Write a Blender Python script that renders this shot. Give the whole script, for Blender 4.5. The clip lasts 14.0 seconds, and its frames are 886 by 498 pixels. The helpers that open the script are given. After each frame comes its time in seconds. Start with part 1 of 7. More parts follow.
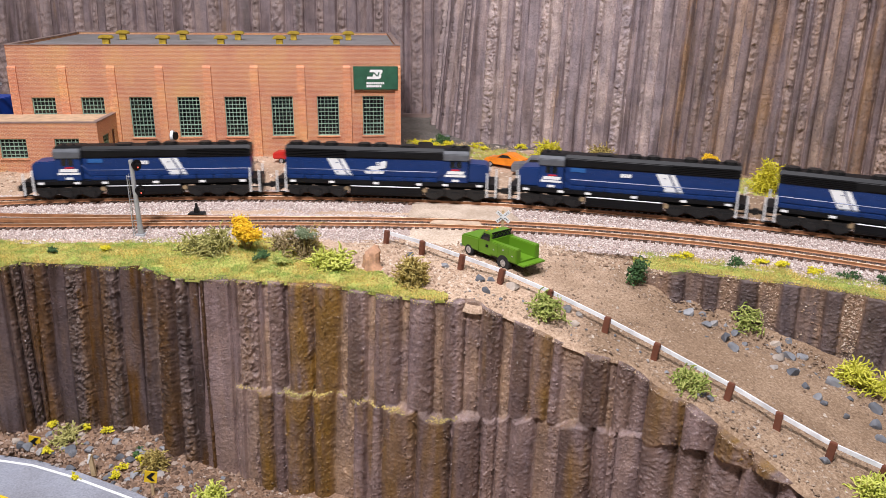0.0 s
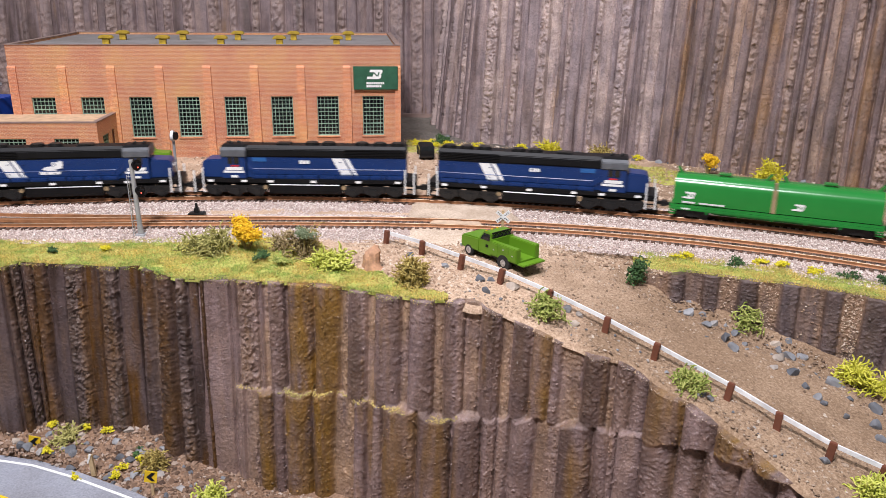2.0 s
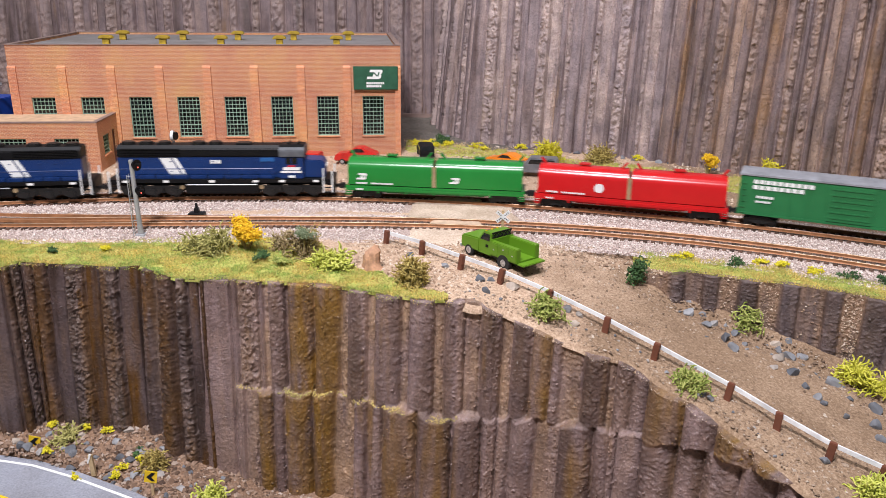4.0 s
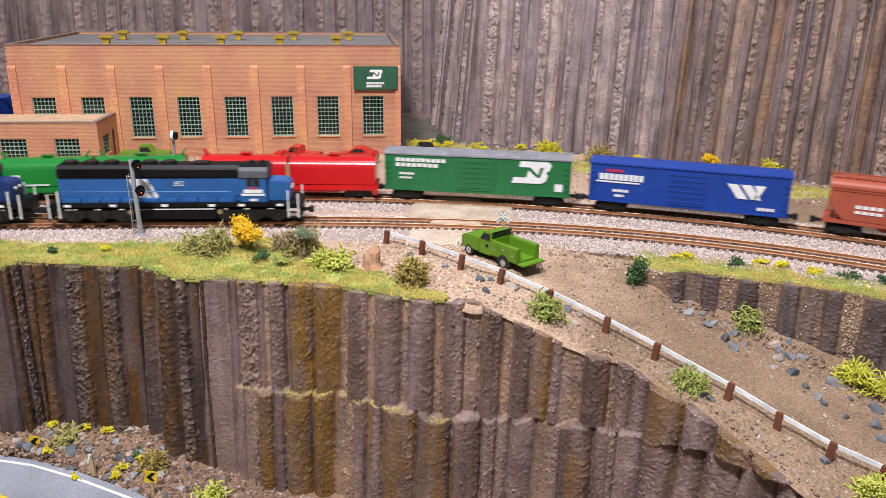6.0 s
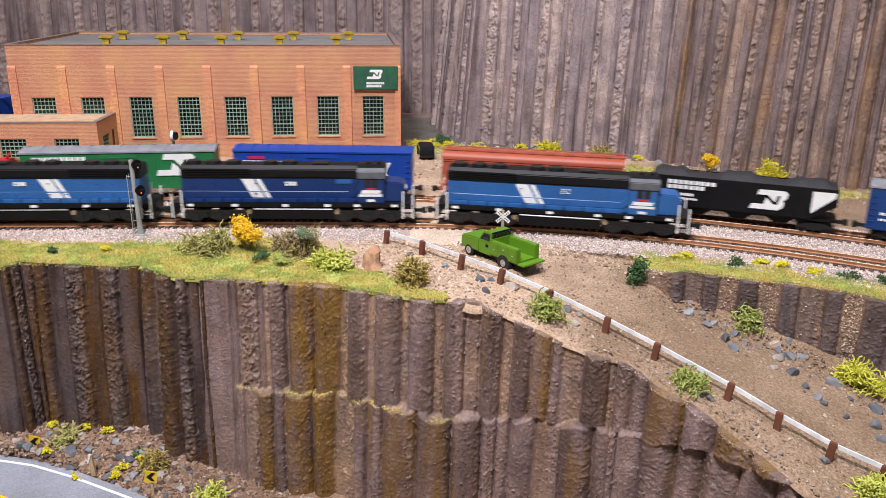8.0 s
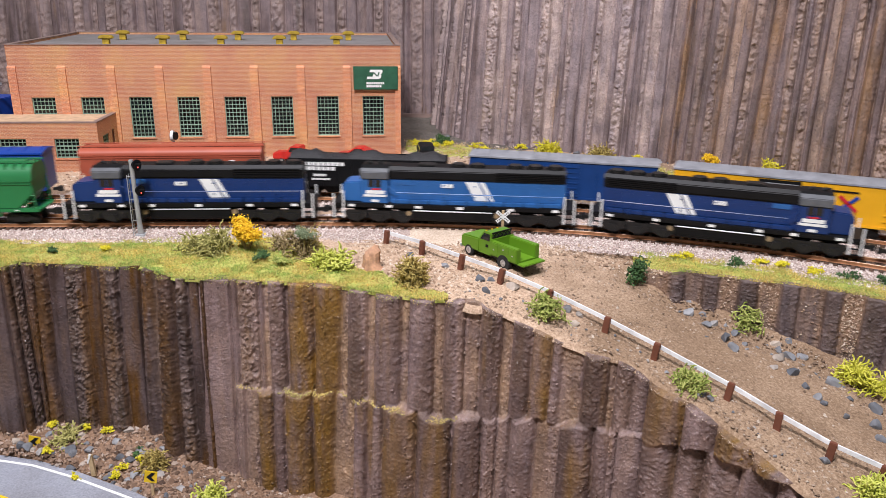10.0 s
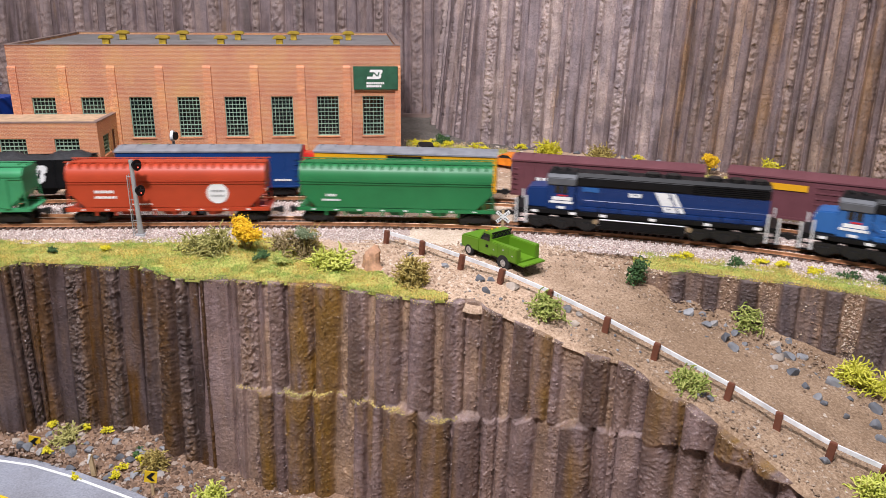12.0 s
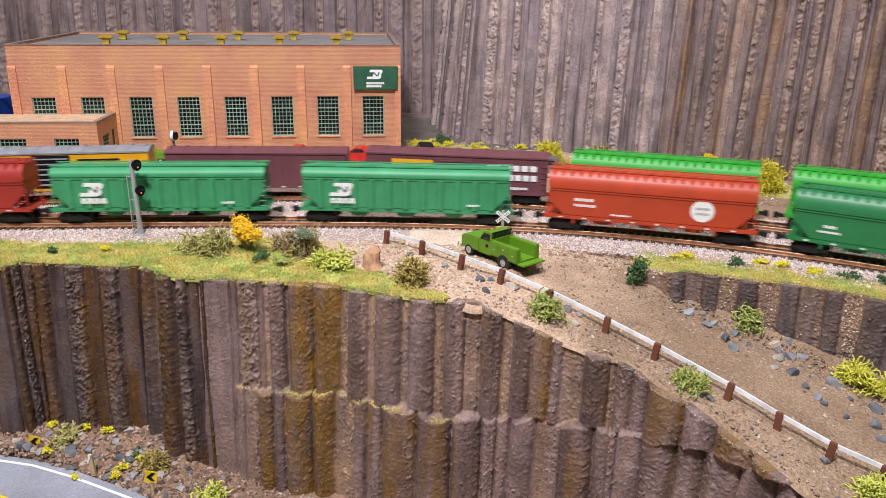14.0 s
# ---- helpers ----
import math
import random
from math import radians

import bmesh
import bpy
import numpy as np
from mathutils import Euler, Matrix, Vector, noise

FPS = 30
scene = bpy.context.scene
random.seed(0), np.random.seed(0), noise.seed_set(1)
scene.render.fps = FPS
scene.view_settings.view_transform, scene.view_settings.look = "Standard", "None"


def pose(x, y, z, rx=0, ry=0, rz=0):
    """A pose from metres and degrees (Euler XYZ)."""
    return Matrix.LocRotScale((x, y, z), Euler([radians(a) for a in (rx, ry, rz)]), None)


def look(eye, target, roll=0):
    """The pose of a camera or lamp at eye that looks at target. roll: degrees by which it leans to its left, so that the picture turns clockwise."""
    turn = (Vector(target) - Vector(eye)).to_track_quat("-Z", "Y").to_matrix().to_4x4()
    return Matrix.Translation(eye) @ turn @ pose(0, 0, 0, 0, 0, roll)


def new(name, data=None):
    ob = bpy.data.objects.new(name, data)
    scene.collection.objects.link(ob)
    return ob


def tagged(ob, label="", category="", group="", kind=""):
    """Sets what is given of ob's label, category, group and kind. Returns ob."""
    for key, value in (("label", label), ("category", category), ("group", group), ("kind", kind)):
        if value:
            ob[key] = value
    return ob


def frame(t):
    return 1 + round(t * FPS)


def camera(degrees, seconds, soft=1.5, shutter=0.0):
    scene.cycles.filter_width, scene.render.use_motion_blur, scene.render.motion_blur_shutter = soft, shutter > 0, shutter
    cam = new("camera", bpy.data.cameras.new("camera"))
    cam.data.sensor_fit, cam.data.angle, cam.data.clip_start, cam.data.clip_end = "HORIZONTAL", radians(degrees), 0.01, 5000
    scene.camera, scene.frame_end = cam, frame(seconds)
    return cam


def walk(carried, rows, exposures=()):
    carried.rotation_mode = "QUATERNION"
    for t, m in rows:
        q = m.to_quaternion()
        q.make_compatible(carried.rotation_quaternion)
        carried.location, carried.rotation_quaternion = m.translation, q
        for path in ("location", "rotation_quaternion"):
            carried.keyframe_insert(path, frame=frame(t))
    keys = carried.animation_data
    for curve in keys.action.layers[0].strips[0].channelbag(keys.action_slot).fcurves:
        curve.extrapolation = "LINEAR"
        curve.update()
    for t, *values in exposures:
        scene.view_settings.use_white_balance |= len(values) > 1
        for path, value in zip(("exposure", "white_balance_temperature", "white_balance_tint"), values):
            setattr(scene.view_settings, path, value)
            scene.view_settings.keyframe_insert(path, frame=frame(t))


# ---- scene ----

import itertools

# A model railway in N scale (1:160). Built in millimetres, linked in metres.
U = 0.001
cam = camera(58.5, 14.0, soft=0.65, shutter=0.55)
EYE = Vector((0, 0, 0.112))
AIM = Vector((0, math.cos(radians(18.5)), -math.sin(radians(18.5))))
walk(cam, [(0.0, look(EYE, EYE + AIM, 0.6)), (14.0, look(EYE, EYE + AIM, 0.6))])

# ---- light: ceiling panels of the layout room ----
scene.view_settings.exposure = 0.0
world = bpy.data.worlds.new("room_world")
scene.world = world
world.use_nodes = True
world.node_tree.nodes["Background"].inputs[0].default_value = (0.9, 0.95, 1.0, 1)
world.node_tree.nodes["Background"].inputs[1].default_value = 0.14


def panel_lamp(name, x, y, z, tx, ty, tz, sx, sy, watts, colour):
    data = bpy.data.lights.new(name, "AREA")
    data.shape, data.size, data.size_y = "RECTANGLE", sx, sy
    data.energy, data.color = watts, colour
    ob = new(name, data)
    ob.matrix_world = look(Vector((x, y, z)), Vector((tx, ty, tz)))
    return ob


panel_lamp("ceiling_lamp", -0.15, -0.13, 0.72, -0.03, 0.40, 0, 0.12, 0.06, 10.2, (0.955, 0.93, 1.0))
panel_lamp("ceiling_lamp", -0.04, 0.26, 0.90, -0.02, 0.42, 0, 0.12, 0.06, 4.6, (0.955, 0.93, 1.0))


# ---- materials ----
def nodes_of(name):
    m = bpy.data.materials.new(name)
    m.use_nodes = True
    nt = m.node_tree
    return m, nt, nt.nodes["Principled BSDF"]


def link(nt, a, b):
    nt.links.new(a, b)


def noise_node(nt, size, detail=4, rough=0.6, stretch=(1, 1, 1), kind="object"):
    """Noise whose features are about size millimetres wide."""
    tc = nt.nodes.new("ShaderNodeTexCoord")
    mp = nt.nodes.new("ShaderNodeMapping")
    mp.inputs["Scale"].default_value = stretch
    n = nt.nodes.new("ShaderNodeTexNoise")
    n.inputs["Scale"].default_value = 1000.0 / size
    n.inputs["Detail"].default_value = detail
    n.inputs["Roughness"].default_value = rough
    link(nt, tc.outputs["Object"], mp.inputs["Vector"])
    link(nt, mp.outputs["Vector"], n.inputs["Vector"])
    return n


def ramp_node(nt, source, stops):
    r = nt.nodes.new("ShaderNodeValToRGB")
    el = r.color_ramp.elements
    while len(el) > 1:
        el.remove(el[0])
    el[0].position, el[0].color = stops[0][0], (*stops[0][1], 1)
    for p, c in stops[1:]:
        e = el.new(p)
        e.color = (*c, 1)
    link(nt, source, r.inputs["Fac"])
    return r


def mix_node(nt, fac, a, b, mode="MIX"):
    x = nt.nodes.new("ShaderNodeMix")
    x.data_type, x.blend_type = "RGBA", mode
    if isinstance(fac, float):
        x.inputs[0].default_value = fac
    else:
        link(nt, fac, x.inputs[0])
    for v, s in ((a, x.inputs[6]), (b, x.inputs[7])):
        if isinstance(v, tuple):
            s.default_value = (*v, 1)
        else:
            link(nt, v, s)
    return x.outputs[2]


def bump_node(nt, bsdf, source, strength, mm):
    b = nt.nodes.new("ShaderNodeBump")
    b.inputs["Strength"].default_value = strength
    b.inputs["Distance"].default_value = mm * U
    link(nt, source, b.inputs["Height"])
    link(nt, b.outputs["Normal"], bsdf.inputs["Normal"])
    return b


def plain(name, colour, rough=0.5, metal=0.0, size=6.0, vary=0.25, bump=0.15, grain=0.5, spec=0.5):
    """A painted or moulded surface with slow shifts of tone and a fine grain."""
    m, nt, bsdf = nodes_of(name)
    a = noise_node(nt, size, 5)
    dark = tuple(c * (1 - vary) for c in colour)
    light = tuple(min(1, c * (1 + vary)) for c in colour)
    r = ramp_node(nt, a.outputs["Fac"], [(0.3, dark), (0.7, light)])
    link(nt, r.outputs["Color"], bsdf.inputs["Base Color"])
    g = noise_node(nt, grain, 3)
    bump_node(nt, bsdf, g.outputs["Fac"], bump, 0.15)
    bsdf.inputs["Roughness"].default_value = rough
    bsdf.inputs["Metallic"].default_value = metal
    bsdf.inputs["Specular IOR Level"].default_value = spec
    return m


def rock(name, tones, ochre, dust, streak=7.0, rough=0.5, much=0.6, grain=0.8):
    """Cast plaster rock: upright streaks of several washes, ochre and tan pigments column by column, dry-brushed grit."""
    m, nt, bsdf = nodes_of(name)
    def layer(key):
        a = nt.nodes.new("ShaderNodeAttribute")
        a.attribute_name = key
        return a.outputs["Fac"]
    big = noise_node(nt, streak, 2, 0.5, (1, 1, 0.045))
    r = ramp_node(nt, big.outputs["Fac"], [(0.30, tones[0]), (0.43, tones[1]), (0.55, tones[2]), (0.70, tones[3])])
    wash = noise_node(nt, streak * 1.7, 3, 0.6, (1, 1, 0.09))
    wr = ramp_node(nt, wash.outputs["Fac"], [(much, (0, 0, 0)), (much + 0.14, (1, 1, 1))])
    c1 = mix_node(nt, wr.outputs["Color"], r.outputs["Color"], ochre)
    c1 = mix_node(nt, layer("ochre"), c1, ochre)
    c1 = mix_node(nt, layer("dust"), c1, dust)
    cloud = noise_node(nt, 11, 5, 0.65)
    cr = ramp_node(nt, cloud.outputs["Fac"], [(0.32, (0.68, 0.66, 0.68)), (0.68, (1.25, 1.22, 1.2))])
    c2 = mix_node(nt, 0.9, c1, cr.outputs["Color"], "MULTIPLY")
    grit = noise_node(nt, grain, 5, 0.75)
    gr = ramp_node(nt, grit.outputs["Fac"], [(0.36, (0.5, 0.48, 0.47)), (0.47, (0.95, 0.95, 0.95)), (0.58, (1, 1, 1)), (0.68, (1.6, 1.55, 1.5))])
    c3 = mix_node(nt, 0.85, c2, gr.outputs["Color"], "MULTIPLY")
    link(nt, c3, bsdf.inputs["Base Color"])
    g2 = noise_node(nt, grain * 1.1, 6, 0.78)
    fine = bump_node(nt, bsdf, g2.outputs["Fac"], 0.7, grain * 0.8)
    pit = noise_node(nt, grain * 3.2, 3, 0.6, (1, 1, 0.7))
    pr = ramp_node(nt, pit.outputs["Fac"], [(0.34, (0, 0, 0)), (0.44, (0.6, 0.6, 0.6)), (0.58, (0.6, 0.6, 0.6)), (0.64, (1, 1, 1))])
    coarse = bump_node(nt, bsdf, pr.outputs["Color"], 0.3, grain * 1.0)
    link(nt, coarse.outputs["Normal"], fine.inputs["Normal"])
    link(nt, fine.outputs["Normal"], bsdf.inputs["Normal"])
    sheen = noise_node(nt, 5, 3)
    sr = ramp_node(nt, sheen.outputs["Fac"], [(0.35, (rough - 0.1,) * 3), (0.65, (rough + 0.15,) * 3)])
    link(nt, sr.outputs["Color"], bsdf.inputs["Roughness"])
    return m


def speckle(name, stops, size, bump=0.6, rough=0.9, patch=40.0, tint=(0.8, 0.75, 0.7), sandy=None):
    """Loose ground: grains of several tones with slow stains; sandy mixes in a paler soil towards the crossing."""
    m, nt, bsdf = nodes_of(name)
    n = noise_node(nt, size, 5, 0.75)
    r = ramp_node(nt, n.outputs["Fac"], stops).outputs["Color"]
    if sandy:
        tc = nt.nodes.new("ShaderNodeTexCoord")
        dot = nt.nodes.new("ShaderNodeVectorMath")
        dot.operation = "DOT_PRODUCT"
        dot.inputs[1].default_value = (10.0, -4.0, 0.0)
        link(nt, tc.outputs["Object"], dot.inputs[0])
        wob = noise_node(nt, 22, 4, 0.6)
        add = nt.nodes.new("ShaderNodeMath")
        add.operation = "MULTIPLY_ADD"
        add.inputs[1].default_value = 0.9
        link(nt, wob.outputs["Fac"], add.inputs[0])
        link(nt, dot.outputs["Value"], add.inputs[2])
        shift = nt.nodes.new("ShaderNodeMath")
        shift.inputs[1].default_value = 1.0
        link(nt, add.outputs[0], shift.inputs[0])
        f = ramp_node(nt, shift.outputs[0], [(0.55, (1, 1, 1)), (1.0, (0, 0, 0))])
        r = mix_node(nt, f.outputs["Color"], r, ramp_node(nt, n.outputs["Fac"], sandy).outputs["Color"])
    p = noise_node(nt, patch, 4, 0.6)
    pr = ramp_node(nt, p.outputs["Fac"], [(0.38, tint), (0.62, (1.08, 1.06, 1.04))])
    c = mix_node(nt, 0.9, r, pr.outputs["Color"], "MULTIPLY")
    link(nt, c, bsdf.inputs["Base Color"])
    bump_node(nt, bsdf, n.outputs["Fac"], bump, size * 0.4)
    bsdf.inputs["Roughness"].default_value = rough
    return m


def island(name, stops, rough=0.85, patch=None):
    """Small loose pieces, each with a tone of its own."""
    m, nt, bsdf = nodes_of(name)
    geo = nt.nodes.new("ShaderNodeNewGeometry")
    r = ramp_node(nt, geo.outputs["Random Per Island"], stops)
    n = noise_node(nt, 0.7, 3)
    nr = ramp_node(nt, n.outputs["Fac"], [(0.3, (0.75, 0.75, 0.75)), (0.7, (1.15, 1.15, 1.15))])
    c = mix_node(nt, 0.8, r.outputs["Color"], nr.outputs["Color"], "MULTIPLY")
    if patch:
        p = noise_node(nt, 13, 3)
        pr = ramp_node(nt, p.outputs["Fac"], [(0.40, patch[0]), (0.60, patch[1])])
        c = mix_node(nt, 1.0, c, pr.outputs["Color"], "MULTIPLY")
    link(nt, c, bsdf.inputs["Base Color"])
    bsdf.inputs["Roughness"].default_value = rough
    return m


def per_object(name, stops, rough=0.8, size=1.5):
    m, nt, bsdf = nodes_of(name)
    info = nt.nodes.new("ShaderNodeObjectInfo")
    r = ramp_node(nt, info.outputs["Random"], stops)
    n = noise_node(nt, size, 4)
    nr = ramp_node(nt, n.outputs["Fac"], [(0.3, (0.6, 0.6, 0.6)), (0.7, (1.25, 1.25, 1.25))])
    c = mix_node(nt, 0.85, r.outputs["Color"], nr.outputs["Color"], "MULTIPLY")
    link(nt, c, bsdf.inputs["Base Color"])
    bump_node(nt, bsdf, n.outputs["Fac"], 0.4, 0.3)
    bsdf.inputs["Roughness"].default_value = rough
    return m


def brick(name, c1, c2, mortar):
    m, nt, bsdf = nodes_of(name)
    tc = nt.nodes.new("ShaderNodeTexCoord")
    sep = nt.nodes.new("ShaderNodeSeparateXYZ")
    add = nt.nodes.new("ShaderNodeMath")
    com = nt.nodes.new("ShaderNodeCombineXYZ")
    link(nt, tc.outputs["Object"], sep.inputs[0])
    link(nt, sep.outputs["X"], add.inputs[0])
    link(nt, sep.outputs["Y"], add.inputs[1])
    link(nt, add.outputs[0], com.inputs["X"])
    link(nt, sep.outputs["Z"], com.inputs["Y"])
    b = nt.nodes.new("ShaderNodeTexBrick")
    b.inputs["Color1"].default_value, b.inputs["Color2"].default_value = (*c1, 1), (*c2, 1)
    b.inputs["Mortar"].default_value = (*mortar, 1)
    b.inputs["Scale"].default_value = 1.0
    b.inputs["Brick Width"].default_value, b.inputs["Row Height"].default_value = 2.1 * U, 0.85 * U
    b.inputs["Mortar Size"].default_value = 0.11 * U
    b.inputs["Mortar Smooth"].default_value = 0.3
    link(nt, com.outputs[0], b.inputs["Vector"])
    n = noise_node(nt, 26, 4, 0.6)
    nr = ramp_node(nt, n.outputs["Fac"], [(0.33, (0.86, 0.76, 0.84)), (0.5, (1, 1, 1)), (0.68, (1.06, 1.18, 0.94))])
    c = mix_node(nt, 0.9, b.outputs["Color"], nr.outputs["Color"], "MULTIPLY")
    sp = noise_node(nt, 0.9, 4, 0.8)
    spr = ramp_node(nt, sp.outputs["Fac"], [(0.36, (0.66, 0.62, 0.68)), (0.5, (1, 1, 1)), (0.64, (1.3, 1.4, 1.35))])
    c = mix_node(nt, 0.9, c, spr.outputs["Color"], "MULTIPLY")
    link(nt, c, bsdf.inputs["Base Color"])
    bump_node(nt, bsdf, b.outputs["Fac"], -0.5, 0.12)
    bsdf.inputs["Roughness"].default_value = 0.7
    return m


M_ROCK = rock("cliff_rock", [(0.10, 0.066, 0.06), (0.175, 0.121, 0.116), (0.25, 0.183, 0.185), (0.32, 0.225, 0.195)], (0.225, 0.12, 0.017), (0.46, 0.31, 0.195), 8.5, 0.30, 0.57)
# Dark rock; tones lowered further to offset stronger lamp light on the left.
M_ROCK_LEFT = rock("cliff_rock_toned_down", [(0.03, 0.018, 0.015), (0.06, 0.04, 0.037), (0.102, 0.075, 0.077), (0.13, 0.087, 0.07)], (0.108, 0.048, 0.008), (0.27, 0.195, 0.155), 5.0, 0.3, 0.50)
M_ROCK_BACK = rock("cliff_rock_pale", [(0.13, 0.096, 0.098), (0.205, 0.16, 0.168), (0.28, 0.227, 0.244), (0.36, 0.275, 0.262)], (0.30, 0.19, 0.12), (0.56, 0.445, 0.40), 7.0, 0.42, 0.62, 1.2)
M_ROCK_CUT = rock("cut_rock", [(0.052, 0.037, 0.039), (0.088, 0.064, 0.067), (0.125, 0.095, 0.098), (0.17, 0.12, 0.106)], (0.22, 0.14, 0.075), (0.30, 0.19, 0.12), 8.0, 0.42, 0.62)
# Brown rock, its tones also darkened for the light falling off rightwards.
M_ROCK_RIGHT = rock("cliff_rock_brown_dimmed", [(0.085, 0.06, 0.056), (0.14, 0.103, 0.102), (0.20, 0.15, 0.154), (0.25, 0.182, 0.162)], (0.28, 0.16, 0.082), (0.42, 0.30, 0.23), 7.0, 0.42, 0.56, 1.2)
M_ROCK_BEHIND = rock("cliff_rock_mauve", [(0.085, 0.062, 0.059), (0.155, 0.113, 0.114), (0.22, 0.167, 0.172), (0.27, 0.198, 0.18)], (0.20, 0.12, 0.07), (0.36, 0.27, 0.235), 8.0, 0.5, 0.62)
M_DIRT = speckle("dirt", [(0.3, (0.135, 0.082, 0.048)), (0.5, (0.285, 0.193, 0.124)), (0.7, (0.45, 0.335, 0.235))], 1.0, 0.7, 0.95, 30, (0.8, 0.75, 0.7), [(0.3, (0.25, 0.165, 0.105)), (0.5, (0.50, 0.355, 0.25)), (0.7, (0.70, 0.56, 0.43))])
M_SAND = speckle("pale_sand", [(0.3, (0.34, 0.25, 0.18)), (0.5, (0.56, 0.45, 0.35)), (0.7, (0.74, 0.64, 0.54))], 0.9, 0.7, 0.95, 16)
M_EARTH = speckle("red_earth", [(0.3, (0.09, 0.05, 0.03)), (0.5, (0.23, 0.14, 0.09)), (0.7, (0.42, 0.29, 0.20))], 1.0, 0.8, 0.95, 25)
M_RUBBLE = speckle("grey_rubble", [(0.3, (0.05, 0.045, 0.04)), (0.5, (0.13, 0.115, 0.10)), (0.7, (0.26, 0.23, 0.20))], 1.4, 1.0, 0.95, 18)
M_TURF = speckle("turf", [(0.3, (0.22, 0.23, 0.05)), (0.5, (0.45, 0.43, 0.11)), (0.7, (0.66, 0.57, 0.21))], 0.9, 0.9, 0.95, 14, (0.7, 0.82, 0.6))
M_BALLAST = island("ballast_stone", [(0.0, (0.26, 0.21, 0.19)), (0.25, (0.48, 0.36, 0.32)), (0.6, (0.64, 0.54, 0.49)), (1.0, (0.80, 0.73, 0.67))])
M_BED = speckle("ballast_bed", [(0.35, (0.22, 0.17, 0.15)), (0.55, (0.50, 0.40, 0.36)), (0.7, (0.70, 0.60, 0.55))], 0.8, 0.9, 0.95)
M_PEBBLE = island("pebble", [(0.0, (0.18, 0.11, 0.07)), (0.35, (0.38, 0.26, 0.175)), (0.75, (0.54, 0.41, 0.30)), (1.0, (0.68, 0.58, 0.48))])
M_ROADGRAVEL = island("road_gravel", [(0.0, (0.12, 0.075, 0.048)), (0.4, (0.26, 0.175, 0.115)), (0.8, (0.37, 0.275, 0.20)), (1.0, (0.52, 0.44, 0.36))])
M_BLADE = island("grass_blade", [(0.0, (0.22, 0.31, 0.07)), (0.35, (0.45, 0.48, 0.12)), (0.7, (0.64, 0.59, 0.19)), (1.0, (0.74, 0.52, 0.17))], patch=((0.6, 0.88, 0.66), (1.16, 0.98, 0.85)))
M_FLOCK = island("turf_flock", [(0.0, (0.13, 0.21, 0.05)), (0.3, (0.34, 0.38, 0.09)), (0.6, (0.52, 0.46, 0.13)), (0.85, (0.62, 0.43, 0.13)), (1.0, (0.42, 0.24, 0.09))], patch=((0.75, 1.05, 0.75), (1.3, 1.15, 1.05)))
M_RAIL = plain("rail", (0.36, 0.165, 0.075), 0.5, 0.2, 4, 0.3, 0.2)
M_RAIL_TOP = plain("rail_top", (0.46, 0.31, 0.20), 0.42, 0.7, 8, 0.2, 0.05)
M_TIE = per_object("tie", [(0.0, (0.05, 0.028, 0.02)), (1.0, (0.19, 0.105, 0.07))])
M_BRICK = brick("brick_wall", (0.53, 0.214, 0.10), (0.445, 0.16, 0.076), (0.60, 0.39, 0.255))
M_PILASTER = brick("brick_pilaster", (0.64, 0.25, 0.11), (0.55, 0.19, 0.085), (0.66, 0.40, 0.25))
M_ROOF = speckle("roof_felt", [(0.3, (0.16, 0.15, 0.15)), (0.6, (0.24, 0.23, 0.23))], 1.2, 0.3, 0.9, 30)
M_COPING = plain("coping", (0.24, 0.165, 0.14), 0.7)
M_TANROOF = plain("tan_roof", (0.55, 0.38, 0.24), 0.8)
M_MUNTIN = plain("window_bar", (0.25, 0.37, 0.28), 0.5)
M_GLASS = plain("dark_glass", (0.012, 0.014, 0.015), 0.08, 0.0, 8, 0.2, 0.02)
M_VENT = plain("vent_yellow", (0.42, 0.28, 0.02), 0.6, 0, 4, 0.4)
M_SIGN = plain("sign_green", (0.025, 0.10, 0.055), 0.45)
M_WHITE = plain("white_paint", (0.80, 0.80, 0.78), 0.5, 0, 5, 0.06)
M_NAVY = plain("loco_navy", (0.007, 0.032, 0.135), 0.34, 0, 14, 0.12, 0.06)
M_BLUE = plain("loco_blue", (0.024, 0.115, 0.33), 0.38, 0, 14, 0.12, 0.06)
M_BLACK = plain("loco_black", (0.005, 0.005, 0.006), 0.5, 0, 6, 0.3, 0.08, spec=0.25)
M_DARK = plain("truck_black", (0.011, 0.0105, 0.0105), 0.45, 0, 3, 0.3, 0.2)
M_CABROOF = plain("cab_grey", (0.10, 0.105, 0.115), 0.5)
M_GREEN = plain("car_green", (0.018, 0.20, 0.035), 0.22, 0, 20, 0.1, 0.04)
M_RED = plain("car_red", (0.52, 0.012, 0.014), 0.22, 0, 20, 0.1, 0.04)
M_BOXGREEN = plain("boxcar_green", (0.018, 0.16, 0.05), 0.45, 0, 14, 0.12, 0.06)
M_BOXBLUE = plain("boxcar_blue", (0.008, 0.05, 0.30), 0.42, 0, 14, 0.12, 0.06)
M_DEEPBLUE = plain("boxcar_deep_blue", (0.006, 0.042, 0.17), 0.42, 0, 14, 0.12, 0.06)
M_BROWN = plain("hopper_brown", (0.38, 0.082, 0.043), 0.5, 0, 14, 0.12, 0.06)
M_YELLOW = plain("boxcar_yellow", (0.80, 0.40, 0.012), 0.45, 0, 14, 0.1, 0.06)
M_PLUM = plain("boxcar_plum", (0.15, 0.05, 0.06), 0.5, 0, 14, 0.15, 0.06)
M_HOPGREEN = plain("hopper_green", (0.019, 0.175, 0.056), 0.45, 0, 14, 0.12, 0.06)
M_HOPBN = plain("hopper_mint_green", (0.045, 0.275, 0.115), 0.5, 0, 14, 0.14, 0.06)
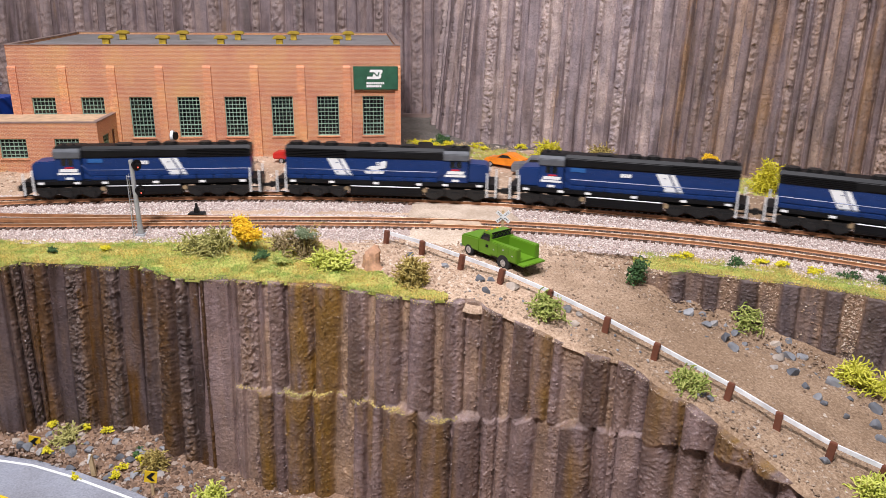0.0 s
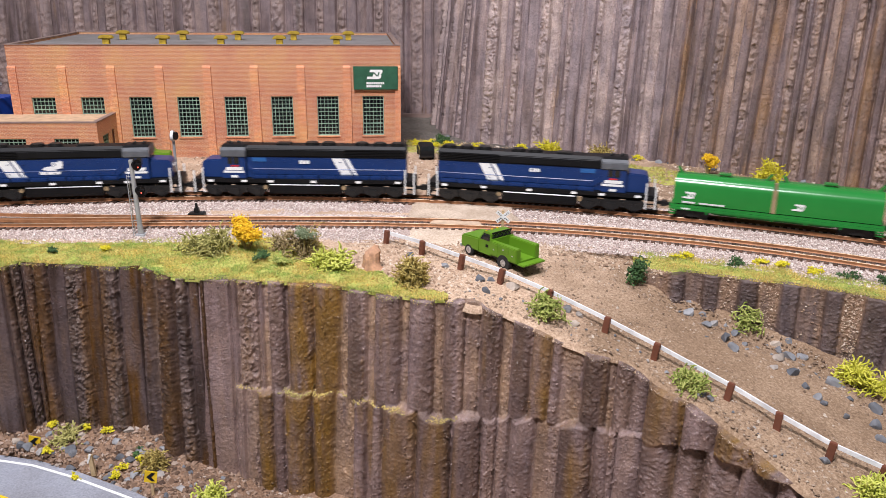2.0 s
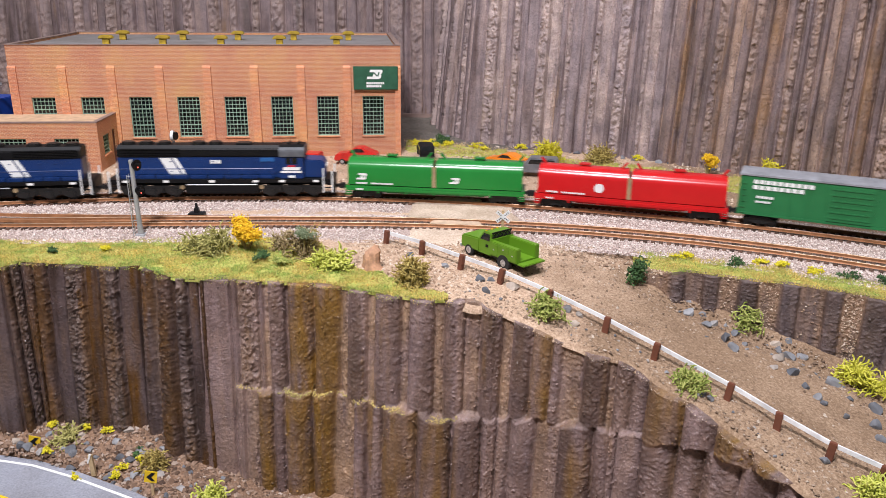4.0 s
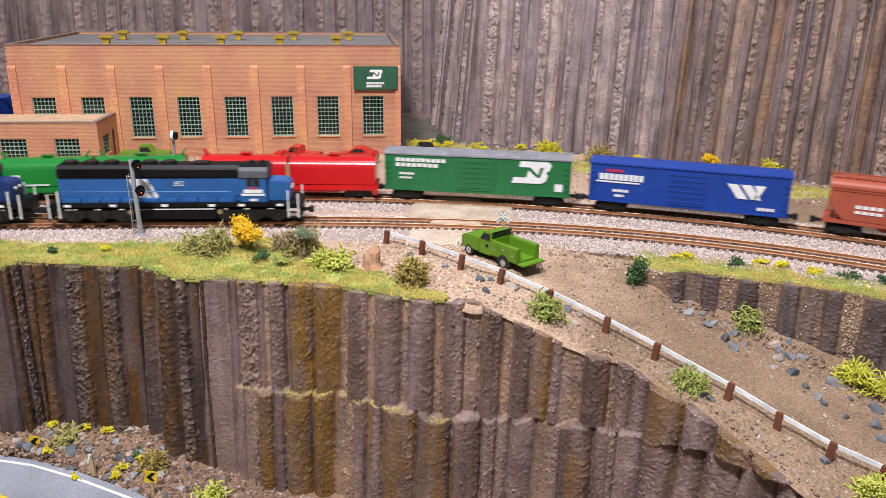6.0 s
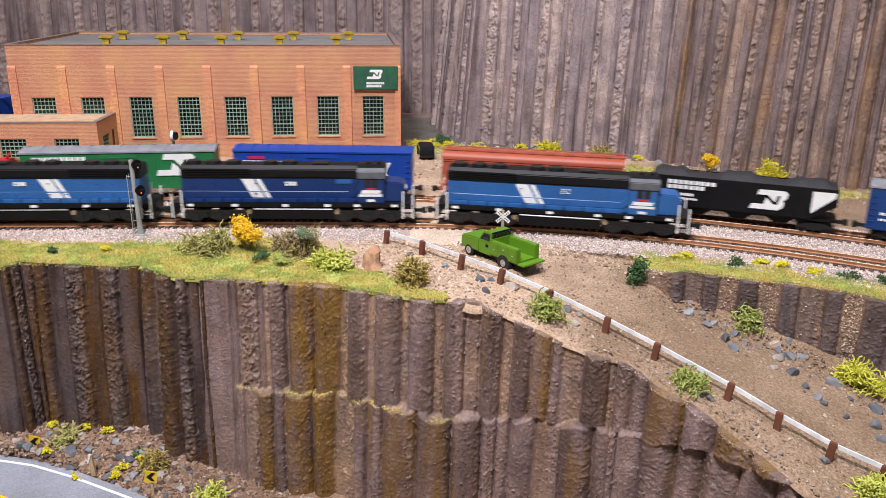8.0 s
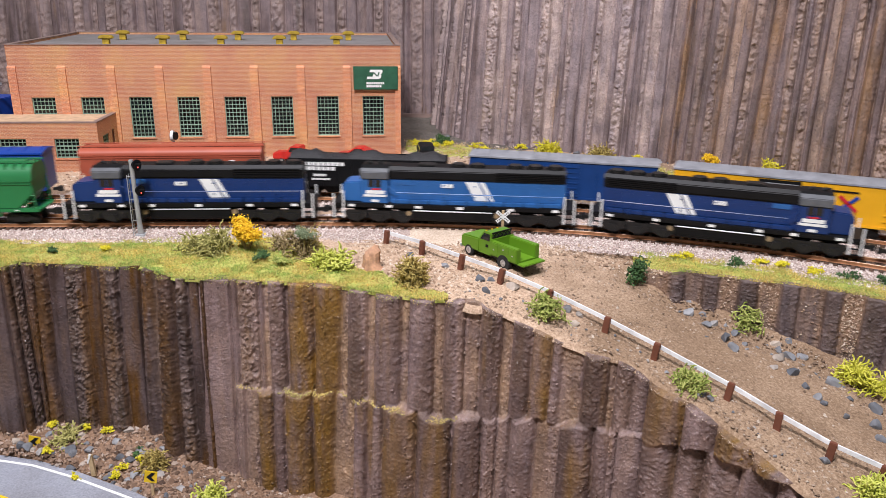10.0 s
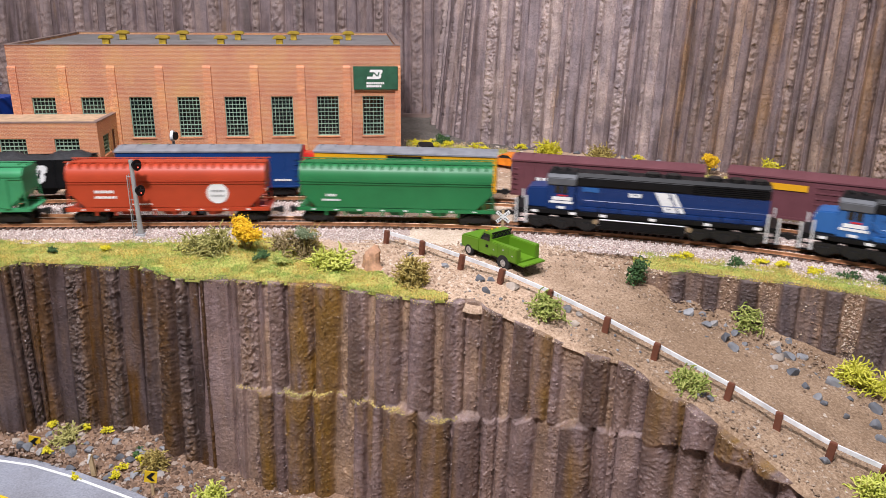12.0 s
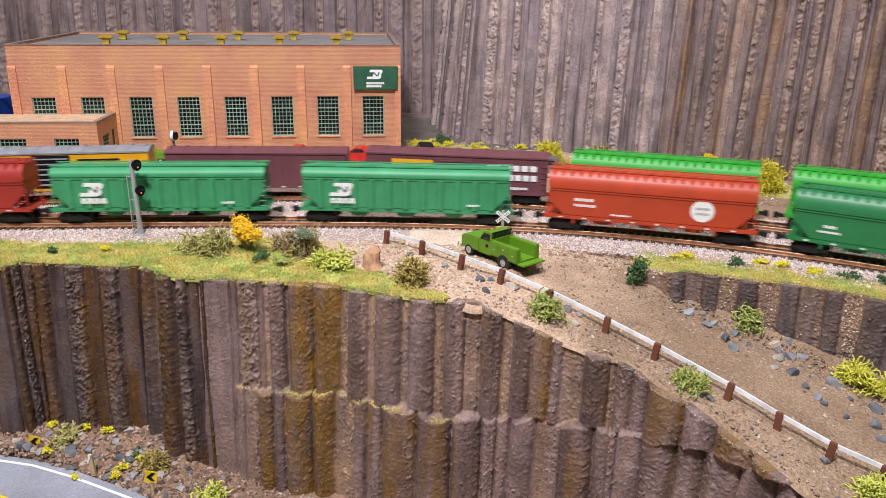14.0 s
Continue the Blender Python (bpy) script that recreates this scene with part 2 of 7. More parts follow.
M_LIME = plain("hopper_bright_green", (0.03, 0.33, 0.03), 0.5, 0, 14, 0.12, 0.06)
M_ORANGE = plain("hopper_orange_red", (0.44, 0.052, 0.018), 0.45, 0, 14, 0.12, 0.06)
M_RUST = plain("hopper_rust_red", (0.34, 0.03, 0.022), 0.45, 0, 14, 0.15, 0.06)
M_GREYROOF = plain("car_roof_grey", (0.27, 0.275, 0.30), 0.5, 0.1)
M_COAL = speckle("coal", [(0.35, (0.008, 0.008, 0.009)), (0.6, (0.035, 0.035, 0.04))], 1.0, 1.0, 0.6)
M_BRONZE = plain("bracket_tan", (0.33, 0.235, 0.13), 0.5)
M_LOGORED = plain("logo_red", (0.55, 0.02, 0.03), 0.5)
M_RIM = plain("wheel_rim", (0.55, 0.56, 0.58), 0.3, 0.7, 1.2, 0.5)
M_STEEL = plain("grey_steel", (0.42, 0.43, 0.44), 0.4, 0.3)
M_POST = plain("rust_post", (0.16, 0.055, 0.03), 0.6)
M_GUARD = plain("guardrail_white", (0.78, 0.79, 0.80), 0.35)
M_TRUCKGREEN = plain("pickup_green", (0.115, 0.25, 0.014), 0.4, 0, 10, 0.08, 0.05)
M_TYRE = plain("tyre", (0.018, 0.018, 0.018), 0.8)
M_CARRED = plain("car_paint_red", (0.55, 0.025, 0.02), 0.3)
M_CARORANGE = plain("car_paint_orange", (0.85, 0.24, 0.015), 0.3)
M_CARSILVER = plain("car_paint_silver", (0.20, 0.21, 0.23), 0.3, 0.4)
M_SIGNYEL = plain("sign_yellow", (0.75, 0.50, 0.01), 0.5)
M_WOOD = plain("pale_wood", (0.50, 0.36, 0.20), 0.8)
M_ROAD = speckle("asphalt", [(0.35, (0.20, 0.215, 0.26)), (0.65, (0.34, 0.36, 0.42))], 0.8, 0.4, 0.9)
M_PLY = plain("plywood", (0.42, 0.29, 0.17), 0.8, 0, 30, 0.15)
M_GREYROCK = per_object("grey_stone", [(0.0, (0.09, 0.095, 0.11)), (0.5, (0.19, 0.195, 0.21)), (0.78, (0.29, 0.29, 0.30)), (0.9, (0.42, 0.35, 0.29)), (1.0, (0.52, 0.43, 0.35))])
M_STUMP = plain("sandstone", (0.52, 0.29, 0.175), 0.85, 0, 3, 0.4, 0.5)
M_PLANK = plain("crossing_sand", (0.55, 0.40, 0.28), 0.9, 0, 3, 0.2, 0.4)


# ---- mesh helpers (millimetres) ----
def rod(bm, a, b, r, seg=6, r2=None):
    a, b = Vector(a), Vector(b)
    q = (b - a).to_track_quat("Z", "Y")
    r2 = r if r2 is None else r2
    ra = [bm.verts.new(a + q @ Vector((r * math.cos(k * math.tau / seg), r * math.sin(k * math.tau / seg), 0))) for k in range(seg)]
    rb = [bm.verts.new(b + q @ Vector((r2 * math.cos(k * math.tau / seg), r2 * math.sin(k * math.tau / seg), 0))) for k in range(seg)]
    for k in range(seg):
        bm.faces.new((ra[k], ra[(k + 1) % seg], rb[(k + 1) % seg], rb[k]))
    bm.faces.new(ra[::-1])
    bm.faces.new(rb)


def box(bm, x0, x1, y0, y1, z0, z1):
    v = [bm.verts.new(p) for p in ((x0, y0, z0), (x1, y0, z0), (x1, y1, z0), (x0, y1, z0), (x0, y0, z1), (x1, y0, z1), (x1, y1, z1), (x0, y1, z1))]
    for f in ((3, 2, 1, 0), (4, 5, 6, 7), (0, 1, 5, 4), (1, 2, 6, 5), (2, 3, 7, 6), (3, 0, 4, 7)):
        bm.faces.new([v[k] for k in f])


def prism(bm, pts, lo, hi, axis="y"):
    """A polygon drawn in the two other axes, pulled from lo to hi along axis."""
    def at(p, d):
        return {"x": (d, p[0], p[1]), "y": (p[0], d, p[1]), "z": (p[0], p[1], d)}[axis]
    a = [bm.verts.new(at(p, lo)) for p in pts]
    b = [bm.verts.new(at(p, hi)) for p in pts]
    n = len(pts)
    for k in range(n):
        bm.faces.new((a[k], a[(k + 1) % n], b[(k + 1) % n], b[k]))
    bm.faces.new(a[::-1])
    bm.faces.new(b)


def mesh_of(name, bm, material, bevel=0.0, smooth=False):
    bmesh.ops.recalc_face_normals(bm, faces=bm.faces)
    if bevel:
        edges = [e for e in bm.edges if len(e.link_faces) == 2 and e.calc_face_angle(0) > 0.5]
        bmesh.ops.bevel(bm, geom=edges, offset=bevel, segments=2, affect="EDGES", clamp_overlap=True)
    bmesh.ops.scale(bm, vec=(U, U, U), verts=bm.verts)
    me = bpy.data.meshes.new(name)
    bm.to_mesh(me)
    bm.free()
    me.materials.append(material)
    me.shade_smooth()
    me.set_sharp_from_angle(angle=radians(32))
    return me


def part(name, bm, material, parent=None, label="", bevel=0.0, smooth=False, m=None):
    ob = new(name, mesh_of(name, bm, material, bevel, smooth))
    if parent is not None:
        ob.parent = parent
    if m is not None:
        ob.matrix_basis = m
    return tagged(ob, label)


def piece(name, me, parent, m):
    ob = new(name, me)
    ob.parent = parent
    ob.matrix_basis = m
    return ob


def at(x, y, z, rx=0, ry=0, rz=0):
    return pose(x * U, y * U, z * U, rx, ry, rz)


def thing(name, label, category, m=None, group="", kind=""):
    ob = new(name)
    ob.empty_display_size = 0.01
    if m is not None:
        ob.matrix_basis = m
    return tagged(ob, label, category, group, kind)


def sheet(name, verts, faces, material, smooth=True):
    me = bpy.data.meshes.new(name)
    me.from_pydata((np.asarray(verts) * U).tolist(), [], faces if isinstance(faces, list) else faces.tolist())
    me.materials.append(material)
    me.update()
    if smooth:
        me.shade_smooth()
    return new(name, me)


def grid_faces(nu, nv):
    i, j = np.meshgrid(np.arange(nu - 1), np.arange(nv - 1), indexing="ij")
    a = i * nv + j
    return np.stack([a, a + nv, a + nv + 1, a + 1], -1).reshape(-1, 4)


# ---- the plan ----
def track_y(x, c):
    x = np.clip(np.asarray(x, float), -245, 225)
    u = x / 100
    return ((c[0] * u + c[1]) * u + c[2]) * u + c[3]


BACK = (-0.336, -8.434, -12.797, 417.612)
FRONT = (-1.787, -8.666, -6.998, 373.218)
RAIL_TOP = 1.6
XS = np.linspace(-1750, 1750, 7001)


class Track:
    """A centre line: plan points, length along it from x = 0, and its turn."""

    def __init__(self, c, left, right):
        y = track_y(XS, c)
        y = y + np.where(XS < -245, (XS + 245) * left, 0) + np.where(XS > 225, (XS - 225) * right, 0)
        self.x, self.y = XS, y
        s = np.concatenate([[0], np.cumsum(np.hypot(np.diff(XS), np.diff(y)))])
        self.s = s - np.interp(0, XS, s)

    def place(self, s):
        return float(np.interp(s, self.s, self.x)), float(np.interp(s, self.s, self.y))

    def turn(self, s, reach=30):
        (x0, y0), (x1, y1) = self.place(s - reach), self.place(s + reach)
        return (x0 + x1) / 2, (y0 + y1) / 2, math.degrees(math.atan2(y1 - y0, x1 - x0))


T_BACK, T_FRONT = Track(BACK, 0.10, -0.55), Track(FRONT, 0.10, -0.60)

ROAD_FROM, ROAD_DIR, ROAD_FALL = (27.6, 312.4), (0.773, -0.634), 0.24


def road_z(x, y):
    d = (x - ROAD_FROM[0]) * ROAD_DIR[0] + (y - ROAD_FROM[1]) * ROAD_DIR[1]
    return -2.2 - ROAD_FALL * np.maximum(0, d)


# upper edge of the front cliff: x, y
EDGE_LEFT = [(-330, 312), (-186, 313), (-180, 320), (-165, 318), (-152, 317), (-140, 315), (-128, 317), (-119, 310), (-110, 302.5), (-97, 301.5), (-89, 302.5), (-76, 300.5), (-51, 299), (-41, 296), (-36, 292.5), (-18, 286), (-5, 282), (4, 281.3), (12, 281)]
EDGE_ROAD = [(21, 281.4), (28, 279.3), (36, 275), (46, 268.6), (56, 264), (64.5, 263.5), (73, 258.5), (77, 250.8), (88, 243.8), (96.4, 232.7), (104, 222.4), (112, 209), (125, 193), (150, 165), (185, 120)]
INNER_TOP = [(70, 333), (80, 331), (88, 327), (96.5, 316.7), (104.6, 315.6), (117.3, 310.5), (129.4, 305), (142.7, 302.5), (151.5, 297.2), (161.2, 293), (172.3, 286), (215, 264), (300, 218)]
INNER_BASE = [(70, 332), (80, 330), (86, 324.8), (95.8, 313.5), (104.6, 311.5), (114.4, 306.5), (127, 299.5), (140, 293.5), (152, 287), (161, 281), (172, 274.5), (213, 252), (298, 206)]


def resample(pts, step):
    p = np.array(pts, float)
    d = np.concatenate([[0], np.cumsum(np.hypot(*np.diff(p[:, :2], axis=0).T))])
    n = int(d[-1] / step) + 1
    u = np.linspace(0, d[-1], n)
    return np.stack([np.interp(u, d, p[:, k]) for k in range(p.shape[1])], 1), u


def ragged(pts, reach, seed):
    """The same line with a crumbled course."""
    line, u = resample(pts, 3.0)
    line[1:-1, 1] += reach * (value_noise(u / 6, u * 0, seed) + 0.5 * value_noise(u / 2.7, u * 0, seed + 1))[1:-1]
    return [(float(a), float(b)) for a, b in line]


def value_noise(u, v, seed):
    """Smooth noise on arrays, about -1 to 1."""
    rng = np.random.RandomState(seed)
    table = rng.rand(257, 257) * 2 - 1
    iu, iv = np.floor(u).astype(int), np.floor(v).astype(int)
    fu, fv = u - iu, v - iv
    fu, fv = fu * fu * (3 - 2 * fu), fv * fv * (3 - 2 * fv)
    g = lambda a, b: table[a % 257, b % 257]
    return (g(iu, iv) * (1 - fu) + g(iu + 1, iv) * fu) * (1 - fv) + (g(iu, iv + 1) * (1 - fu) + g(iu + 1, iv + 1) * fu) * fv


EDGE_ROAD = ragged(EDGE_ROAD, 0.7, 61)


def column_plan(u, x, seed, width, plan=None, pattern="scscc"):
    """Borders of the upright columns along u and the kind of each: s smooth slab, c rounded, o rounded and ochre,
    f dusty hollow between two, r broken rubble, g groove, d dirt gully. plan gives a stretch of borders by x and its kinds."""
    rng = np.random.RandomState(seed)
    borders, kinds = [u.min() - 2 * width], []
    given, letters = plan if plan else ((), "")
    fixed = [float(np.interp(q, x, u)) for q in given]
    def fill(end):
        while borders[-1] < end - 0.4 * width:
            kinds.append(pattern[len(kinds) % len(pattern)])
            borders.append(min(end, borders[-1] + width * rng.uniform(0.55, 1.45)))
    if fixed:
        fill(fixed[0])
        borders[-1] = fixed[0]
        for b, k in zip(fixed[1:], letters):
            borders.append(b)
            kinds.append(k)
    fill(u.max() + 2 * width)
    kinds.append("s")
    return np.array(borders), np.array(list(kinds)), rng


RELIEF = {"s": 0.10, "c": 0.27, "o": 0.27, "f": -0.10, "r": 0.14, "g": -0.28, "d": -0.30}
BROKEN = {"s": 0.17, "c": 0.5, "o": 0.5, "f": 0.45, "r": 1.2, "g": 0.2, "d": 0.5}
OCHRE = {"s": 0.12, "c": 0.1, "o": 0.85, "f": 0.25, "r": 0.2, "g": 0.3, "d": 0.0}
DUST = {"s": 0.0, "c": 0.08, "o": 0.05, "f": 0.5, "r": 0.42, "g": 0.0, "d": 1.0}


def columns(u, plan):
    """Outward relief of the columns at u, how broken each spot is, and its ochre wash and tan dust."""
    borders, kinds, rng = plan
    k = np.clip(np.searchsorted(borders, u) - 1, 0, len(borders) - 2)
    w = borders[k + 1] - borders[k]
    f = np.clip((u - borders[k]) / w, 0, 1)
    r1 = np.random.RandomState(len(borders))
    lift, tilt, tone = r1.uniform(-1, 1, len(borders)), r1.uniform(-0.6, 0.6, len(borders)), r1.uniform(0.6, 1.4, len(borders))
    kind = kinds[k]
    pick = lambda table: np.vectorize(table.get)(kind).astype(float)
    rise = np.minimum(1, np.minimum(f, 1 - f) * w / 0.9) ** 0.6
    bow = np.sin(np.pi * f ** 0.8) ** 0.55
    shape = np.where((kind == "c") | (kind == "o"), bow, np.where((kind == "f") | (kind == "d"), 0.3 + 0.7 * np.sin(np.pi * f), rise))
    rel = shape * pick(RELIEF) * np.clip(w, 5, 13) + np.where((kind == "s") | (kind == "r"), lift[k] * 0.55 + tilt[k] * (f - 0.5) * 1.5, 0.0)
    rel = rel - 0.95 * np.exp(-(np.minimum(f, 1 - f) * w / 0.55) ** 2)
    broken = pick(BROKEN) * (0.45 + 0.55 * np.sin(np.pi * f)) * tone[k]
    broken = np.maximum(broken, 0.7 * (f > 0.78) * (kind != "s"))
    return rel, broken, pick(OCHRE) * np.clip(tone[k], 0, 1.1), pick(DUST) * tone[k]


def scatter(name, pts, sizes, material, label, category, flat=0.7, seed=1):
    """Loose grains: small uneven octahedra in one mesh."""
    rng = np.random.RandomState(seed)
    n = len(pts)
    d = np.array([(1, 0, 0), (-1, 0, 0), (0, 1, 0), (0, -1, 0), (0, 0, 1), (0, 0, -1)], float)
    r = sizes[:, None] * rng.uniform(0.65, 1.25, (n, 6))
    a = rng.rand(n) * 6.28
    o = d[None] * r[..., None] + rng.normal(0, 0.18, (n, 6, 3)) * sizes[:, None, None]
    o[..., 2] *= flat
    x = o[..., 0] * np.cos(a)[:, None] - o[..., 1] * np.sin(a)[:, None]
    y = o[..., 0] * np.sin(a)[:, None] + o[..., 1] * np.cos(a)[:, None]
    V = (np.stack([x, y, o[..., 2]], -1) + pts[:, None]).reshape(-1, 3)
    f = np.array([(0, 2, 4), (2, 1, 4), (1, 3, 4), (3, 0, 4), (2, 0, 5), (1, 2, 5), (3, 1, 5), (0, 3, 5)])
    Fc = (np.arange(n)[:, None, None] * 6 + f[None]).reshape(-1, 3)
    return tagged(sheet(name, V, Fc, material, False), label, category, kind="stuff")


LEDGE = []


def cliff(name, label, pts, bottom, material, seed, width=11.0, step=0.6, ledge=None, rise=0.65, batter=0.07, grit=1.0, grains=0, deep=1.0, rim=None, sway=0.5, fine=1.0, lead=1.2, plan=None, lower=None, pattern="scscc"):
    """A cast rock face hung below the line pts (x, y, z); bottom gives the foot's height at each point."""
    line, u = resample([(*p, b) for p, b in zip(pts, bottom)], step)
    rows = int(np.max(line[:, 2] - line[:, 3]) / rise) + 2
    tx, ty = np.gradient(line[:, 0]), np.gradient(line[:, 1])
    k = max(3, int(14 / step))
    ker = np.ones(k) / k
    tx, ty = (np.convolve(np.pad(a, k // 2, "edge"), ker, "same")[k // 2:k // 2 + len(a)] for a in (tx, ty))
    n = np.hypot(tx, ty)
    nx, ny = ty / n, -tx / n
    v = np.concatenate([[0], np.linspace(0, 1, rows - 1)])
    uu = np.repeat(u[:, None], rows, 1)
    z = line[:, 2:3] + (line[:, 3:4] - line[:, 2:3]) * v[None]
    z[:, 1] -= 0.15
    us = uu + value_noise(z / 40, uu / 60, seed + 5) * sway + 0.04 * value_noise(z / 1.9, uu / 3, seed + 6)
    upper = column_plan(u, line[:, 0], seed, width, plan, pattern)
    rel, brk, ochre, dust = columns(us, upper)
    depth = line[:, 2:3] - z
    shift = depth * batter
    if ledge is not None:
        zl = np.interp(line[:, 0], [p[0] for p in ledge], [p[1] for p in ledge])[:, None] + value_noise(uu / 5, uu * 0, seed + 9) * 0.8 + value_noise(uu / 2.2, uu * 0, seed + 8) * 0.7
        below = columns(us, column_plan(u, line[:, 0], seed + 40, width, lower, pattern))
        t = np.clip((zl - z) / 0.7, 0, 1) * np.clip((line[:, 0:1] - ledge[0][0]) / 4, 0, 1)
        rel, brk, ochre, dust = (a * (1 - t) + b * t for a, b in zip((rel, brk, ochre, dust), below))
        shift = shift + t * np.interp(line[:, 0:1], [-86, 0, 48, 78, 84, 110], [3.0, 2.3, 1.2, 0.7, -1.6, -2.8])
    un, zn = (0.83 * uu + 0.56 * z) / fine, (0.83 * z - 0.56 * uu) / fine
    r1 = value_noise(un / 1.7 + 40, zn / 1.35, seed + 1)
    r2 = value_noise(un / 0.8, zn / 0.72, seed + 2)
    r3 = value_noise(uu / 5.5, z / 16.0, seed + 3)
    r4 = value_noise(un / 1.35 + 9, zn / 1.9, seed + 14)
    chunk = value_noise(un / 2.6, zn / 1.8, seed + 4)
    block = value_noise(un / 3.6, zn / 3.2, seed + 7)
    lump = np.clip((r2 - 0.35) * 7, 0, 1) * 0.6 + np.clip((chunk - 0.6) * 7, 0, 1) * 0.35 - np.clip((r4 - 0.6) * 7, 0, 1) * 0.5
    hard = np.clip(brk - 0.6, 0, 1)
    out = deep * rel + 0.22 * r3 + grit * (brk * (0.1 * r1 + 0.12 * r2 + lump) + hard * (0.8 * np.sign(block) * np.abs(block) ** 0.4 + 0.5 * chunk)) + shift + lead
    out[:, 0] = -1.6
    V = np.stack([line[:, 0:1] + nx[:, None] * out, line[:, 1:2] + ny[:, None] * out, z], -1).reshape(-1, 3)
    ob = sheet(name, V, grid_faces(len(u), rows)[:, ::-1], material)
    mottle = 0.8 + 0.5 * value_noise(uu / 4, z / 14, seed + 12) + 0.35 * value_noise(uu / 1.6, z / 9, seed + 13)
    soft = np.exp(-(np.arange(-9, 10) * step / 0.9) ** 2)
    soft /= soft.sum()
    ochre, dust = (np.apply_along_axis(lambda a: np.convolve(np.pad(a, 9, "edge"), soft, "valid"), 0, a) for a in (ochre, dust))
    for key, value in (("ochre", ochre * mottle), ("dust", dust * mottle)):
        ob.data.attributes.new(key, "FLOAT", "POINT").data.foreach_set("value", np.clip(value, 0, 1).astype(np.float32).ravel())
    if ledge is not None:
        LEDGE.extend(V.reshape(len(u), rows, 3)[np.arange(len(u)), np.argmax(z < zl[:, 0:1] - 0.5, 1)])
    if rim is not None:
        pick = np.random.RandomState(seed + 50)
        top = V.reshape(len(u), rows, 3)
        n = int(len(u) * 2.5)
        P = top[pick.randint(0, len(u), n), np.minimum(1 + pick.exponential(0.8, n).astype(int), rows - 1)] + pick.normal(0, 0.4, (n, 3))
        for keep, mat, words in ((P[:, 0] < 4, M_FLOCK, "turf crumbs along the cliff edge"), (P[:, 0] >= 4, M_PEBBLE, "dirt crumbs along the cliff edge")):
            if keep.any():
                scatter("edge_crumbs", P[keep], pick.uniform(0.08, 0.26, int(keep.sum())), mat, words, "soil", 0.7, seed + 51)
    if grains:
        pick = np.random.RandomState(seed + 77)
        broken = (brk + 0.05).ravel()
        ids = pick.choice(len(V), grains, p=broken / broken.sum())
        P = V[ids] + pick.normal(0, 0.25, (grains, 3))
        grain = scatter("rock_grit", P, pick.gamma(2.0, 0.10, grains).clip(0.08, 0.7), material, "coarse grit stuck to the rock face", "grit", 0.9, seed)
        for key, value in (("ochre", ochre), ("dust", dust)):
            grain.data.attributes.new(key, "FLOAT", "POINT").data.foreach_set("value", np.repeat(np.clip(value.ravel()[ids], 0, 1), 6).astype(np.float32))
        loose = (np.clip(dust - 0.6, 0, 1) ** 2).ravel()
        if loose.sum() > 200:
            ids = pick.choice(len(V), 6000, p=loose / loose.sum())
            scatter("gravel", V[ids] + pick.normal(0, 0.2, (6000, 3)), pick.gamma(2.0, 0.12, 6000).clip(0.1, 0.8), M_PEBBLE, "tan gravel lodged in the dirt bank", "pebbles", 0.8, seed + 3)
    return tagged(ob, label, "cliff", kind="structure")


# ---- the ground ----
def plateau_z(x, y):
    """Height of the upper shelf, which slopes down to the dirt road beside the truck."""
    front = np.interp(x, [p[0] for p in PLATEAU], [p[1] for p in PLATEAU])
    t = np.clip((y - front) / 13, 0, 1)
    t = t * t * (3 - 2 * t)
    soft = np.clip((x - 26) / 4, 0, 1) * np.clip((98 - x) / 13, 0, 1) * (1 - t)
    return -2.2 * (1 - soft) + (road_z(x, y) + 0.06) * soft + unevenness(x, y)


def ground_between(name, label, front, back_y, zf, material, nv=60, rough=0.5, seed=3):
    line, u = resample(front, 1.6)
    v = np.linspace(0, 1, nv) ** 1.4
    X = np.repeat(line[:, 0:1], nv, 1)
    Y = line[:, 1:2] + (back_y - line[:, 1:2]) * v[None]
    Z = zf(X, Y) - 1.6 * np.exp(-(Y - line[:, 1:2]) / 0.8)
    ob = sheet(name, np.stack([X, Y, Z], -1).reshape(-1, 3), grid_faces(len(u), nv), material)
    return tagged(ob, label, "ground", kind="structure")


PLATEAU = EDGE_LEFT[:-1] + [(8, 287), (28, 312.9), (46, 334), (60, 338), (70, 333)] + INNER_TOP[1:]


def unevenness(x, y):
    return 0.45 * value_noise(x / 9, y / 9, 3) + 0.25 * value_noise(x / 2.5, y / 2.5, 4)


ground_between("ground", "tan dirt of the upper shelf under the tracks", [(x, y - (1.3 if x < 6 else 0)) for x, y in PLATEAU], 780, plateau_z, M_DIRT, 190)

# dirt road that runs down along the guard rail
outer, _ = resample([(1.5, 279), (12, 277.8)] + [(x - 1.1, y - 1.5) for x, y in EDGE_ROAD], 2.0)
inner, _ = resample([(8, 289.5), (28, 313.8), (46, 335), (60, 339.2), (70, 334), (80, 332)] + [(x, y + 3) for x, y in INNER_BASE[2:]], 2.0)
K = 190
oi = np.stack([np.interp(np.linspace(0, 1, K), np.linspace(0, 1, len(outer)), outer[:, k]) for k in (0, 1)], 1)
ii = np.stack([np.interp(np.linspace(0, 1, K), np.linspace(0, 1, len(inner)), inner[:, k]) for k in (0, 1)], 1)
v = np.linspace(0, 1, 60)[None, :, None]
RP = oi[:, None] * (1 - v) + ii[:, None] * v
RX, RY = RP[..., 0], RP[..., 1]
vv = v[..., 0]
RZ = road_z(RX, RY) + unevenness(RX, RY)
RZ = RZ + 3.0 * np.clip((vv - 0.82) / 0.18, 0, 1) ** 2 * np.clip((RX - 80) / 30, 0, 1) - 2.5 * np.exp(-vv * 45)
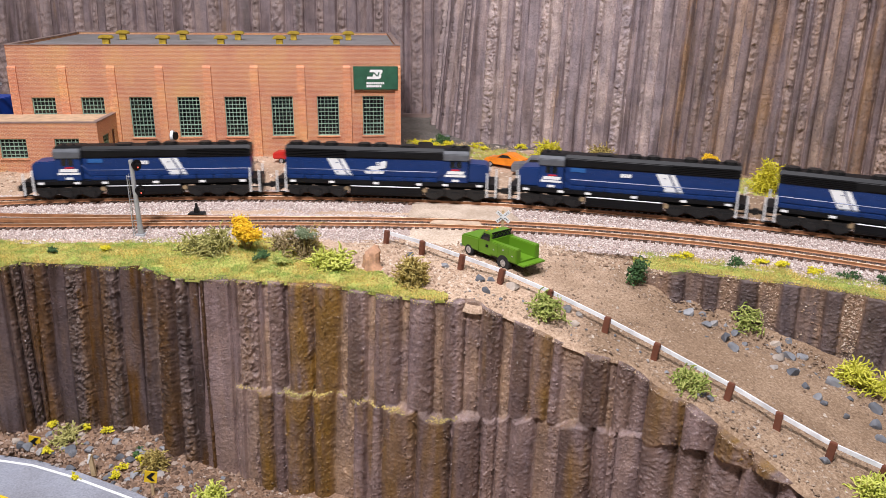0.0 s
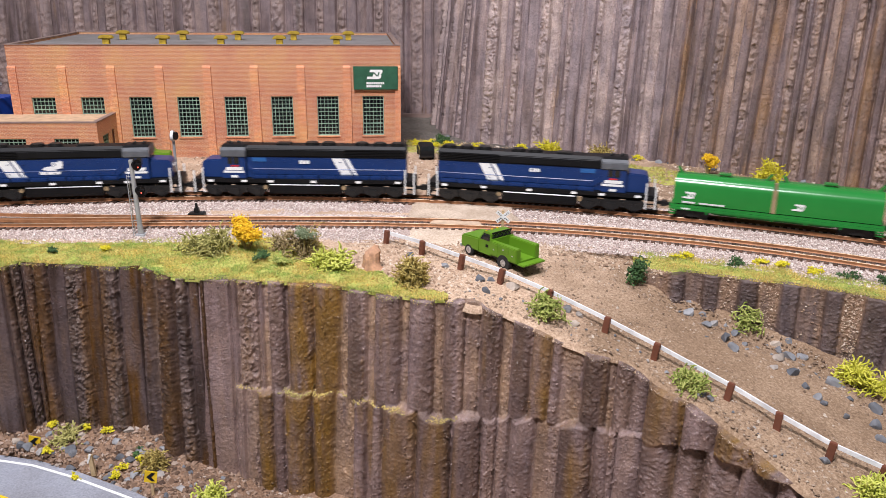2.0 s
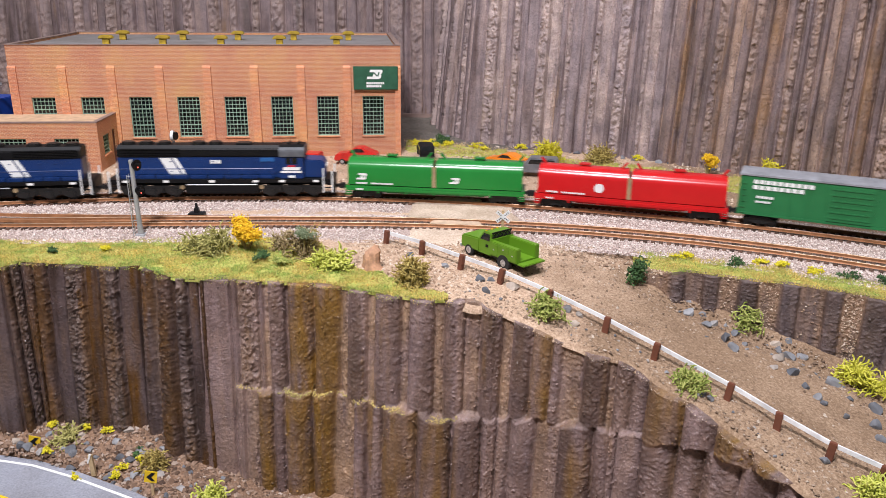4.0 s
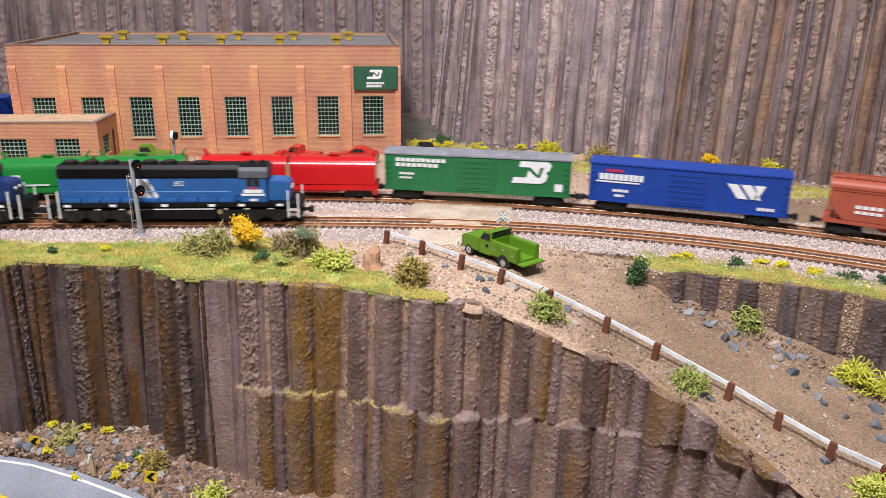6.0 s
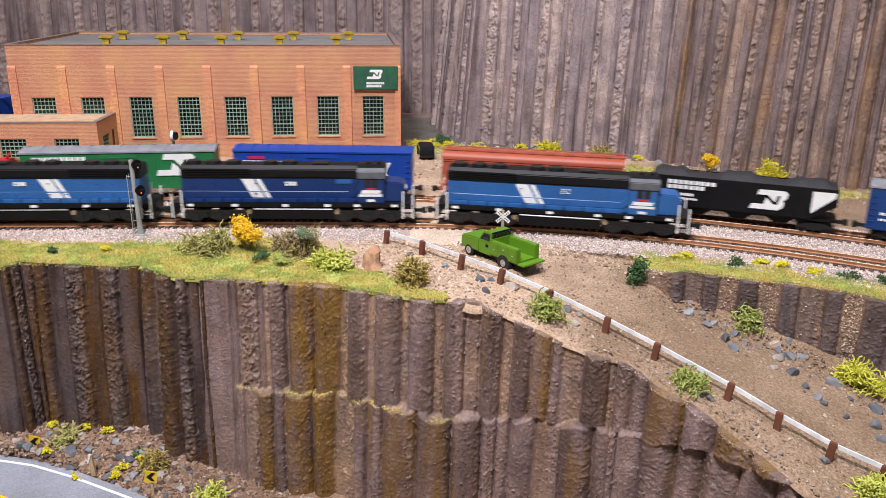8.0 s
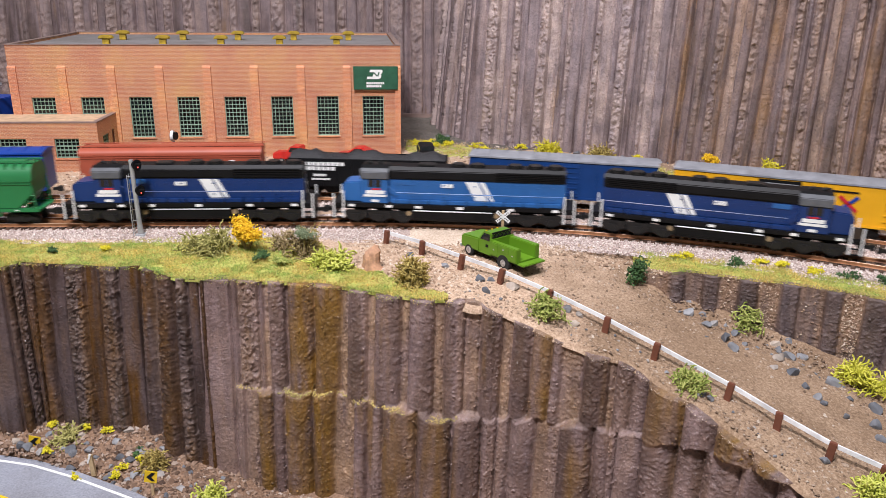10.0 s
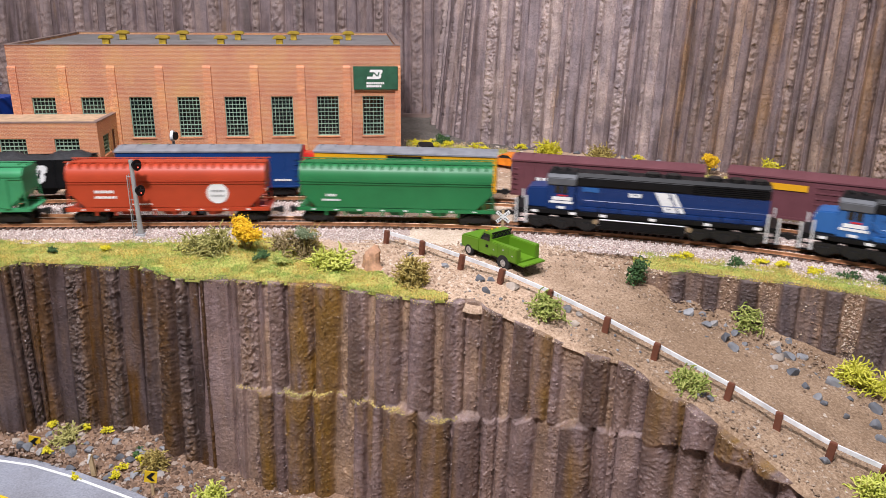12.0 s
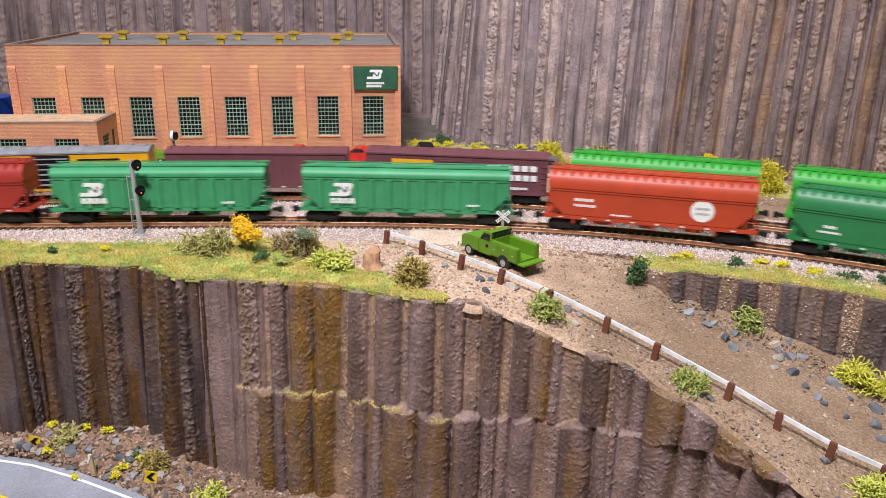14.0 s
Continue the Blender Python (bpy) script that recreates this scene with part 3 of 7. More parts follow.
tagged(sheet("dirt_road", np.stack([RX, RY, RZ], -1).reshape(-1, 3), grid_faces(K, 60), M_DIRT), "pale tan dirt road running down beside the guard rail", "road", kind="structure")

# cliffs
cliff("cliff_front_left", "dark brown and purple cast rock face of upright columns, toned down against the lamp", [(x, y, -2.6) for x, y in EDGE_LEFT[:9]] + [(-97, 303, -2.6), (-86, 304.5, -2.6)],
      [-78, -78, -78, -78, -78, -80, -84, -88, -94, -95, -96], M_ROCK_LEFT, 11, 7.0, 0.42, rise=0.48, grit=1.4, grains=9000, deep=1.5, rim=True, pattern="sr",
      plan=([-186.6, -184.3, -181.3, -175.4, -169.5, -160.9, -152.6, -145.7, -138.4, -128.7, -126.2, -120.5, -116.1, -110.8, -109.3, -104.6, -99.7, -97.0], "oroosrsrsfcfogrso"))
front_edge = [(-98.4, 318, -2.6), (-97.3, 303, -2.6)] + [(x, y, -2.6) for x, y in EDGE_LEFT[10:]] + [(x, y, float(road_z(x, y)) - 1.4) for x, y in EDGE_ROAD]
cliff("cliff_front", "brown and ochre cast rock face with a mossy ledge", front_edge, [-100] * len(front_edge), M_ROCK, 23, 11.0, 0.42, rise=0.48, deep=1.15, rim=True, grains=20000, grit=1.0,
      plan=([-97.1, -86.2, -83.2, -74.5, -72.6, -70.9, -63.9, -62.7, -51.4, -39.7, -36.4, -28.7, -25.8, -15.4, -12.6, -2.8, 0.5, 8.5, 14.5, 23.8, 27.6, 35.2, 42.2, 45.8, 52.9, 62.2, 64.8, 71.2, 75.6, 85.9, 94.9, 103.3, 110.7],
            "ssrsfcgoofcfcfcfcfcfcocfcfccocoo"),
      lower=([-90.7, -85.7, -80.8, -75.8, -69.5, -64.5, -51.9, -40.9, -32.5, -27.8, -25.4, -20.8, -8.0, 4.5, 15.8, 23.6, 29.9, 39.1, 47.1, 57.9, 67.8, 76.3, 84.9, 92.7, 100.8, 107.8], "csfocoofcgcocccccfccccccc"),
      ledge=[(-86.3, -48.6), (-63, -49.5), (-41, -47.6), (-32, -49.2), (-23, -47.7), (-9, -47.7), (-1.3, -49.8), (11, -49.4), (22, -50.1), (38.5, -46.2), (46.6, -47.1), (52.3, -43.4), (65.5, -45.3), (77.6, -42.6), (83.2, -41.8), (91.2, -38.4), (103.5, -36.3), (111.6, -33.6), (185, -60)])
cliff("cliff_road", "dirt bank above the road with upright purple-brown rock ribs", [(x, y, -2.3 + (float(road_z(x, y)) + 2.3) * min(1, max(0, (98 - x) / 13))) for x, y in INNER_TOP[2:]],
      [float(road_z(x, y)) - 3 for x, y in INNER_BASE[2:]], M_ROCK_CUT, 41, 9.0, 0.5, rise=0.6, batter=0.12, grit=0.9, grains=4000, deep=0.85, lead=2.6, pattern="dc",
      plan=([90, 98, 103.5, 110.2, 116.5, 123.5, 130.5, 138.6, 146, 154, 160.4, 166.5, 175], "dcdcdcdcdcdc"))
back_right = [(12, 745), (14, 690), (16, 650), (22, 618), (36, 598), (69, 581), (125, 551), (160, 533), (190, 510), (216, 485), (263, 459), (330, 425)]
cliff("cliff_back", "tall pale mauve and tan rock wall of upright columns", [(x, y + 22, 210) for x, y in back_right[:8]], [-4] * 8, M_ROCK_BACK, 53, 6.2, 0.55, rise=0.65, grit=1.0, batter=0.10, deep=2.3, fine=0.9, sway=0.4, pattern="srssrf")
cliff("cliff_back_right", "tall brown and ochre rock wall of upright columns, darkened for the light falloff", [(x, y + 22, 210) for x, y in back_right[7:]], [-4] * 5, M_ROCK_RIGHT, 59, 6.2, 0.55, rise=0.65, grit=1.0, batter=0.10, deep=2.3, fine=0.9, sway=0.4, pattern="srsosrsrsf")
cliff("cliff_back_left", "tall mauve rock wall behind the brick building", [(-440, 742, 210), (12, 742, 210)], [-4, -4], M_ROCK_BEHIND, 67, 9.0, 0.9, rise=1.2, grit=1.3, batter=0.10, deep=3.2, fine=1.2, pattern="sr")

# lower ground with the paved road
LX, LY = np.meshgrid(np.linspace(-330, 240, 190), np.linspace(60, 330, 110), indexing="ij")
lower_d = np.clip((LY - 262 - 0.35 * (-140 - LX)) / 40, 0, 1)
LZ = -86 + 9 * np.clip((LY - 285) / 25, 0, 1) * np.clip((-95 - LX) / 30, 0, 1) - 8 * np.clip((LX + 110) / 40, 0, 1) + 1.1 * value_noise(LX / 12, LY / 12, 15) + 0.5 * value_noise(LX / 3, LY / 3, 16)
edge_y = np.interp(LX, [-330, -240, -191, -174, -153.5, -124, -95, -60, -30], [305, 302, 294.6, 291, 283, 269, 252, 225, 190])
LZ = np.where(LY < edge_y + 5, np.minimum(LZ, -87.5), LZ)
tagged(sheet("ground_lower", np.stack([LX, LY, LZ], -1).reshape(-1, 3), grid_faces(190, 110), M_EARTH), "reddish stony soil at the foot of the cliff", "ground", kind="structure")
ROAD_EDGE = [(-330, 305), (-240, 302), (-191, 294.6), (-174, 291), (-153.5, 283), (-124, 269), (-95, 252), (-60, 225), (-30, 190)]


def strip(name, label, offset0, offset1, z0, z1, material, category="road"):
    line, u = resample(ROAD_EDGE, 2)
    tx, ty = np.gradient(line[:, 0]), np.gradient(line[:, 1])
    ker = np.ones(31) / 31
    tx, ty = (np.convolve(np.pad(q, 15, "edge"), ker, "valid") for q in (tx, ty))
    n = np.hypot(tx, ty)
    nx, ny = ty / n, -tx / n
    a = np.stack([line[:, 0] + nx * offset0, line[:, 1] + ny * offset0, 0 * nx + z1], 1)
    b = np.stack([line[:, 0] + nx * offset1, line[:, 1] + ny * offset1, 0 * nx + z1], 1)
    a0, b0 = a.copy(), b.copy()
    a0[:, 2], b0[:, 2] = z0, z0
    V = np.stack([a0, a, b, b0], 1).reshape(-1, 3)
    return tagged(sheet(name, V, grid_faces(len(u), 4)[:, ::-1], material, False), label, category, kind="structure")


strip("road", "grey asphalt two-lane road at the cliff foot", -3.2, 44, -90, -84.6, M_ROAD)
strip("road_edge_line", "thin white edge line painted on the road", 0, 1.2, -84.6, -84.45, M_WHITE, "road marking")
strip("road_centre_line", "yellow centre line painted on the road", 21, 22.2, -84.6, -84.45, M_SIGNYEL, "road marking")

# benchwork and room
bm = bmesh.new()
box(bm, -1800, 1800, -900, 800, -140, -110)
tagged(part("benchwork", bm, M_PLY), "plain plywood table that carries the layout", "table", kind="structure")
for pts in ([(301, 325), (301, 215), (1720, -650), (1720, -430)], [(-331, 430), (-331, 330), (-1720, 180), (-1720, 295)]):
    bm = bmesh.new()
    prism(bm, pts, -110, -3.2, "z")
    tagged(part("roadbed_block", bm, M_PLY), "plain plywood block that carries the tracks onward", "roadbed", kind="structure")


# ---- tracks ----
def track(name, label, tr, x0, x1):
    ob = thing(name, label, "railway track", kind="structure")
    s0, s1 = (float(np.interp(x, tr.x, tr.s)) for x in (x0, x1))
    ss = np.arange(s0, s1, 4.0)
    c = np.array([tr.turn(s, 6) for s in ss])
    a = np.radians(c[:, 2])
    nx, ny = -np.sin(a), np.cos(a)
    for side in (-1, 1):
        for nm, mat, prof in (("rail", M_RAIL, [(-0.9, 0), (-0.35, 0.35), (-0.45, 1.5), (0.45, 1.5), (0.35, 0.35), (0.9, 0)]), ("rail_head", M_RAIL_TOP, [(-0.42, 1.5), (-0.36, 1.6), (0.36, 1.6), (0.42, 1.5)])):
            V = np.stack([np.stack([c[:, 0] + nx * (side * 4.9 + o), c[:, 1] + ny * (side * 4.9 + o), 0 * nx + z], 1) for o, z in prof], 1).reshape(-1, 3)
            r = sheet(nm, V, grid_faces(len(ss), len(prof)), mat, False)
            r.parent = ob
    bm = bmesh.new()
    box(bm, -0.95, 0.95, -8.2, 8.2, -1.4, 0.0)
    me = mesh_of("tie", bm, M_TIE, 0.15)
    lo, hi = (float(np.interp(x, tr.x, tr.s)) for x in (-250, 225))
    for s in np.arange(lo, hi, 3.55):
        x, y, t = tr.turn(s, 6)
        piece("tie", me, ob, at(x, y, 0, 0, 0, t + random.uniform(-1.5, 1.5)))
    return ob


track("track_1", "rusty-sided back track on dark ties", T_BACK, -1700, 1700)
track("track_2", "rusty-sided front track on dark ties", T_FRONT, -1700, 1700)


def bed(name, tr, x0, x1, w):
    ss = np.arange(*(float(np.interp(x, tr.x, tr.s)) for x in (x0, x1)), 4.0)
    c = np.array([tr.turn(s, 6) for s in ss])
    a = np.radians(c[:, 2])
    nx, ny = -np.sin(a), np.cos(a)
    V = np.stack([np.stack([c[:, 0] + nx * o, c[:, 1] + ny * o, 0 * nx + z], 1) for o, z in ((-w - 10, -2.6), (-w, -0.9), (w, -0.9), (w + 14, -2.6))], 1).reshape(-1, 3)
    return tagged(sheet(name, V, grid_faces(len(ss), 4), M_BED, False), "packed ballast shoulder under the ties", "ballast", kind="structure")


bed("ballast_bed", T_BACK, -1700, 1700, 12)
bed("ballast_bed", T_FRONT, -1700, 1700, 12)


def track_ballast(tr, n, seed):
    rng = np.random.RandomState(seed)
    s = rng.uniform(-262, 245, n)
    o = rng.uniform(-25, 24, n)
    x, y = np.interp(s, tr.s, tr.x), np.interp(s, tr.s, tr.y)
    t = np.radians(np.array([tr.turn(q, 6)[2] for q in np.arange(-280, 262, 4.0)]))
    a = np.interp(s, np.arange(-280, 262, 4.0), t)
    z = -0.75 - np.clip((np.abs(o) - 12) / 10, 0, 1) * 1.5 - np.where(np.abs(o) < 4, 0.1, 0)
    keep = (np.abs(np.abs(o) - 4.9) > 1.0) & ~((x > -20) & (x < 38) & (np.abs(o) > 6))
    keep &= rng.rand(n) > 0.4 * (np.abs(o) < 8)
    P = np.stack([x - np.sin(a) * o, y + np.cos(a) * o, z], 1)[keep]
    return P, rng.uniform(0.28, 0.58, n)[keep]


for tr, seed in ((T_BACK, 5), (T_FRONT, 6)):
    P, sz = track_ballast(tr, 40000, seed)
    scatter("ballast", P, sz, M_BALLAST, "pinkish white crushed stone ballast along the track", "ballast", 0.8, seed)


# ---- brick building ----
def window_unit(parent, x0, x1, z0, z1, y, cols, rows, m=None):
    """A steel factory window set into an opening; x to the right, front at y."""
    win = new("window")
    win.parent = parent
    if m is not None:
        win.matrix_basis = m
    bm = bmesh.new()
    for a in (x0, x1 - 0.45):
        box(bm, a, a + 0.45, y, y + 1.2, z0, z1)
    for a in (z0, z1 - 0.7):
        box(bm, x0 + 0.7, x1 - 0.7, y, y + 1.2, a, a + 0.7)
    part("frame", bm, M_MUNTIN, win)
    for k in range(1, cols):
        bm = bmesh.new()
        c = x0 + (x1 - x0) * k / cols
        box(bm, c - 0.15, c + 0.15, y + 0.2, y + 0.9, z0 + 0.7, z1 - 0.7)
        part("bar", bm, M_MUNTIN, win)
    for k in range(1, rows):
        bm = bmesh.new()
        c = z0 + (z1 - z0) * k / rows
        w = 0.3 if k in (rows - 3, 3) else 0.15
        box(bm, x0 + 0.7, x1 - 0.7, y + 0.1, y + 1.0, c - w, c + w)
        part("bar", bm, M_MUNTIN, win)
    bm = bmesh.new()
    box(bm, x0 + 0.4, x1 - 0.4, y + 0.95, y + 1.3, z0 + 0.4, z1 - 0.4)
    part("pane", bm, M_GLASS, win)
    bm = bmesh.new()
    box(bm, x0 - 0.8, x1 + 0.8, -0.9, 2.0, z0 - 1.0, z0 - 0.02)
    part("sill", bm, M_PILASTER, win, bevel=0.15)
    return win


def wall_with_openings(parent, x0, x1, y0, y1, z0, z1, holes):
    """A wall along x with rectangular holes (xa, xb, za, zb), sorted by x."""
    def panel(*q):
        bm = bmesh.new()
        box(bm, *q)
        part("wall_panel", bm, M_BRICK, parent)
    c = x0
    for xa, xb, za, zb in holes:
        panel(c, xa, y0, y1, z0, z1)
        panel(xa, xb, y0, y1, z0, za)
        panel(xa, xb, y0, y1, zb, z1)
        c = xb
    panel(c, x1, y0, y1, z0, z1)


def brick_building():
    b = thing("factory_building", "long orange-red brick factory with steel windows and flat roof", "building", at(-30.3, 550, -2.5, 0, 0, 6.5))
    L, H, D = 254.0, 75.0, 142.0
    holes = [(-11.6 - 14.6 - 30.85 * k, -11.6 - 30.85 * k, 14.4, 41.4) for k in range(7, -1, -1)]
    wall_with_openings(b, -L, 0, 0, 3, 0, H, holes)
    for nm, q in (("side_wall", (-L, -L + 3, 3.003, D - 3)), ("side_wall", (-3, 0, 3.003, D - 3)), ("back_wall", (-L, 0, D - 3, D))):
        bm = bmesh.new()
        box(bm, *q, 0, H)
        part(nm, bm, M_BRICK, b)
    for k in range(9):
        x = 0 if k == 0 else -33.8 - 30.75 * (k - 1)
        bm = bmesh.new()
        box(bm, x - (3.8 if k == 0 else 5.2), x + 0.02 * (k == 0), -1.5, -0.003, 0, 60.5)
        prism(bm, [(-1.5, 60.5), (0, 60.5), (0, 61.9)], x - (3.8 if k == 0 else 5.2), x, "x")
        part("pilaster", bm, M_PILASTER, b)
    bm = bmesh.new()
    box(bm, -L + 3, -3, 3, D - 3, H - 4.5, H - 1.6)
    part("roof", bm, M_ROOF, b)
    bm = bmesh.new()
    for q in ((-L - 0.4, 0.4, -0.5, 3.2), (-L - 0.4, 0.4, D - 3.2, D + 0.4), (-L - 0.4, -L + 3.2, 3.2, D - 3.2), (-3.2, 0.4, 3.2, D - 3.2)):
        box(bm, *q, H + 0.003, H + 0.45)
    part("coping", bm, M_COPING, b)
    for xa, xb, za, zb in holes:
        window_unit(b, xa, xb, za, zb, 1.0, 6, 10)
    return b


factory = brick_building()


def roof_vent(x, y):
    v = thing("roof_vent", "small yellow mushroom roof ventilator", "roof vent", factory.matrix_basis @ at(x, y, 73.4), group="roof vents")
    bm = bmesh.new()
    box(bm, -2.2, 2.2, -2.0, 2.0, 0, 4.2)
    part("shaft", bm, M_VENT, v, bevel=0.3)
    bm = bmesh.new()
    prism(bm, [(-4.6, 4.2), (4.6, 4.2), (4.6, 5.2), (2.8, 6.6), (-2.8, 6.6), (-4.6, 5.2)], -3.0, 3.0, "y")
    part("hood", bm, M_VENT, v, bevel=0.4)
    return v


for x in (-197, -160, -121.5, -82, -43):
    roof_vent(x, 22)
for x in (-190, -147, -107, -66, -25):
    roof_vent(x - 10, 75)


def logo_block(bm, cx, cz, h, y, th=0.25):
    """A slanted emblem in one piece: a round-cornered block with a stepped notch."""
    w, lean = h * 1.5, 0.3
    shape = ((-0.5, -0.5), (0.38, -0.5), (0.5, -0.36), (0.5, -0.12), (0.42, 0.0), (0.5, 0.12), (0.5, 0.36), (0.38, 0.5), (-0.44, 0.5), (-0.44, 0.24),
             (-0.1, 0.24), (0.2, -0.1), (0.2, 0.24), (0.3, 0.24), (0.3, -0.22), (0.18, -0.22), (-0.12, 0.1), (-0.12, -0.24), (-0.5, -0.24))
    prism(bm, [(cx + x * w + lean * z * h, cz + z * h) for x, z in shape], y - th, y, "y")


def bars(bm, x0, x1, z, h, y, n, rng, th=0.2):
    """A line of unreadable lettering as n short upright bars."""
    w = (x1 - x0) / n
    for k in range(n):
        a = x0 + k * w
        box(bm, a + 0.08 * w, a + 0.86 * w, y - th, y, z, z + h)


def wall_sign():
    s = thing("wall_sign", "dark green company sign board with white emblem", "sign", factory.matrix_basis @ at(-32, -1.6, 46))
    bm = bmesh.new()
    box(bm, 0, 30, -1.2, 0, 0, 15.5)
    part("board", bm, M_SIGN, s, bevel=0.15)
    bm = bmesh.new()
    logo_block(bm, 14.5, 10.2, 6.2, -1.2)
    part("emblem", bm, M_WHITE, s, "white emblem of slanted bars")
    bm = bmesh.new()
    rng = random.Random(2)
    bars(bm, 8.6, 20.8, 3.6, 1.5, -1.2, 10, rng)
    bars(bm, 8.6, 19.0, 1.6, 1.5, -1.2, 8, rng)
    part("lettering", bm, M_WHITE, s)


wall_sign()


def annex():
    b = thing("annex_building", "low orange-red brick annex with a flat tan roof", "building", at(-215.5, 488.5, -2.5, 0, 0, 5.0))
    H, L, D = 31.0, 110.0, 39.0
    holes = [(-59.5, -43.5, 9.0, 21.3), (-26.6, -11.8, 9.0, 21.3)]
    wall_with_openings(b, -L, 0, 0, 2.5, 0, H, holes)
    for q in holes:
        window_unit(b, *q, 0.8, 6, 5)
    bm = bmesh.new()
    box(bm, -2.5, 0, 2.503, 9, 0, H)
    box(bm, -2.5, 0, 9, 21, 0, 9)
    box(bm, -2.5, 0, 9, 21, 21.3, H)
    box(bm, -2.5, 0, 21, 27, 0, H)
    box(bm, -2.5, 0, 27, 33, 22, H)
    box(bm, -2.5, 0, 33, D, 0, H)
    part("side_wall", bm, M_BRICK, b)
    window_unit(b, 9, 21, 9, 21.3, 0.8, 4, 5, at(0, 0, 0, 0, 0, 90))
    bm = bmesh.new()
    box(bm, -1.6, -0.9, 27, 33, 0, 22)
    part("door", bm, M_POST, b, "dark brown side door")
    bm = bmesh.new()
    box(bm, -L, -2.5, 2.5, D, H - 2.4, H - 0.5)
    part("roof", bm, M_TANROOF, b)
    bm = bmesh.new()
    box(bm, -L, 0.3, -0.3, 2.7, H + 0.003, H + 0.6)
    box(bm, -2.8, 0.3, 2.7, D, H + 0.003, H + 0.6)
    part("coping", bm, M_COPING, b)


annex()


# ---- rolling stock ----
def wheelset(parent, x, r=2.9):
    bm = bmesh.new()
    for y in (-4.6, 4.6):
        rod(bm, (x, y - 0.7, r), (x, y + 0.7, r), r, 14)
    rod(bm, (x, -4, r), (x, 4, r), 0.5, 6)
    return part("wheelset", bm, M_DARK, parent)


def loco_truck(parent, x):
    t = new("truck")
    t.parent = parent
    for dx in (-11.5, 0, 11.5):
        wheelset(t, x + dx, 3.0)
    for y, o in ((-7.4, -1), (7.4, 1)):
        bm = bmesh.new()
        y0, y1 = sorted((y, y + o * 1.1))
        prism(bm, [(x - 17, 5.2), (x - 15, 2.2), (x - 8.4, 2.2), (x - 7, 3.4), (x - 4.6, 3.4), (x - 3.4, 2.2), (x + 3.4, 2.2), (x + 4.6, 3.4), (x + 7, 3.4), (x + 8.4, 2.2), (x + 15, 2.2), (x + 17, 5.2), (x + 16, 7.0), (x - 16, 7.0)], y0, y1, "y")
        for dx in (-5.8, 5.8):
            rod(bm, (x + dx, y + o * 1.6, 3.2), (x + dx, y + o * 1.6, 6.2), 0.7, 8)
        for dx in (-11.5, 0, 11.5):
            box(bm, x + dx - 2.0, x + dx + 2.0, min(y, y + o * 2.0), max(y, y + o * 2.0), 2.0, 5.4)
        part("side_frame", bm, M_DARK, t, bevel=0.25)
    return t


def freight_truck(parent, x):
    t = new("truck")
    t.parent = parent
    for dx in (-5.5, 5.5):
        wheelset(t, x + dx, 2.7)
    for y, o in ((-5.9, -1), (5.9, 1)):
        bm = bmesh.new()
        y0, y1 = sorted((y, y + o * 0.9))
        prism(bm, [(x - 7.2, 2.2), (x - 4.2, 2.2), (x - 2.4, 1.2), (x + 2.4, 1.2), (x + 4.2, 2.2), (x + 7.2, 2.2), (x + 7.2, 3.6), (x + 3, 5.0), (x - 3, 5.0), (x - 7.2, 3.6)], y0, y1, "y")
        box(bm, x - 1.4, x + 1.4, min(y, y + o * 1.4), max(y, y + o * 1.4), 1.6, 4.4)
        part("side_frame", bm, M_DARK, t, bevel=0.2)
    return t


def coupler(parent, x, d):
    bm = bmesh.new()
    box(bm, min(x, x + d * 3.6), max(x, x + d * 3.6), -0.8, 0.8, 4.2, 5.8)
    box(bm, min(x + d * 3, x + d * 5.4), max(x + d * 3, x + d * 5.4), -1.5, 1.3, 3.7, 6.4)
    return part("coupler", bm, M_DARK, parent, bevel=0.2)


HALF_TURN = Matrix.Rotation(math.pi, 4, "Z")


def side_part(name, draw, material, parent, label="", about=0.0):
    """A flat detail drawn on the -y side; its half-turn goes on the +y side. Writing is split line by line."""
    bm = bmesh.new()
    draw(bm)
    if name == "lettering":
        bm.verts.ensure_lookup_table()
        co = [v.co.copy() for v in bm.verts]
        bm.free()
        spans = sorted(((round(min(p.z for p in co[k:k + 8]), 1), min(p.x for p in co[k:k + 8]), max(p.x for p in co[k:k + 8]), co[k].y, co[k + 2].y, max(p.z for p in co[k:k + 8])) for k in range(0, len(co), 8)))
        for z, row in itertools.groupby(spans, key=lambda q: q[0]):
            words = []
            for q in row:
                if words and q[1] - words[-1][-1][2] < 3.0:
                    words[-1].append(q)
                else:
                    words.append([q])
            for word in words:
                def again(b):
                    for q in word:
                        box(b, q[1], q[2], q[3], q[4], q[0], q[5])
                side_part("lettering_line", again, material, parent, label, about)
        return None
    a = part(name, bm, material, parent, label)
    b = new(name, a.data)
    b.parent = parent
    b.matrix_basis = at(2 * about, 0, 0) @ HALF_TURN
    return tagged(b, label)


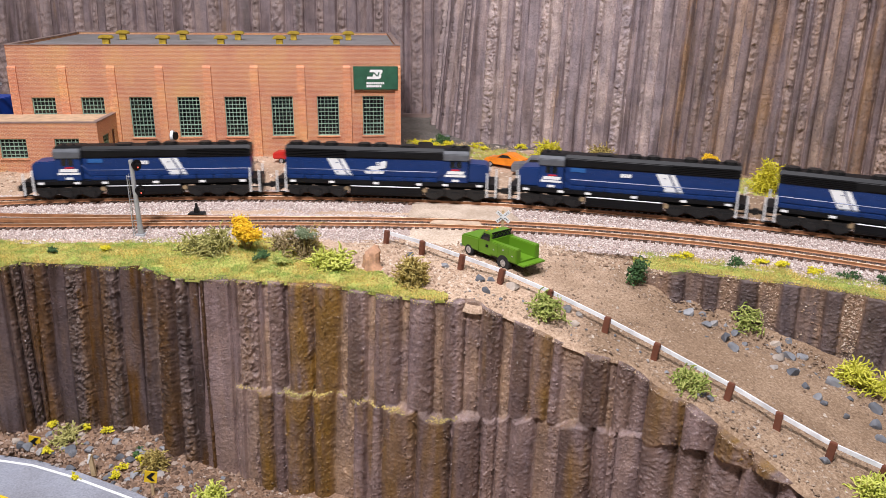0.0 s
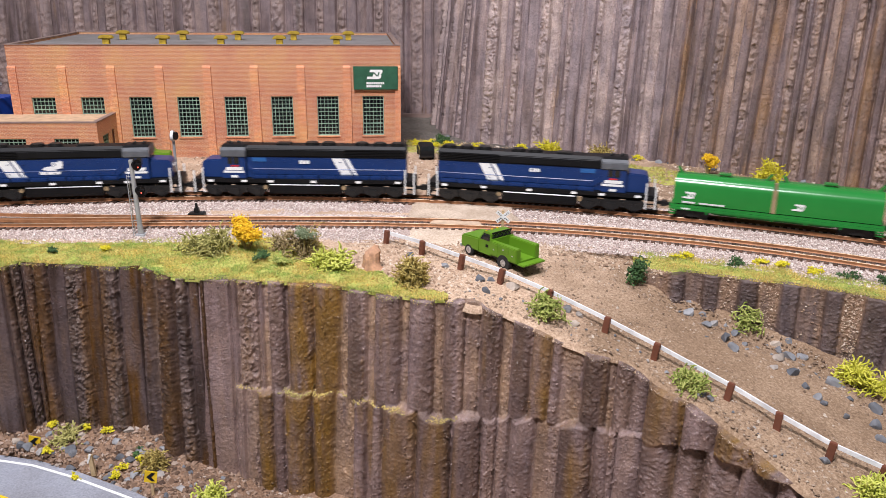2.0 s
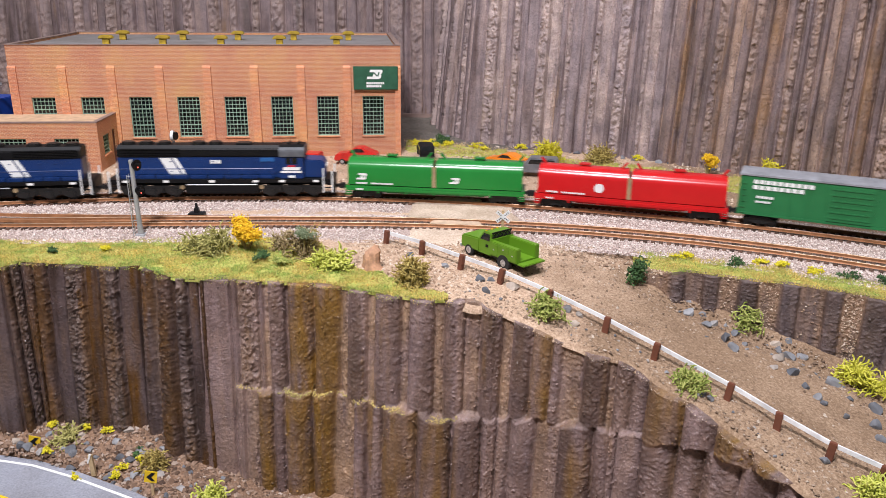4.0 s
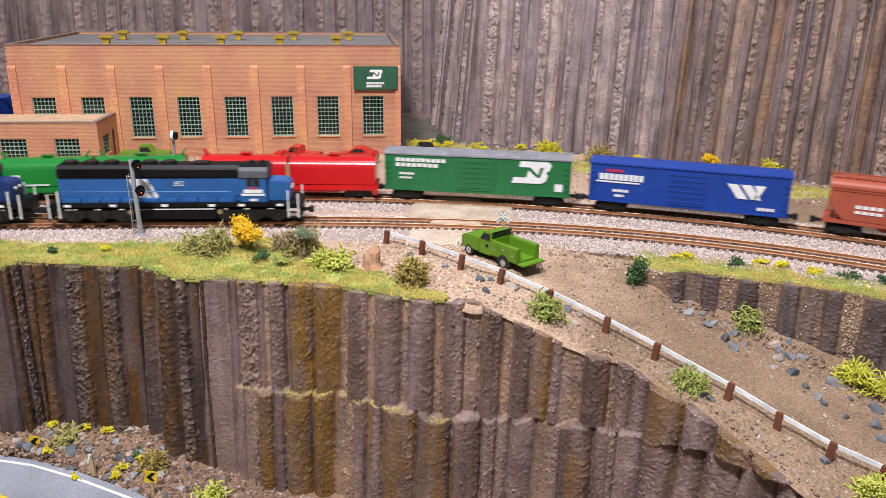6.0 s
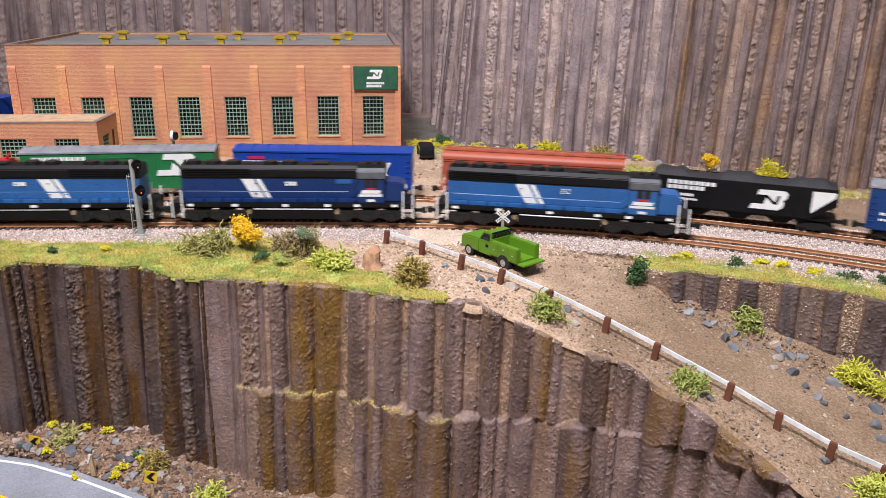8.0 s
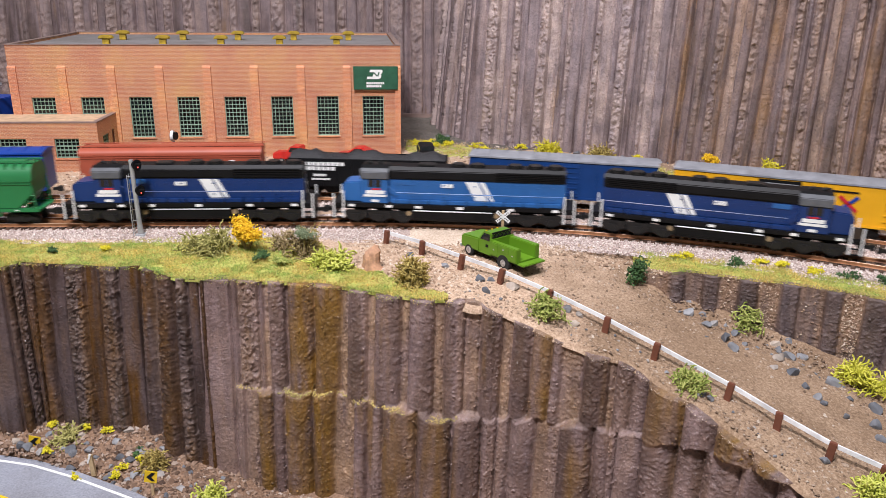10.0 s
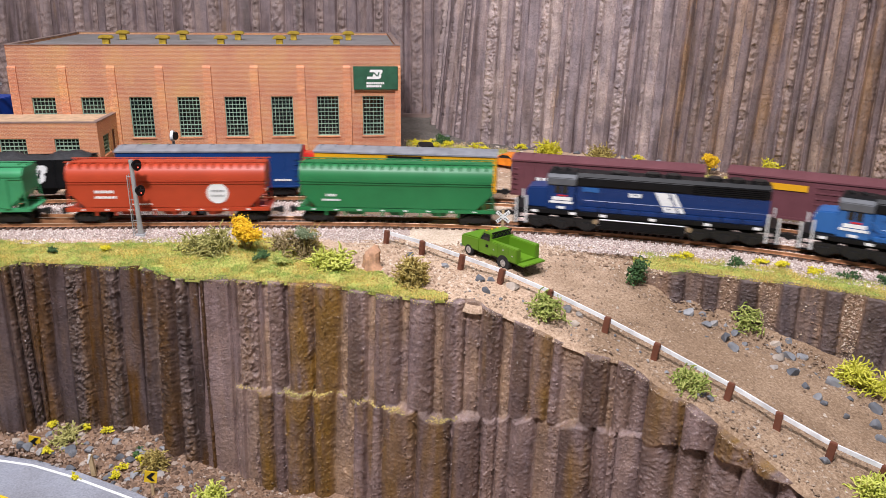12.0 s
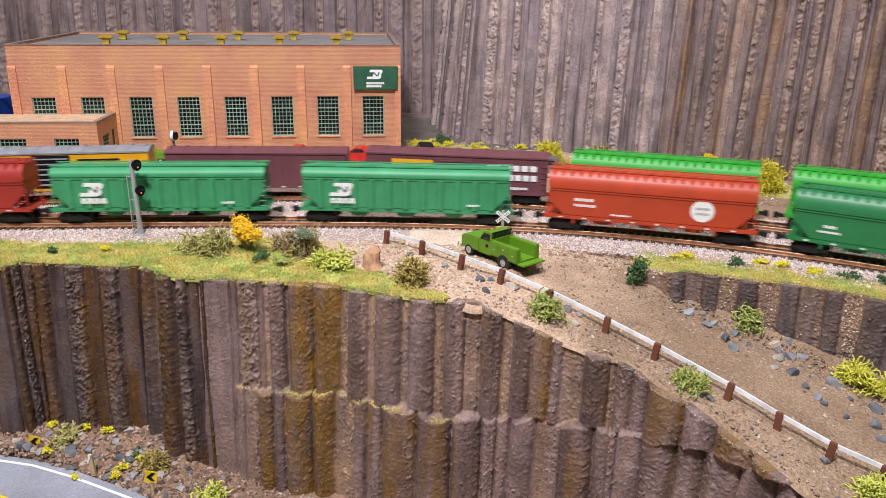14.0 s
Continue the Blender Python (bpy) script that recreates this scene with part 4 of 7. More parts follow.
def locomotive(paint, word, number=None, L=118.0, band=-14.0, herald=False):
    """Six-axle hood diesel, nose towards +x."""
    c = thing("diesel_locomotive", f"{word} six-axle diesel locomotive with black roof and white stripes", "locomotive", group="locomotives")
    h = L / 2
    bm = bmesh.new()
    box(bm, -h, h, -9.4, 9.4, 8.6, 10.6)
    box(bm, -h + 1, h - 1, -4, 4, 6.5, 8.6)
    part("frame", bm, M_BLACK, c, "black frame and walkway", bevel=0.2)
    for x in (-h, h):
        d = 1 if x > 0 else -1
        bm = bmesh.new()
        box(bm, *sorted((x, x + d * 0.9)), -9.2, 9.2, 2.2, 10.4)
        part("pilot", bm, M_BLACK, c, bevel=0.2)
        coupler(c, x + d * 0.9, d)
        for y in (-9.2, 9.2):
            for k, dx in enumerate((0.3, 5.0)):
                bm = bmesh.new()
                box(bm, x - d * dx - 0.34, x - d * dx + 0.34, y - 0.25, y + 0.25, 3.2, 16.6 if k else 15.0)
                part("grab_iron", bm, M_WHITE, c, "white end handrail")
            bm = bmesh.new()
            for z in (3.0, 5.6, 8.0):
                box(bm, *sorted((x - d * 5.2, x - d * 0.2)), *sorted((y - 1.0 * (1 if y > 0 else -1), y)), z, z + 0.5)
            part("steps", bm, M_BLACK, c)
    # long hood, cab, nose
    hood0, hood1 = -h + 4.5, 31.0
    bm = bmesh.new()
    prism(bm, [(-5.9, 10.6), (5.9, 10.6), (5.9, 22.0), (-5.9, 22.0)], hood0, hood1, "x")
    part("hood", bm, paint, c, bevel=0.35)
    bm = bmesh.new()
    prism(bm, [(-6.0, 22.02), (6.0, 22.02), (6.0, 26.3), (4.6, 28.0), (-4.6, 28.0), (-6.0, 26.3)], hood0 - 0.1, hood1 - 0.1, "x")
    part("hood_top", bm, M_BLACK, c, "black hood top", bevel=0.3)
    bm = bmesh.new()
    prism(bm, [(-8.6, 10.6), (8.6, 10.6), (8.6, 22.4), (-8.6, 22.4)], 31.0, 43.7, "x")
    part("cab", bm, paint, c, bevel=0.35)
    bm = bmesh.new()
    prism(bm, [(-8.9, 22.42), (8.9, 22.42), (8.9, 25.9), (6.8, 27.4), (-6.8, 27.4), (-8.9, 25.9)], 30.8, 44.3, "x")
    part("cab_roof", bm, M_CABROOF, c, "dark grey cab roof", bevel=0.3)
    bm = bmesh.new()
    prism(bm, [(-6.6, 27.42), (6.6, 27.42), (5.6, 28.0), (-5.6, 28.0)], 31.0, 44.0, "x")
    part("roof_cap", bm, M_BLACK, c)
    for x in (34.5, 39.5):
        bm = bmesh.new()
        rod(bm, (x, 0.0, 28.0), (x + 2.2, 0.0, 29.2), 0.5, 8, 0.8)
        part("horn", bm, M_DARK, c)
    for y in (-2.2, 2.2):
        bm = bmesh.new()
        rod(bm, (h - 4.1, y, 16.6), (h - 3.5, y, 16.6), 0.8, 12)
        part("headlight", bm, M_WHITE, c, "round white headlight")
    bm = bmesh.new()
    prism(bm, [(43.7, 10.6), (h - 4.0, 10.6), (h - 4.0, 18.4), (h - 5.6, 20.2), (43.7, 20.8)], -6.4, 6.4, "y")
    part("nose", bm, paint, c, bevel=0.5)
    side_part("cab_window", lambda b: (box(b, 34.4, 37.0, -8.85, -8.55, 18.8, 22.2), box(b, 37.6, 40.4, -8.85, -8.55, 18.8, 22.2)), M_GLASS, c, about=37.4)
    bm = bmesh.new()
    for y in (-6.6, 2.2):
        box(bm, 43.6, 44.0, y, y + 4.4, 20.8, 22.3)
    part("windscreen", bm, M_GLASS, c)
    # louvres and fans
    for s in (-1, 1):
        for k in range(5):
            bm = bmesh.new()
            box(bm, hood0 + 1.5, hood0 + 33, *sorted((s * 5.9, s * 6.5)), 22.5 + k * 0.85, 22.9 + k * 0.85)
            part("louvre", bm, M_BLACK, c)
        bm = bmesh.new()
        box(bm, hood0 + 38, hood0 + 76, *sorted((s * 5.9, s * 6.35)), 22.6, 25.6)
        part("intake_grille", bm, M_BLACK, c, bevel=0.2)
        for k in range(11):
            x = hood0 + 3 + k * 7.4
            bm = bmesh.new()
            box(bm, x, x + 5.6, *sorted((s * 5.85, s * 6.1)), 11.6, 20.8)
            part("hood_door", bm, paint, c, bevel=0.08)
    for s in (-1, 1):
        for k in range(9):
            x = hood0 + 2 + k * 9.0
            bm = bmesh.new()
            box(bm, x, x + 8.4, *sorted((s * 6.2, s * 8.0)), 10.62, 12.5)
            part("step_locker", bm, paint, c, bevel=0.2)
        bm = bmesh.new()
        for k in range(11):
            for z in (14.2, 19.4):
                x = hood0 + 5.8 + k * 7.4
                box(bm, x - 0.45, x + 0.45, *sorted((s * 6.08, s * 6.42)), z, z + 0.45)
        part("latch_row", bm, paint, c)
    for x in (hood0 + 5, hood0 + 14.5, hood0 + 24, hood0 + 42, hood0 + 51):
        bm = bmesh.new()
        rod(bm, (x, 0, 27.9), (x, 0, 28.9), 3.7, 16)
        rod(bm, (x, 0, 28.9), (x, 0, 29.4), 3.3, 16)
        part("roof_fan", bm, M_DARK, c, bevel=0.15)
    bm = bmesh.new()
    box(bm, hood0 + 62, hood0 + 70, -3, 3, 28, 28.9)
    part("exhaust_stack", bm, M_DARK, c, bevel=0.3)
    # tank, sill marks, handrails, lettering
    bm = bmesh.new()
    prism(bm, [(-8.6, 3.4), (-7.4, 2.2), (7.4, 2.2), (8.6, 3.4), (8.6, 8.2), (-8.6, 8.2)], -19.5, 19.5, "x")
    part("fuel_tank", bm, M_BLACK, c, bevel=0.4)
    for s in (-1, 1):
        # Steel pipe that draws in the bright highlight on the tank's top lip.
        bm = bmesh.new()
        rod(bm, (-18.5, s * 8.9, 7.6), (18.5, s * 8.9, 7.6), 0.32, 6)
        part("tank_pipe_highlight", bm, M_STEEL, c, "thin steel pipe drawn for the bright highlight along the tank")
        for x in (-21, 21):
            bm = bmesh.new()
            rod(bm, (x, s * 7.5, 6.2), (x, s * 9.0, 6.2), 1.15, 10)
            part("filter_drum", bm, M_BRONZE, c, "tan filter drum")
        for x in (-h + 9, -h + 30, -h + 54, h - 41, h - 27, h - 9):
            bm = bmesh.new()
            box(bm, x - 1.5, x + 1.5, *sorted((s * 9.4, s * 9.62)), 9.0, 10.2)
            part("sill_mark", bm, M_WHITE, c, "white sill mark")
        bm = bmesh.new()
        rod(bm, (hood0 + 2, s * 9.1, 16.3), (27, s * 9.1, 16.3), 0.27, 6)
        for x in np.linspace(hood0 + 2, 27, 8):
            rod(bm, (x, s * 9.1, 10.6), (x, s * 9.1, 16.3), 0.2, 5)
        rod(bm, (27, s * 9.1, 16.3), (31, s * 9.0, 19.3), 0.22, 5)
        part("handrail", bm, paint, c)
    num = band + (16 if band > -18 else 22)
    def stripes(b):
        for x0, w in ((band - 7.4, 5.8), (band - 0.7, 2.3)):
            prism(b, [(x0, 21.7), (x0 + w, 21.7), (x0 + w + 5.0, 12.6), (x0 + 5.0, 12.6)], -6.24, -6.12, "y")
    side_part("stripe", stripes, M_WHITE, c, "pair of slanted white stripes", about=band)
    def mark_white(b):
        prism(b, [(32.6, 15.4), (41.6, 15.4), (42.0, 17.0), (33.0, 17.0)], -8.85, -8.62, "y")
        box(b, 31.6, 42.6, -8.85, -8.62, 13.9, 15.0)
        box(b, 35.4, 39.0, -8.85, -8.62, 11.3, 12.5)
    side_part("cab_emblem", mark_white, M_WHITE, c, "white bars of lettering on the cab", about=37.2)
    side_part("cab_flash", lambda b: prism(b, [(35.0, 17.3), (39.2, 17.3), (39.5, 18.0), (35.3, 18.0)], -8.85, -8.62, "y"), M_LOGORED, c, "small red lettering bar", about=37.0)
    if not number and not herald:
        side_part("filter_panel", lambda b: box(b, 20.5, 28.0, -6.3, -6.1, 19.6, 21.7), M_BLUE, c, "pale blue filter panel on the hood", about=24.2)
    if number:
        font = bpy.data.curves.new("road_number", "FONT")
        font.body, font.size, font.extrude, font.align_x = number, 3.3 * U, 0.08 * U, "CENTER"
        tmp = bpy.data.objects.new("road_number", font)
        scene.collection.objects.link(tmp)
        me = bpy.data.meshes.new_from_object(tmp.evaluated_get(bpy.context.evaluated_depsgraph_get()))
        bpy.data.objects.remove(tmp)
        me.materials.append(M_WHITE)
        for s, tz in ((-1, 0), (1, 180)):
            o = new("road_number", me)
            o.parent = c
            o.matrix_basis = at(num, 0, 0) @ pose(0, 0, 0, 0, 0, tz) @ at(0, -6.3, 18.3, 90, 0, 0)
    else:
        def digits(b):
            for k in range(3):
                box(b, num - 2.7 + k * 1.9, num - 1.1 + k * 1.9, -6.36, -6.1, 18.6, 20.4)
        side_part("road_number", digits, M_WHITE, c, about=num)
    if herald:
        side_part("herald", lambda b: prism(b, [(num - 9, 14.0), (num + 1, 14.0), (num + 1.4, 15.4), (num - 2, 16.4), (num + 2.2, 17.2), (num + 2.8, 20.6), (num + 1.0, 21.2), (num - 0.6, 18.4), (num - 6, 18.0), (num - 8, 16.6), (num - 4.4, 16.0), (num - 9, 15.4)], -6.4, -6.12, "y"), M_WHITE, c, "white emblem on the hood", about=num)
    for x in (-h + 22.0, h - 22.0):
        loco_truck(c, x)
    return c


def boxcar(paint, word, L, H=27.5, roof=None, door=None, ribs=14, marks="", z0=6.0):
    c = thing("boxcar", word, "boxcar", group="freight cars")
    h = L / 2 - 1.5
    bm = bmesh.new()
    box(bm, -h, h, -9.0, 9.0, z0, H - 2.4)
    part("body", bm, paint, c, bevel=0.25)
    bm = bmesh.new()
    prism(bm, [(-9.5, H - 2.4), (9.5, H - 2.4), (9.5, H - 1.5), (0, H), (-9.5, H - 1.5)], -h - 0.4, h + 0.4, "x")
    part("roof", bm, roof or paint, c, bevel=0.1)
    for k in range(13):
        x = -h + 2 + k * (2 * h - 4) / 12
        bm = bmesh.new()
        prism(bm, [(-9.3, H - 1.5), (0, H + 0.02), (9.3, H - 1.5), (0, H + 0.5)], x - 0.35, x + 0.35, "x")
        part("roof_rib", bm, roof or paint, c)
    for s in (-1, 1):
        for k in range(ribs):
            x = -h + 1.2 + k * (2 * h - 2.4) / (ribs - 1)
            if abs(x) < 11 and door is not None:
                continue
            bm = bmesh.new()
            box(bm, x - 0.3, x + 0.3, *sorted((s * 9.0, s * 9.3)), z0 + 1.4, H - 3)
            part("side_post", bm, paint, c)
        bm = bmesh.new()
        box(bm, -h, h, *sorted((s * 9.0, s * 9.4)), z0, z0 + 1.2)
        part("side_sill", bm, paint, c, bevel=0.1)
        if door is not None:
            d = new("door")
            d.parent = c
            bm = bmesh.new()
            box(bm, -9.5, 9.5, *sorted((s * 9.0, s * 9.7)), z0 + 1.4, H - 3.0)
            part("panel", bm, door, d, bevel=0.15)
            for z in np.linspace(z0 + 3, H - 5, 6):
                bm = bmesh.new()
                box(bm, -8.6, 8.6, *sorted((s * 9.7, s * 10.0)), z, z + 0.6)
                # On a black door, steel grey paints in the ribs' shiny highlights.
                part("door_rib", bm, M_STEEL if door is M_BLACK else door, d)
        for x in (-h + 1, h - 3.4):
            bm = bmesh.new()
            for z in np.linspace(z0 + 1, H - 6, 6):
                rod(bm, (x, s * 9.6, z), (x + 2.4, s * 9.6, z), 0.18, 5)
            part("ladder", bm, paint, c)
    bm = bmesh.new()
    box(bm, -h + 3, h - 3, -3, 3, 4.4, z0)
    part("underframe", bm, M_DARK, c)
    rng = random.Random(len(word))
    if marks == "emblem_right":
        side_part("emblem", lambda b: logo_block(b, 29, 18.6, 11.5, -9.3), M_WHITE, c, "large white emblem of slanted bars")
        side_part("lettering", lambda b: (bars(b, -h + 6, -16, 21.6, 1.9, -9.3, 10, rng), bars(b, -h + 6, -20, 18.9, 1.9, -9.3, 8, rng), bars(b, -h + 8, -h + 16, 14.6, 1.2, -9.3, 4, rng), bars(b, -h + 8, -h + 15, 12.4, 1.0, -9.3, 4, rng), box(b, h - 8, h - 4, -9.5, -9.3, 9, 13)), M_WHITE, c)
    elif marks == "rail_link":
        side_part("lettering", lambda b: (bars(b, -h + 5, -h + 27, 17.5, 3.2, -9.3, 9, rng), box(b, -h + 3.5, -h + 25, -9.5, -9.3, 16.2, 16.9), bars(b, -h + 12, -h + 20, 11.5, 1.4, -9.3, 5, rng), bars(b, -h + 13, -h + 18, 9.0, 1.2, -9.3, 4, rng)), M_WHITE, c, "white lettering bars")
        def slants(b):
            for x0, w in ((h - 28.5, 4.6), (h - 22.4, 4.6)):
                prism(b, [(x0, 20.6), (x0 + w, 20.6), (x0 + w + 5.2, 13.6), (x0 + 5.2, 13.6)], -9.5, -9.3, "y")
            prism(b, [(h - 16.4, 20.6), (h - 11.0, 20.6), (h - 14.6, 13.6), (h - 17.0, 13.6), (h - 14.8, 17.6)], -9.5, -9.3, "y")
            bars(b, h - 14, h - 6, 8.5, 1.5, -9.3, 4, rng)
        side_part("emblem", slants, M_WHITE, c, "white slanted stripes emblem")
        side_part("flash", lambda b: bars(b, -h + 8, -h + 17, 21.6, 1.4, -9.3, 5, rng), M_LOGORED, c, "red lettering bar")
    elif marks == "large_left":
        side_part("lettering", lambda b: (bars(b, -h + 12, -h + 21, 19.6, 2.2, -9.3, 3, rng), bars(b, -h + 14, -h + 34, 16.2, 2.6, -9.3, 5, rng), box(b, -h + 13, -h + 16, -9.5, -9.3, 12.6, 14.6)), M_BLACK, c)
        for turn, mat in ((42, M_LOGORED), (-42, M_BOXBLUE)):
            for s in (-1, 1):
                bm = bmesh.new()
                box(bm, -5.2, 5.2, -0.1, 0.1, -0.8, 0.8)
                part("cross_bar", bm, mat, c, m=at(s * 30, -s * 9.45, 16.5, 0, turn, 0))
        side_part("text_line", lambda b: box(b, 13, 34, -9.45, -9.3, 21.6, 22.4), M_BLACK, c)
    elif marks == "band":
        side_part("band", lambda b: box(b, -h + 14, -h + 36, -9.5, -9.3, 20, 23.0), M_YELLOW, c, "yellow band")
        side_part("lettering", lambda b: (bars(b, h - 32, h - 5, 18.8, 3.0, -9.5, 6, rng), bars(b, h - 21, h - 5, 13.8, 3.0, -9.5, 4, rng), bars(b, h - 20, h - 10, 9, 1.3, -9.5, 5, rng)), M_WHITE, c, "white lettering bars")
    elif marks == "round":
        def disc(b):
            rod(b, (h - 16, -9.3, 17), (h - 16, -9.55, 17), 2.6, 18)
            bars(b, -h + 13, -h + 25, 14.6, 1.6, -9.3, 4, rng)
            bars(b, -h + 13, -h + 25, 12.2, 1.4, -9.3, 4, rng)
            for k in range(6):
                box(b, -h + 34 + k * 9, -h + 36 + k * 9, -9.55, -9.42, 6.4, 7.0)
        side_part("emblem", disc, M_WHITE, c, "small white round emblem")
    elif marks == "loop":
        side_part("stripe_block", lambda b: [box(b, -23, 2 - 0.9 * k, -9.95, -9.32, 8.0 + 1.9 * k, 8.6 + 1.9 * k) for k in range(7)], M_WHITE, c, "block of thin white stripes")
        side_part("emblem", lambda b: (bars(b, h - 14, h - 5, 9.6, 1.0, -9.3, 5, rng), bars(b, -h + 5, -h + 13, 13.0, 1.2, -9.3, 3, rng), bars(b, -h + 5, -h + 12, 10.4, 1.0, -9.3, 3, rng)), M_WHITE, c, "white emblem")
    for x in (-h + 11, h - 11):
        freight_truck(c, x)
    coupler(c, -h, -1)
    coupler(c, h, 1)
    return c


def coil_car(paint, word, L, round_mark=False):
    c = thing("coil_car", word, "freight car", group="freight cars")
    h = L / 2 - 2.5
    bm = bmesh.new()
    box(bm, -h, h, -8.6, 8.6, 5.6, 7.6)
    prism(bm, [(-h + 14, 5.6), (h - 14, 5.6), (h - 22, 3.2), (-h + 22, 3.2)], -6, 6, "y")
    part("frame", bm, paint, c, bevel=0.2)
    for s in (-1, 1):
        bm = bmesh.new()
        box(bm, -h, h, *sorted((s * 8.6, s * 9.2)), 5.0, 6.4)
        for k in range(7):
            x = -h + 3 + k * (2 * h - 6) / 6
            box(bm, x - 0.5, x + 0.5, *sorted((s * 8.6, s * 9.1)), 3.8, 5.0)
        part("side_sill", bm, paint, c)
        bm = bmesh.new()
        for x in (-h, h - 3.0):
            for z in (2.4, 3.8):
                box(bm, x, x + 3, *sorted((s * 8.0, s * 9.0)), z, z + 0.5)
            box(bm, x, x + 0.5, *sorted((s * 8.0, s * 9.0)), 2.4, 5.6)
            box(bm, x + 2.5, x + 3, *sorted((s * 8.0, s * 9.0)), 2.4, 5.6)
        part("steps", bm, paint, c)
    prof = [(-8.4, 8.0)] + [(-8.4 * math.copysign(abs(math.cos(a)) ** 0.75, math.cos(a)), 15.2 + 6.8 * math.sin(a) ** 0.8) for a in (math.pi * k / 20 for k in range(1, 20))] + [(8.4, 8.0)]
    for x0, x1 in ((-h + 1.5, -0.8), (0.8, h - 1.5)):
        hood = new("cover")
        hood.parent = c
        bm = bmesh.new()
        prism(bm, prof, x0, x1, "x")
        part("shell", bm, paint, hood)
        for f in (0.25, 0.75):
            x = x0 + (x1 - x0) * f
            bm = bmesh.new()
            prism(bm, [(a * 1.01, 21.9 - (22 - b) * 1.0 + 0.25) for a, b in prof[1:-1]], x - 0.5, x + 0.5, "x")
            part("rib", bm, paint, hood)
        x = (x0 + x1) / 2
        bm = bmesh.new()
        box(bm, x - 3, x + 3, -2.2, 2.2, 22.6, 23.4)
        box(bm, x - 1.6, x + 1.6, -1.6, 1.6, 21.6, 22.6)
        part("lift_bracket", bm, paint, hood, bevel=0.2)
    for x, d in ((-h + 4, -1), (-5, 1), (5, -1), (h - 4, 1)):
        bm = bmesh.new()
        prism(bm, [(x - 0.8, 21.6), (x + 0.8, 21.6), (x + 0.8 + d * 2.4, 25.0), (x - 0.4 + d * 2.4, 25.0)], -1.2, 1.2, "y")
        part("lift_lug", bm, paint, c, bevel=0.15)
    for s in (-1, 1):
        bm = bmesh.new()
        box(bm, -1.0, 1.0, *sorted((s * 7.8, s * 8.8)), 8, 19.0)
        part("centre_bracket", bm, M_BRONZE, c, "tan centre bracket")
    rng = random.Random(4)
    if round_mark:
        side_part("emblem", lambda b: rod(b, (-h + 33, -8.4, 12.6), (-h + 33, -8.62, 12.6), 2.4, 18), M_WHITE, c, "white round emblem")
    else:
        side_part("emblem", lambda b: logo_block(b, -h + 9, 12.6, 3.4, -8.4), M_WHITE, c, "white emblem of slanted bars")
        side_part("emblem", lambda b: logo_block(b, h - 37, 12.0, 3.2, -8.4), M_WHITE, c, "white emblem of slanted bars")
    side_part("lettering", lambda b: (bars(b, -h + 6, -h + 12, 8.6, 0.9, -8.62, 4, rng), bars(b, -h + 14, -h + 26, 8.6, 0.8, -8.62, 8, rng), bars(b, -h + 6, -h + 10, 5.4, 0.8, -9.2, 3, rng)), M_WHITE, c)
    for x in (-h + 11, h - 11):
        freight_truck(c, x)
    coupler(c, -h, -1)
    coupler(c, h, 1)
    return c


